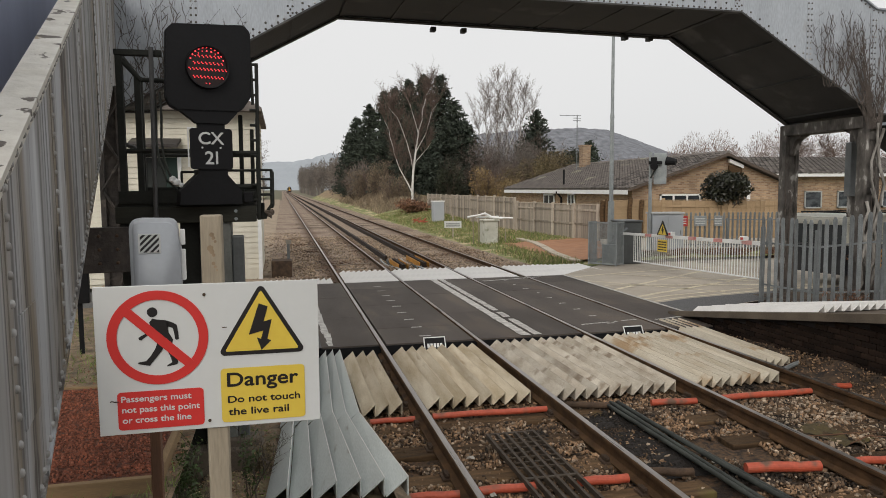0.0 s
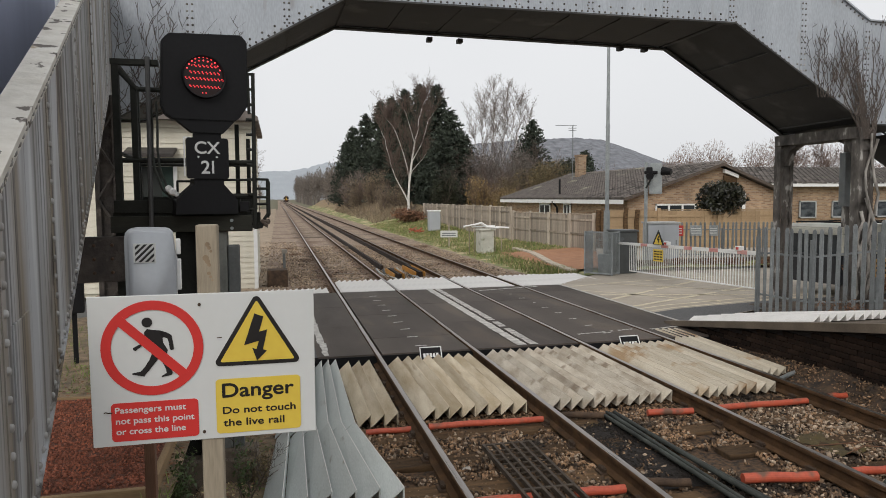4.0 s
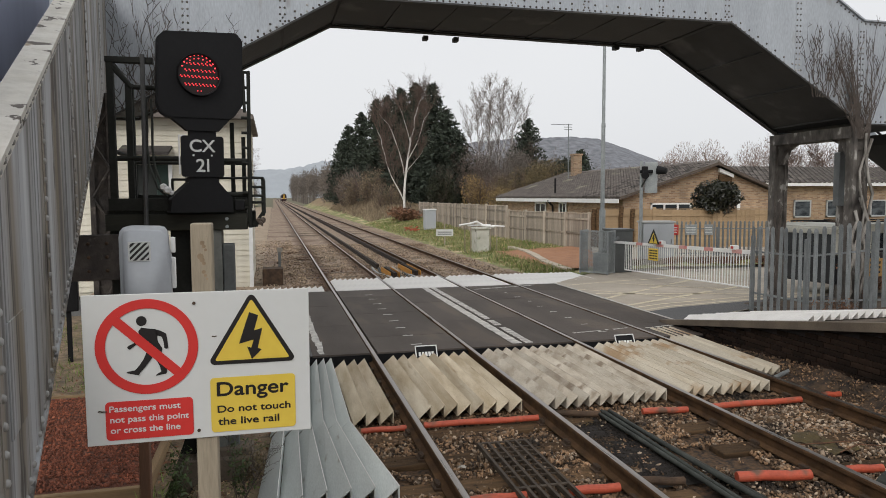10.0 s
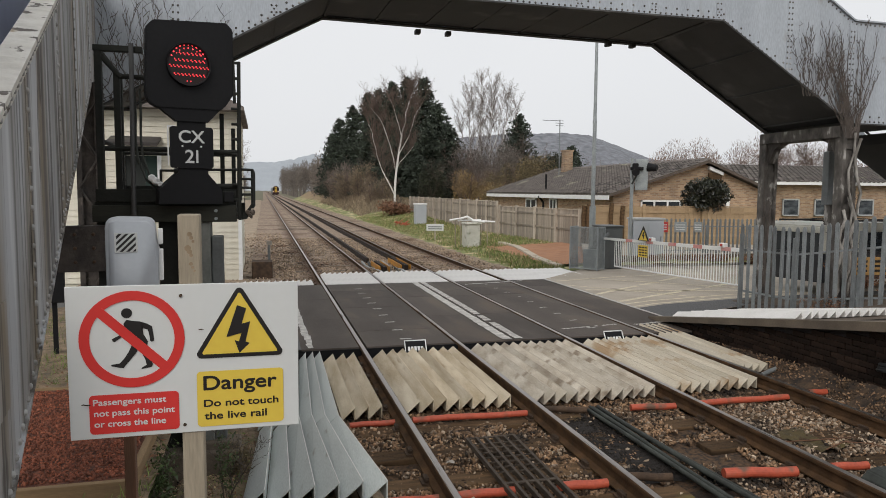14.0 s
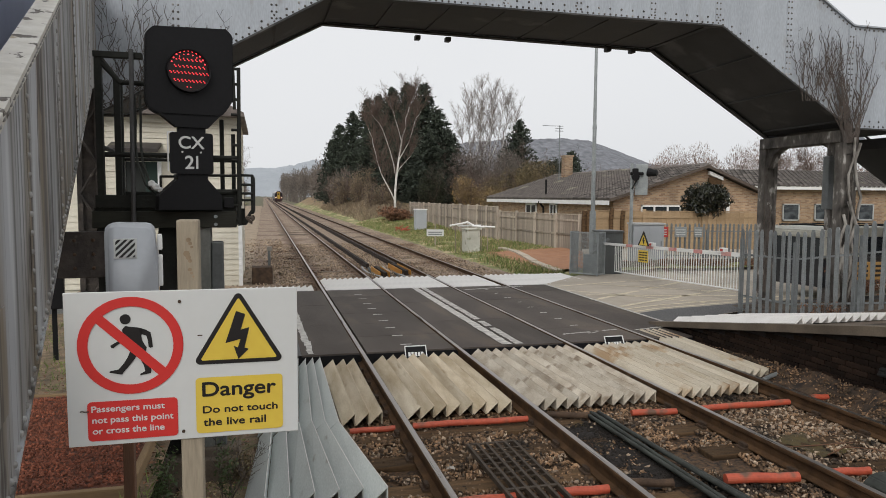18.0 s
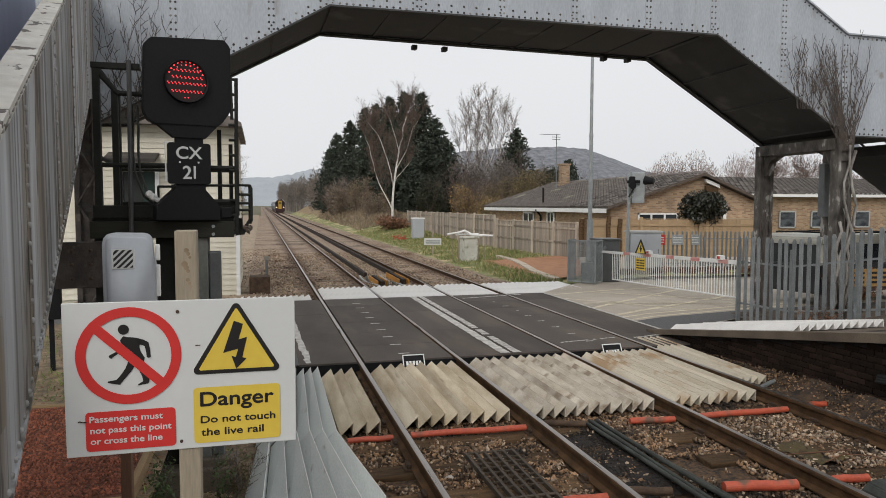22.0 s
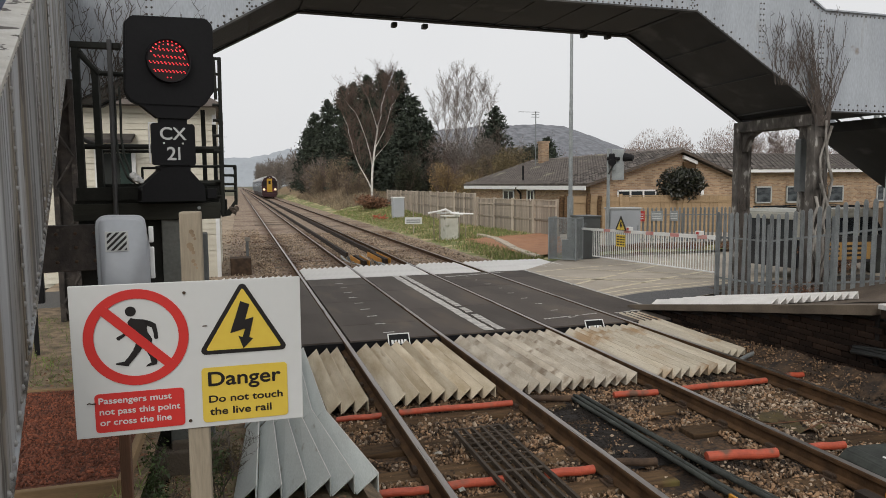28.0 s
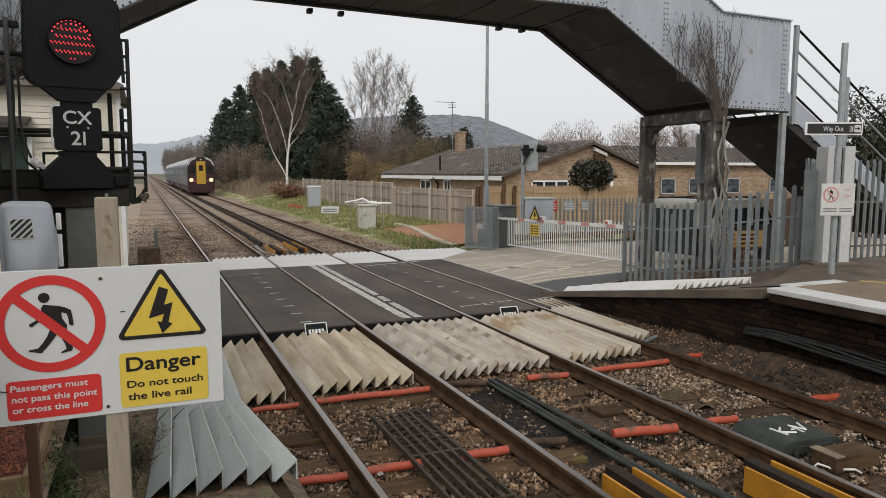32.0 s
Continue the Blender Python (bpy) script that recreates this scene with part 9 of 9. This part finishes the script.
trunk = thing("bare_creeper", "pale twisted creeper trunk clinging to the bridge column", "climbing plant", pose(10.83, 10.99, 0.3))
for k, (x, rad, h) in enumerate(((-0.16, 0.030, 1.75), (0.03, 0.035, 2.0), (0.14, 0.028, 3.1), (-0.04, 0.022, 3.2))):
    bm = B()
    tube(bm, [(x + 0.07 * math.sin(1.7 * u + 2.1 * k) - 0.10 * (1 - u / 9) ** 3, -0.02 - 0.03 * (k % 2) + 0.03 * math.cos(1.3 * u + k), h * u / 9) for u in range(10)], rad, 8)
    for v in bm.verts:
        v.co += Vector((1, 1, 0)) * 0.025 * noise.noise(v.co * 9)
    part("stem", bm, "pale_bark", trunk, smooth=True)

# ---- left bed beside the stair ----
bm = B()
flat_poly(bm, [(-3.2, 3.86), (-0.72, 3.89), (-0.72, 5.7), (-3.2, 5.95)], 0.815)
tagged(part("red_gravel_bed", bm, "redbed", None), "red gravel bed beside the stair", "gravel bed", kind="structure")
rng = np.random.default_rng(17)
n = 14000
sp = np.stack([rng.uniform(-2.4, -0.74, n), rng.uniform(3.93, 5.75, n), np.full(n, 0.82)], 1)
tagged(stones("red_gravel", sp, rng.uniform(0.006, 0.013, n), "red_stone", 19), "loose red gravel chips", "gravel", kind="stuff")
for a, b in (((-3.2, 3.85), (-0.72, 3.87)), ((-0.70, 3.86), (-0.70, 5.75)), ((-3.2, 5.98), (-0.7, 5.75))):
    d = Vector((b[0] - a[0], b[1] - a[1], 0))
    o = thing("bed_edging", "timber edging board of the gravel bed", "edging", pose(a[0], a[1], 0.76, 0, 0, math.degrees(math.atan2(d.y, d.x))), group="bed edging")
    bm = B()
    box(bm, (0, -0.02, -0.14), (d.length, 0.02, 0.065), 0.004)
    part("board", bm, "edging", o)
rng = np.random.default_rng(29)
n = 9000
gx = rng.uniform(-3.5, -0.25, n)
gy = rng.uniform(2.2, 9.5, n)
keep = ~((gx < -0.7) & (gy > 3.85) & (gy < 6.0))
gx, gy = gx[keep], gy[keep]
p = np.stack([gx, gy, np.where(gx < -0.6, 0.74, np.array([ramp_near(0, b) for b in gy]) - 0.06)], 1)
a = rng.uniform(0, 6.283, len(p))
e = np.stack([np.cos(a), np.sin(a), 0 * a], 1) * 0.004
tip = p + np.stack([rng.normal(0, 0.04, len(p)), rng.normal(0, 0.04, len(p)), rng.uniform(0.02, 0.09, len(p))], 1)
tagged(tris("weeds", np.stack([p - e, p + e, tip], 1), "blade"), "straggling weeds at the platform end", "weeds", kind="stuff")
scatter(3200, -0.66, -0.15, 2.2, 5.6, 0, 0.006, 0.022, "stone", "loose_rubble", "small rubble on the earth slope", 61, avoid=False, zf=lambda x, y: ramp_near(x, y) - 0.05)
gp = thing("steel_post", "thin dark steel post carrying a small dark box", "post", pose(-1.94, 7.33, 0.7, 0, 0, 8))
bm = B()
box(bm, (-0.022, -0.004, 0), (0.022, 0.004, 0.80))
box(bm, (-0.022, 0.004, 0), (-0.014, 0.04, 0.80))
part("angle_bar", bm, "black", gp)
bm = B()
box(bm, (-0.07, -0.05, 0.56), (0.09, 0.05, 0.86), 0.008)
part("box", bm, "black", gp, "small dark box")

# worn concrete slab, dead plant and leaves under the sign
o = thing("concrete_slab", "old grey concrete slab edge behind the sign post", "slab", pose(-0.62, 5.62, 0.22, 0, 0, -3))
bm = B()
box(bm, (-0.42, -0.08, -0.2), (0.44, 0.1, 0.10), 0.012)
part("slab", bm, "kerb_brown", o)
bm = B()
box(bm, (0.0, -0.02, -0.12), (0.42, 0.16, 0.16), 0.012)
part("upper_block", bm, "kerb_brown", o)
shrub("dried brown weed beside the ramp guard", (-0.2, 5.45, 0.12), (0.10, 0.14, 0.22), 133, "shrub", "bark", "weeds", 3, 0.010, 14000)
rng = np.random.default_rng(71)
n = 1400
gx, gy = rng.uniform(-0.95, -0.2, n), rng.uniform(3.0, 5.5, n)
p = np.stack([gx, gy, np.array([ramp_near(0, b) for b in gy]) - 0.015], 1)
a, b = rng.normal(size=(n, 3)) * 0.008, rng.normal(size=(n, 3)) * 0.008
a[:, 2] *= 0.3
b[:, 2] *= 0.3
tagged(tris("fallen_leaves", np.stack([p - a, p + b, p + a], 1), "straw"), "dry fallen leaves on the earth slope", "leaves", kind="stuff")
for i, (x, y) in enumerate(((12.6, 20.3), (13.6, 20.1), (14.6, 19.95), (15.6, 19.8), (16.8, 19.6))):
    shrub("low brown leafless scrub along the roadside fence", (x, y, -0.02), (0.55, 0.22, 0.24), 170 + i, "bracken", "bark", "shrubs", 5, 0.03, 3000)
shrub("low orange-brown bush behind the palisade fence", (13.2, 13.1, 0.1), (0.75, 0.4, 0.62), 141, "bracken", "bark", "shrubs", 6, 0.035, 2600)

for i, (x, y, z, w, h, n) in enumerate(((-0.62, 4.25, 0.50, 0.13, 0.22, 5200), (-0.56, 4.05, 0.42, 0.12, 0.18, 5200), (-0.63, 4.55, 0.50, 0.12, 0.20, 4200), (-0.50, 3.75, 0.45, 0.10, 0.13, 3600), (-0.24, 4.6, 0.30, 0.09, 0.34, 2600))):
    shrub("low green weeds growing at the platform end", (x, y, z), (w, w, h), 160 + i, "ivy", "bark", "weeds", 3, 0.016, n)
bm = B()
bmesh.ops.create_icosphere(bm, subdivisions=2, radius=0.022)
for v in bm.verts:
    v.co = Vector((v.co.x * 1.2, v.co.y, v.co.z * 0.8)) * (1 + 0.2 * noise.noise(v.co * 60))
o = part("pebble", bm, "white", None)
o.location = (-0.735, 2.98, 0.79)
tagged(o, "white pebble on the earth beside the gravel bed", "stone")

# moss, loose wire and litter in the ballast
mo = noisy_sheet("moss_patch", -0.24, 0.24, -0.3, 0.3, 0.0, 10, 10, "moss", 0.03, 6.0, "olive moss patch growing on a far track sleeper", kind="")
mo.matrix_world = pose(5.42, 5.85, -0.168, 0, 0, 12)
tagged(mo, "olive moss patch growing on a far track sleeper", "moss")
for k, pts in enumerate((((5.25, 5.45, -0.12), (5.5, 5.5, -0.08), (5.75, 5.42, -0.09), (5.95, 5.2, -0.13)), ((5.0, 5.75, -0.13), (5.45, 5.62, -0.09), (5.85, 5.7, -0.13)))):
    bm = B()
    tube(bm, pts, 0.006, 6)
    tagged(part("loose_wire", bm, "brown_post", None, smooth=True), "thin rusty loose wire in the far track", "wire", group="loose wires")
r = random.Random(77)
for x, y in ((1.62, 6.0), (1.60, 5.2), (2.32, 5.05), (2.1, 4.45), (3.75, 5.4), (5.6, 4.2)):
    bm = B()
    v = [bm.verts.new((math.cos(a) * r.uniform(0.02, 0.05), math.sin(a) * r.uniform(0.02, 0.05), r.uniform(0, 0.03))) for a in (0, 1.1, 2.2, 3.3, 4.4, 5.4)]
    c = bm.verts.new((0, 0, 0.03))
    for i in range(6):
        bm.faces.new((v[i], v[(i + 1) % 6], c))
    thick(bm, 0.003)
    o = part("litter", bm, "concrete", None)
    o.matrix_world = pose(x, y, -0.135, 0, 0, r.uniform(0, 360))
    tagged(o, "crumpled pale scrap of litter in the ballast", "litter", group="litter in the ballast")
shrub("dry brown weeds at the foot of the palisade fence", (9.72, 10.3, 0.2), (0.16, 0.55, 0.22), 151, "bracken", "bark", "weeds", 7, 0.02, 5000)

# fallen leaves and small weeds on the earth at the platform end
rng = np.random.default_rng(91)
for name, n, size, mat, label, cat in (("leaf_litter", 3600, 0.02, "bracken", "brown fallen leaves scattered on the earth", "leaves"), ("low_weeds", 2600, 0.014, "blade", "low green weeds in the earth", "weeds")):
    out = []
    while len(out) < n:
        x, y = rng.uniform(-2.2, 0.58), rng.uniform(2.6, 7.2)
        if noise.noise((x * 2.3, y * 2.3, 5.0 if mat == "blade" else 1.0)) < (0.12 if mat == "blade" else -0.25):
            continue
        if x > -0.6:
            z = ramp_near(x, y) - 0.03 + 0.012 * noise.noise((x * 2.2, y * 2.2, 0.3))
        else:
            z = 0.76 + 0.05 * noise.noise((x * 1.1, y * 1.1, 0.3))
        c = np.array((x, y, z + 0.012))
        a, b = rng.normal(size=3), rng.normal(size=3)
        a[2], b[2] = a[2] * 0.25, abs(b[2]) * (1.0 if mat == "blade" else 0.3)
        s = size * rng.uniform(0.5, 1.3)
        a, b = a * s / np.linalg.norm(a), b * s / np.linalg.norm(b)
        out.append(np.stack([c - a * 0.6, c + b, c + a]))
    tagged(tris(name, np.stack(out), mat), label, cat, kind="stuff")


# ---- train ----
def build_train():
    t = thing("train", "grey-blue electric multiple unit with yellow front door and lit headlamps", "train", pose(5.4975, 500, 0))
    prof = [(-1.38, 1.0), (-1.4, 2.3), (-1.34, 3.15), (-1.08, 3.75), (-0.5, 4.02), (0.5, 4.02), (1.08, 3.75), (1.34, 3.15), (1.4, 2.3), (1.38, 1.0)]
    for k in range(4):
        y0 = 0.35 + k * 20.4
        y1 = y0 + 19.9
        bm = B()
        prism(bm, prof, "y", y0, y1)
        body = part("car_body", bm, "train_grey", t, "grey-blue coach body")
        bm = B()
        prism(bm, [(-1.30, 3.30), (-1.10, 3.75), (-0.5, 4.05), (0.5, 4.05), (1.10, 3.75), (1.30, 3.30), (0.5, 3.95), (-0.5, 3.95)], "y", y0, y1)
        part("roof", bm, "train_white", body, "pale roof")
        for sx in (-1, 1):
            bm = B()
            box(bm, (sx * 1.385, y0 + 1.2, 2.0), (sx * 1.412, y1 - 0.8, 2.85))
            part("window_band", bm, "glass", body)
        bm = B()
        box(bm, (-1.15, y0 + 1, 0.3), (1.15, y1 - 1, 1.0))
        part("underframe", bm, "train_dark", body)
        for yy in (y0 + 3.0, y1 - 3.0):
            for wy in (-1.2, 1.2):
                bm = B()
                for sx in (-0.75, 0.75):
                    cyl(bm, (sx - 0.06, yy + wy, 0.42), (sx + 0.06, yy + wy, 0.42), 0.42, seg=16)
                part("wheelset", bm, "rust_steel", body)
    bm = B()
    prism(bm, [(-1.36, 0.55), (-1.38, 2.3), (-1.31, 3.15), (-1.05, 3.70), (-0.5, 3.96), (0.5, 3.96), (1.05, 3.70), (1.31, 3.15), (1.38, 2.3), (1.36, 0.55)], "y", 0.0, 0.36)
    part("cab_front", bm, "train_dark", t, "dark cab front")
    bm = B()
    box(bm, (-0.46, -0.06, 1.15), (0.46, 0.02, 3.55), 0.03)
    d = part("gangway_door", bm, "train_yellow", t, "yellow gangway door")
    bm = B()
    box(bm, (-0.2, -0.075, 2.55), (0.2, -0.06, 3.15))
    part("door_window", bm, "train_glass", d)
    for sx in (-1, 1):
        bm = B()
        box(bm, (sx * 0.56, -0.03, 2.25), (sx * 1.22, 0.0, 3.20), 0.02)
        part("windscreen", bm, "train_glass", t)
        bm = B()
        prism(bm, [(sx * 0.45, 3.84), (sx * 0.98, 3.60), (sx * 1.24, 3.10), (sx * 1.33, 3.15), (sx * 1.07, 3.72), (sx * 0.5, 3.98)], "y", -0.05, 0.0)
        part("brow", bm, "train_white", t)
        bm = B()
        cyl(bm, (sx * 1.0, -0.06, 1.6), (sx * 1.0, 0.0, 1.6), 0.21, seg=16)
        part("headlamp", bm, "lamp_on", t, "lit headlamp")
        bm = B()
        cyl(bm, (sx * 0.62, -0.06, 1.45), (sx * 0.62, 0.0, 1.45), 0.09, seg=12)
        part("tail_lamp", bm, "red_paint", t)
    bm = B()
    box(bm, (-1.2, -0.1, 0.25), (1.2, 0.2, 0.9), 0.05)
    part("coupler_skirt", bm, "train_dark", t)
    bm = B()
    cyl(bm, (0, -0.1, 3.75), (0, 0, 3.75), 0.08, seg=12)
    part("top_lamp", bm, "train_white", t, "unlit top lamp")
    return t


train = build_train()


def motions():
    """The train comes towards the crossing on the far track."""
    walk(train, [(t, pose(5.4975, y, 0)) for t, y in ((0.0, 516.0), (4.0, 461.0), (9.0, 391.0), (13.0, 334.0), (19.0, 252.0), (23.0, 198.0), (25.0, 171.0), (28.0, 131.0), (30.0, 104.5), (32.0, 78.5))])


motions()
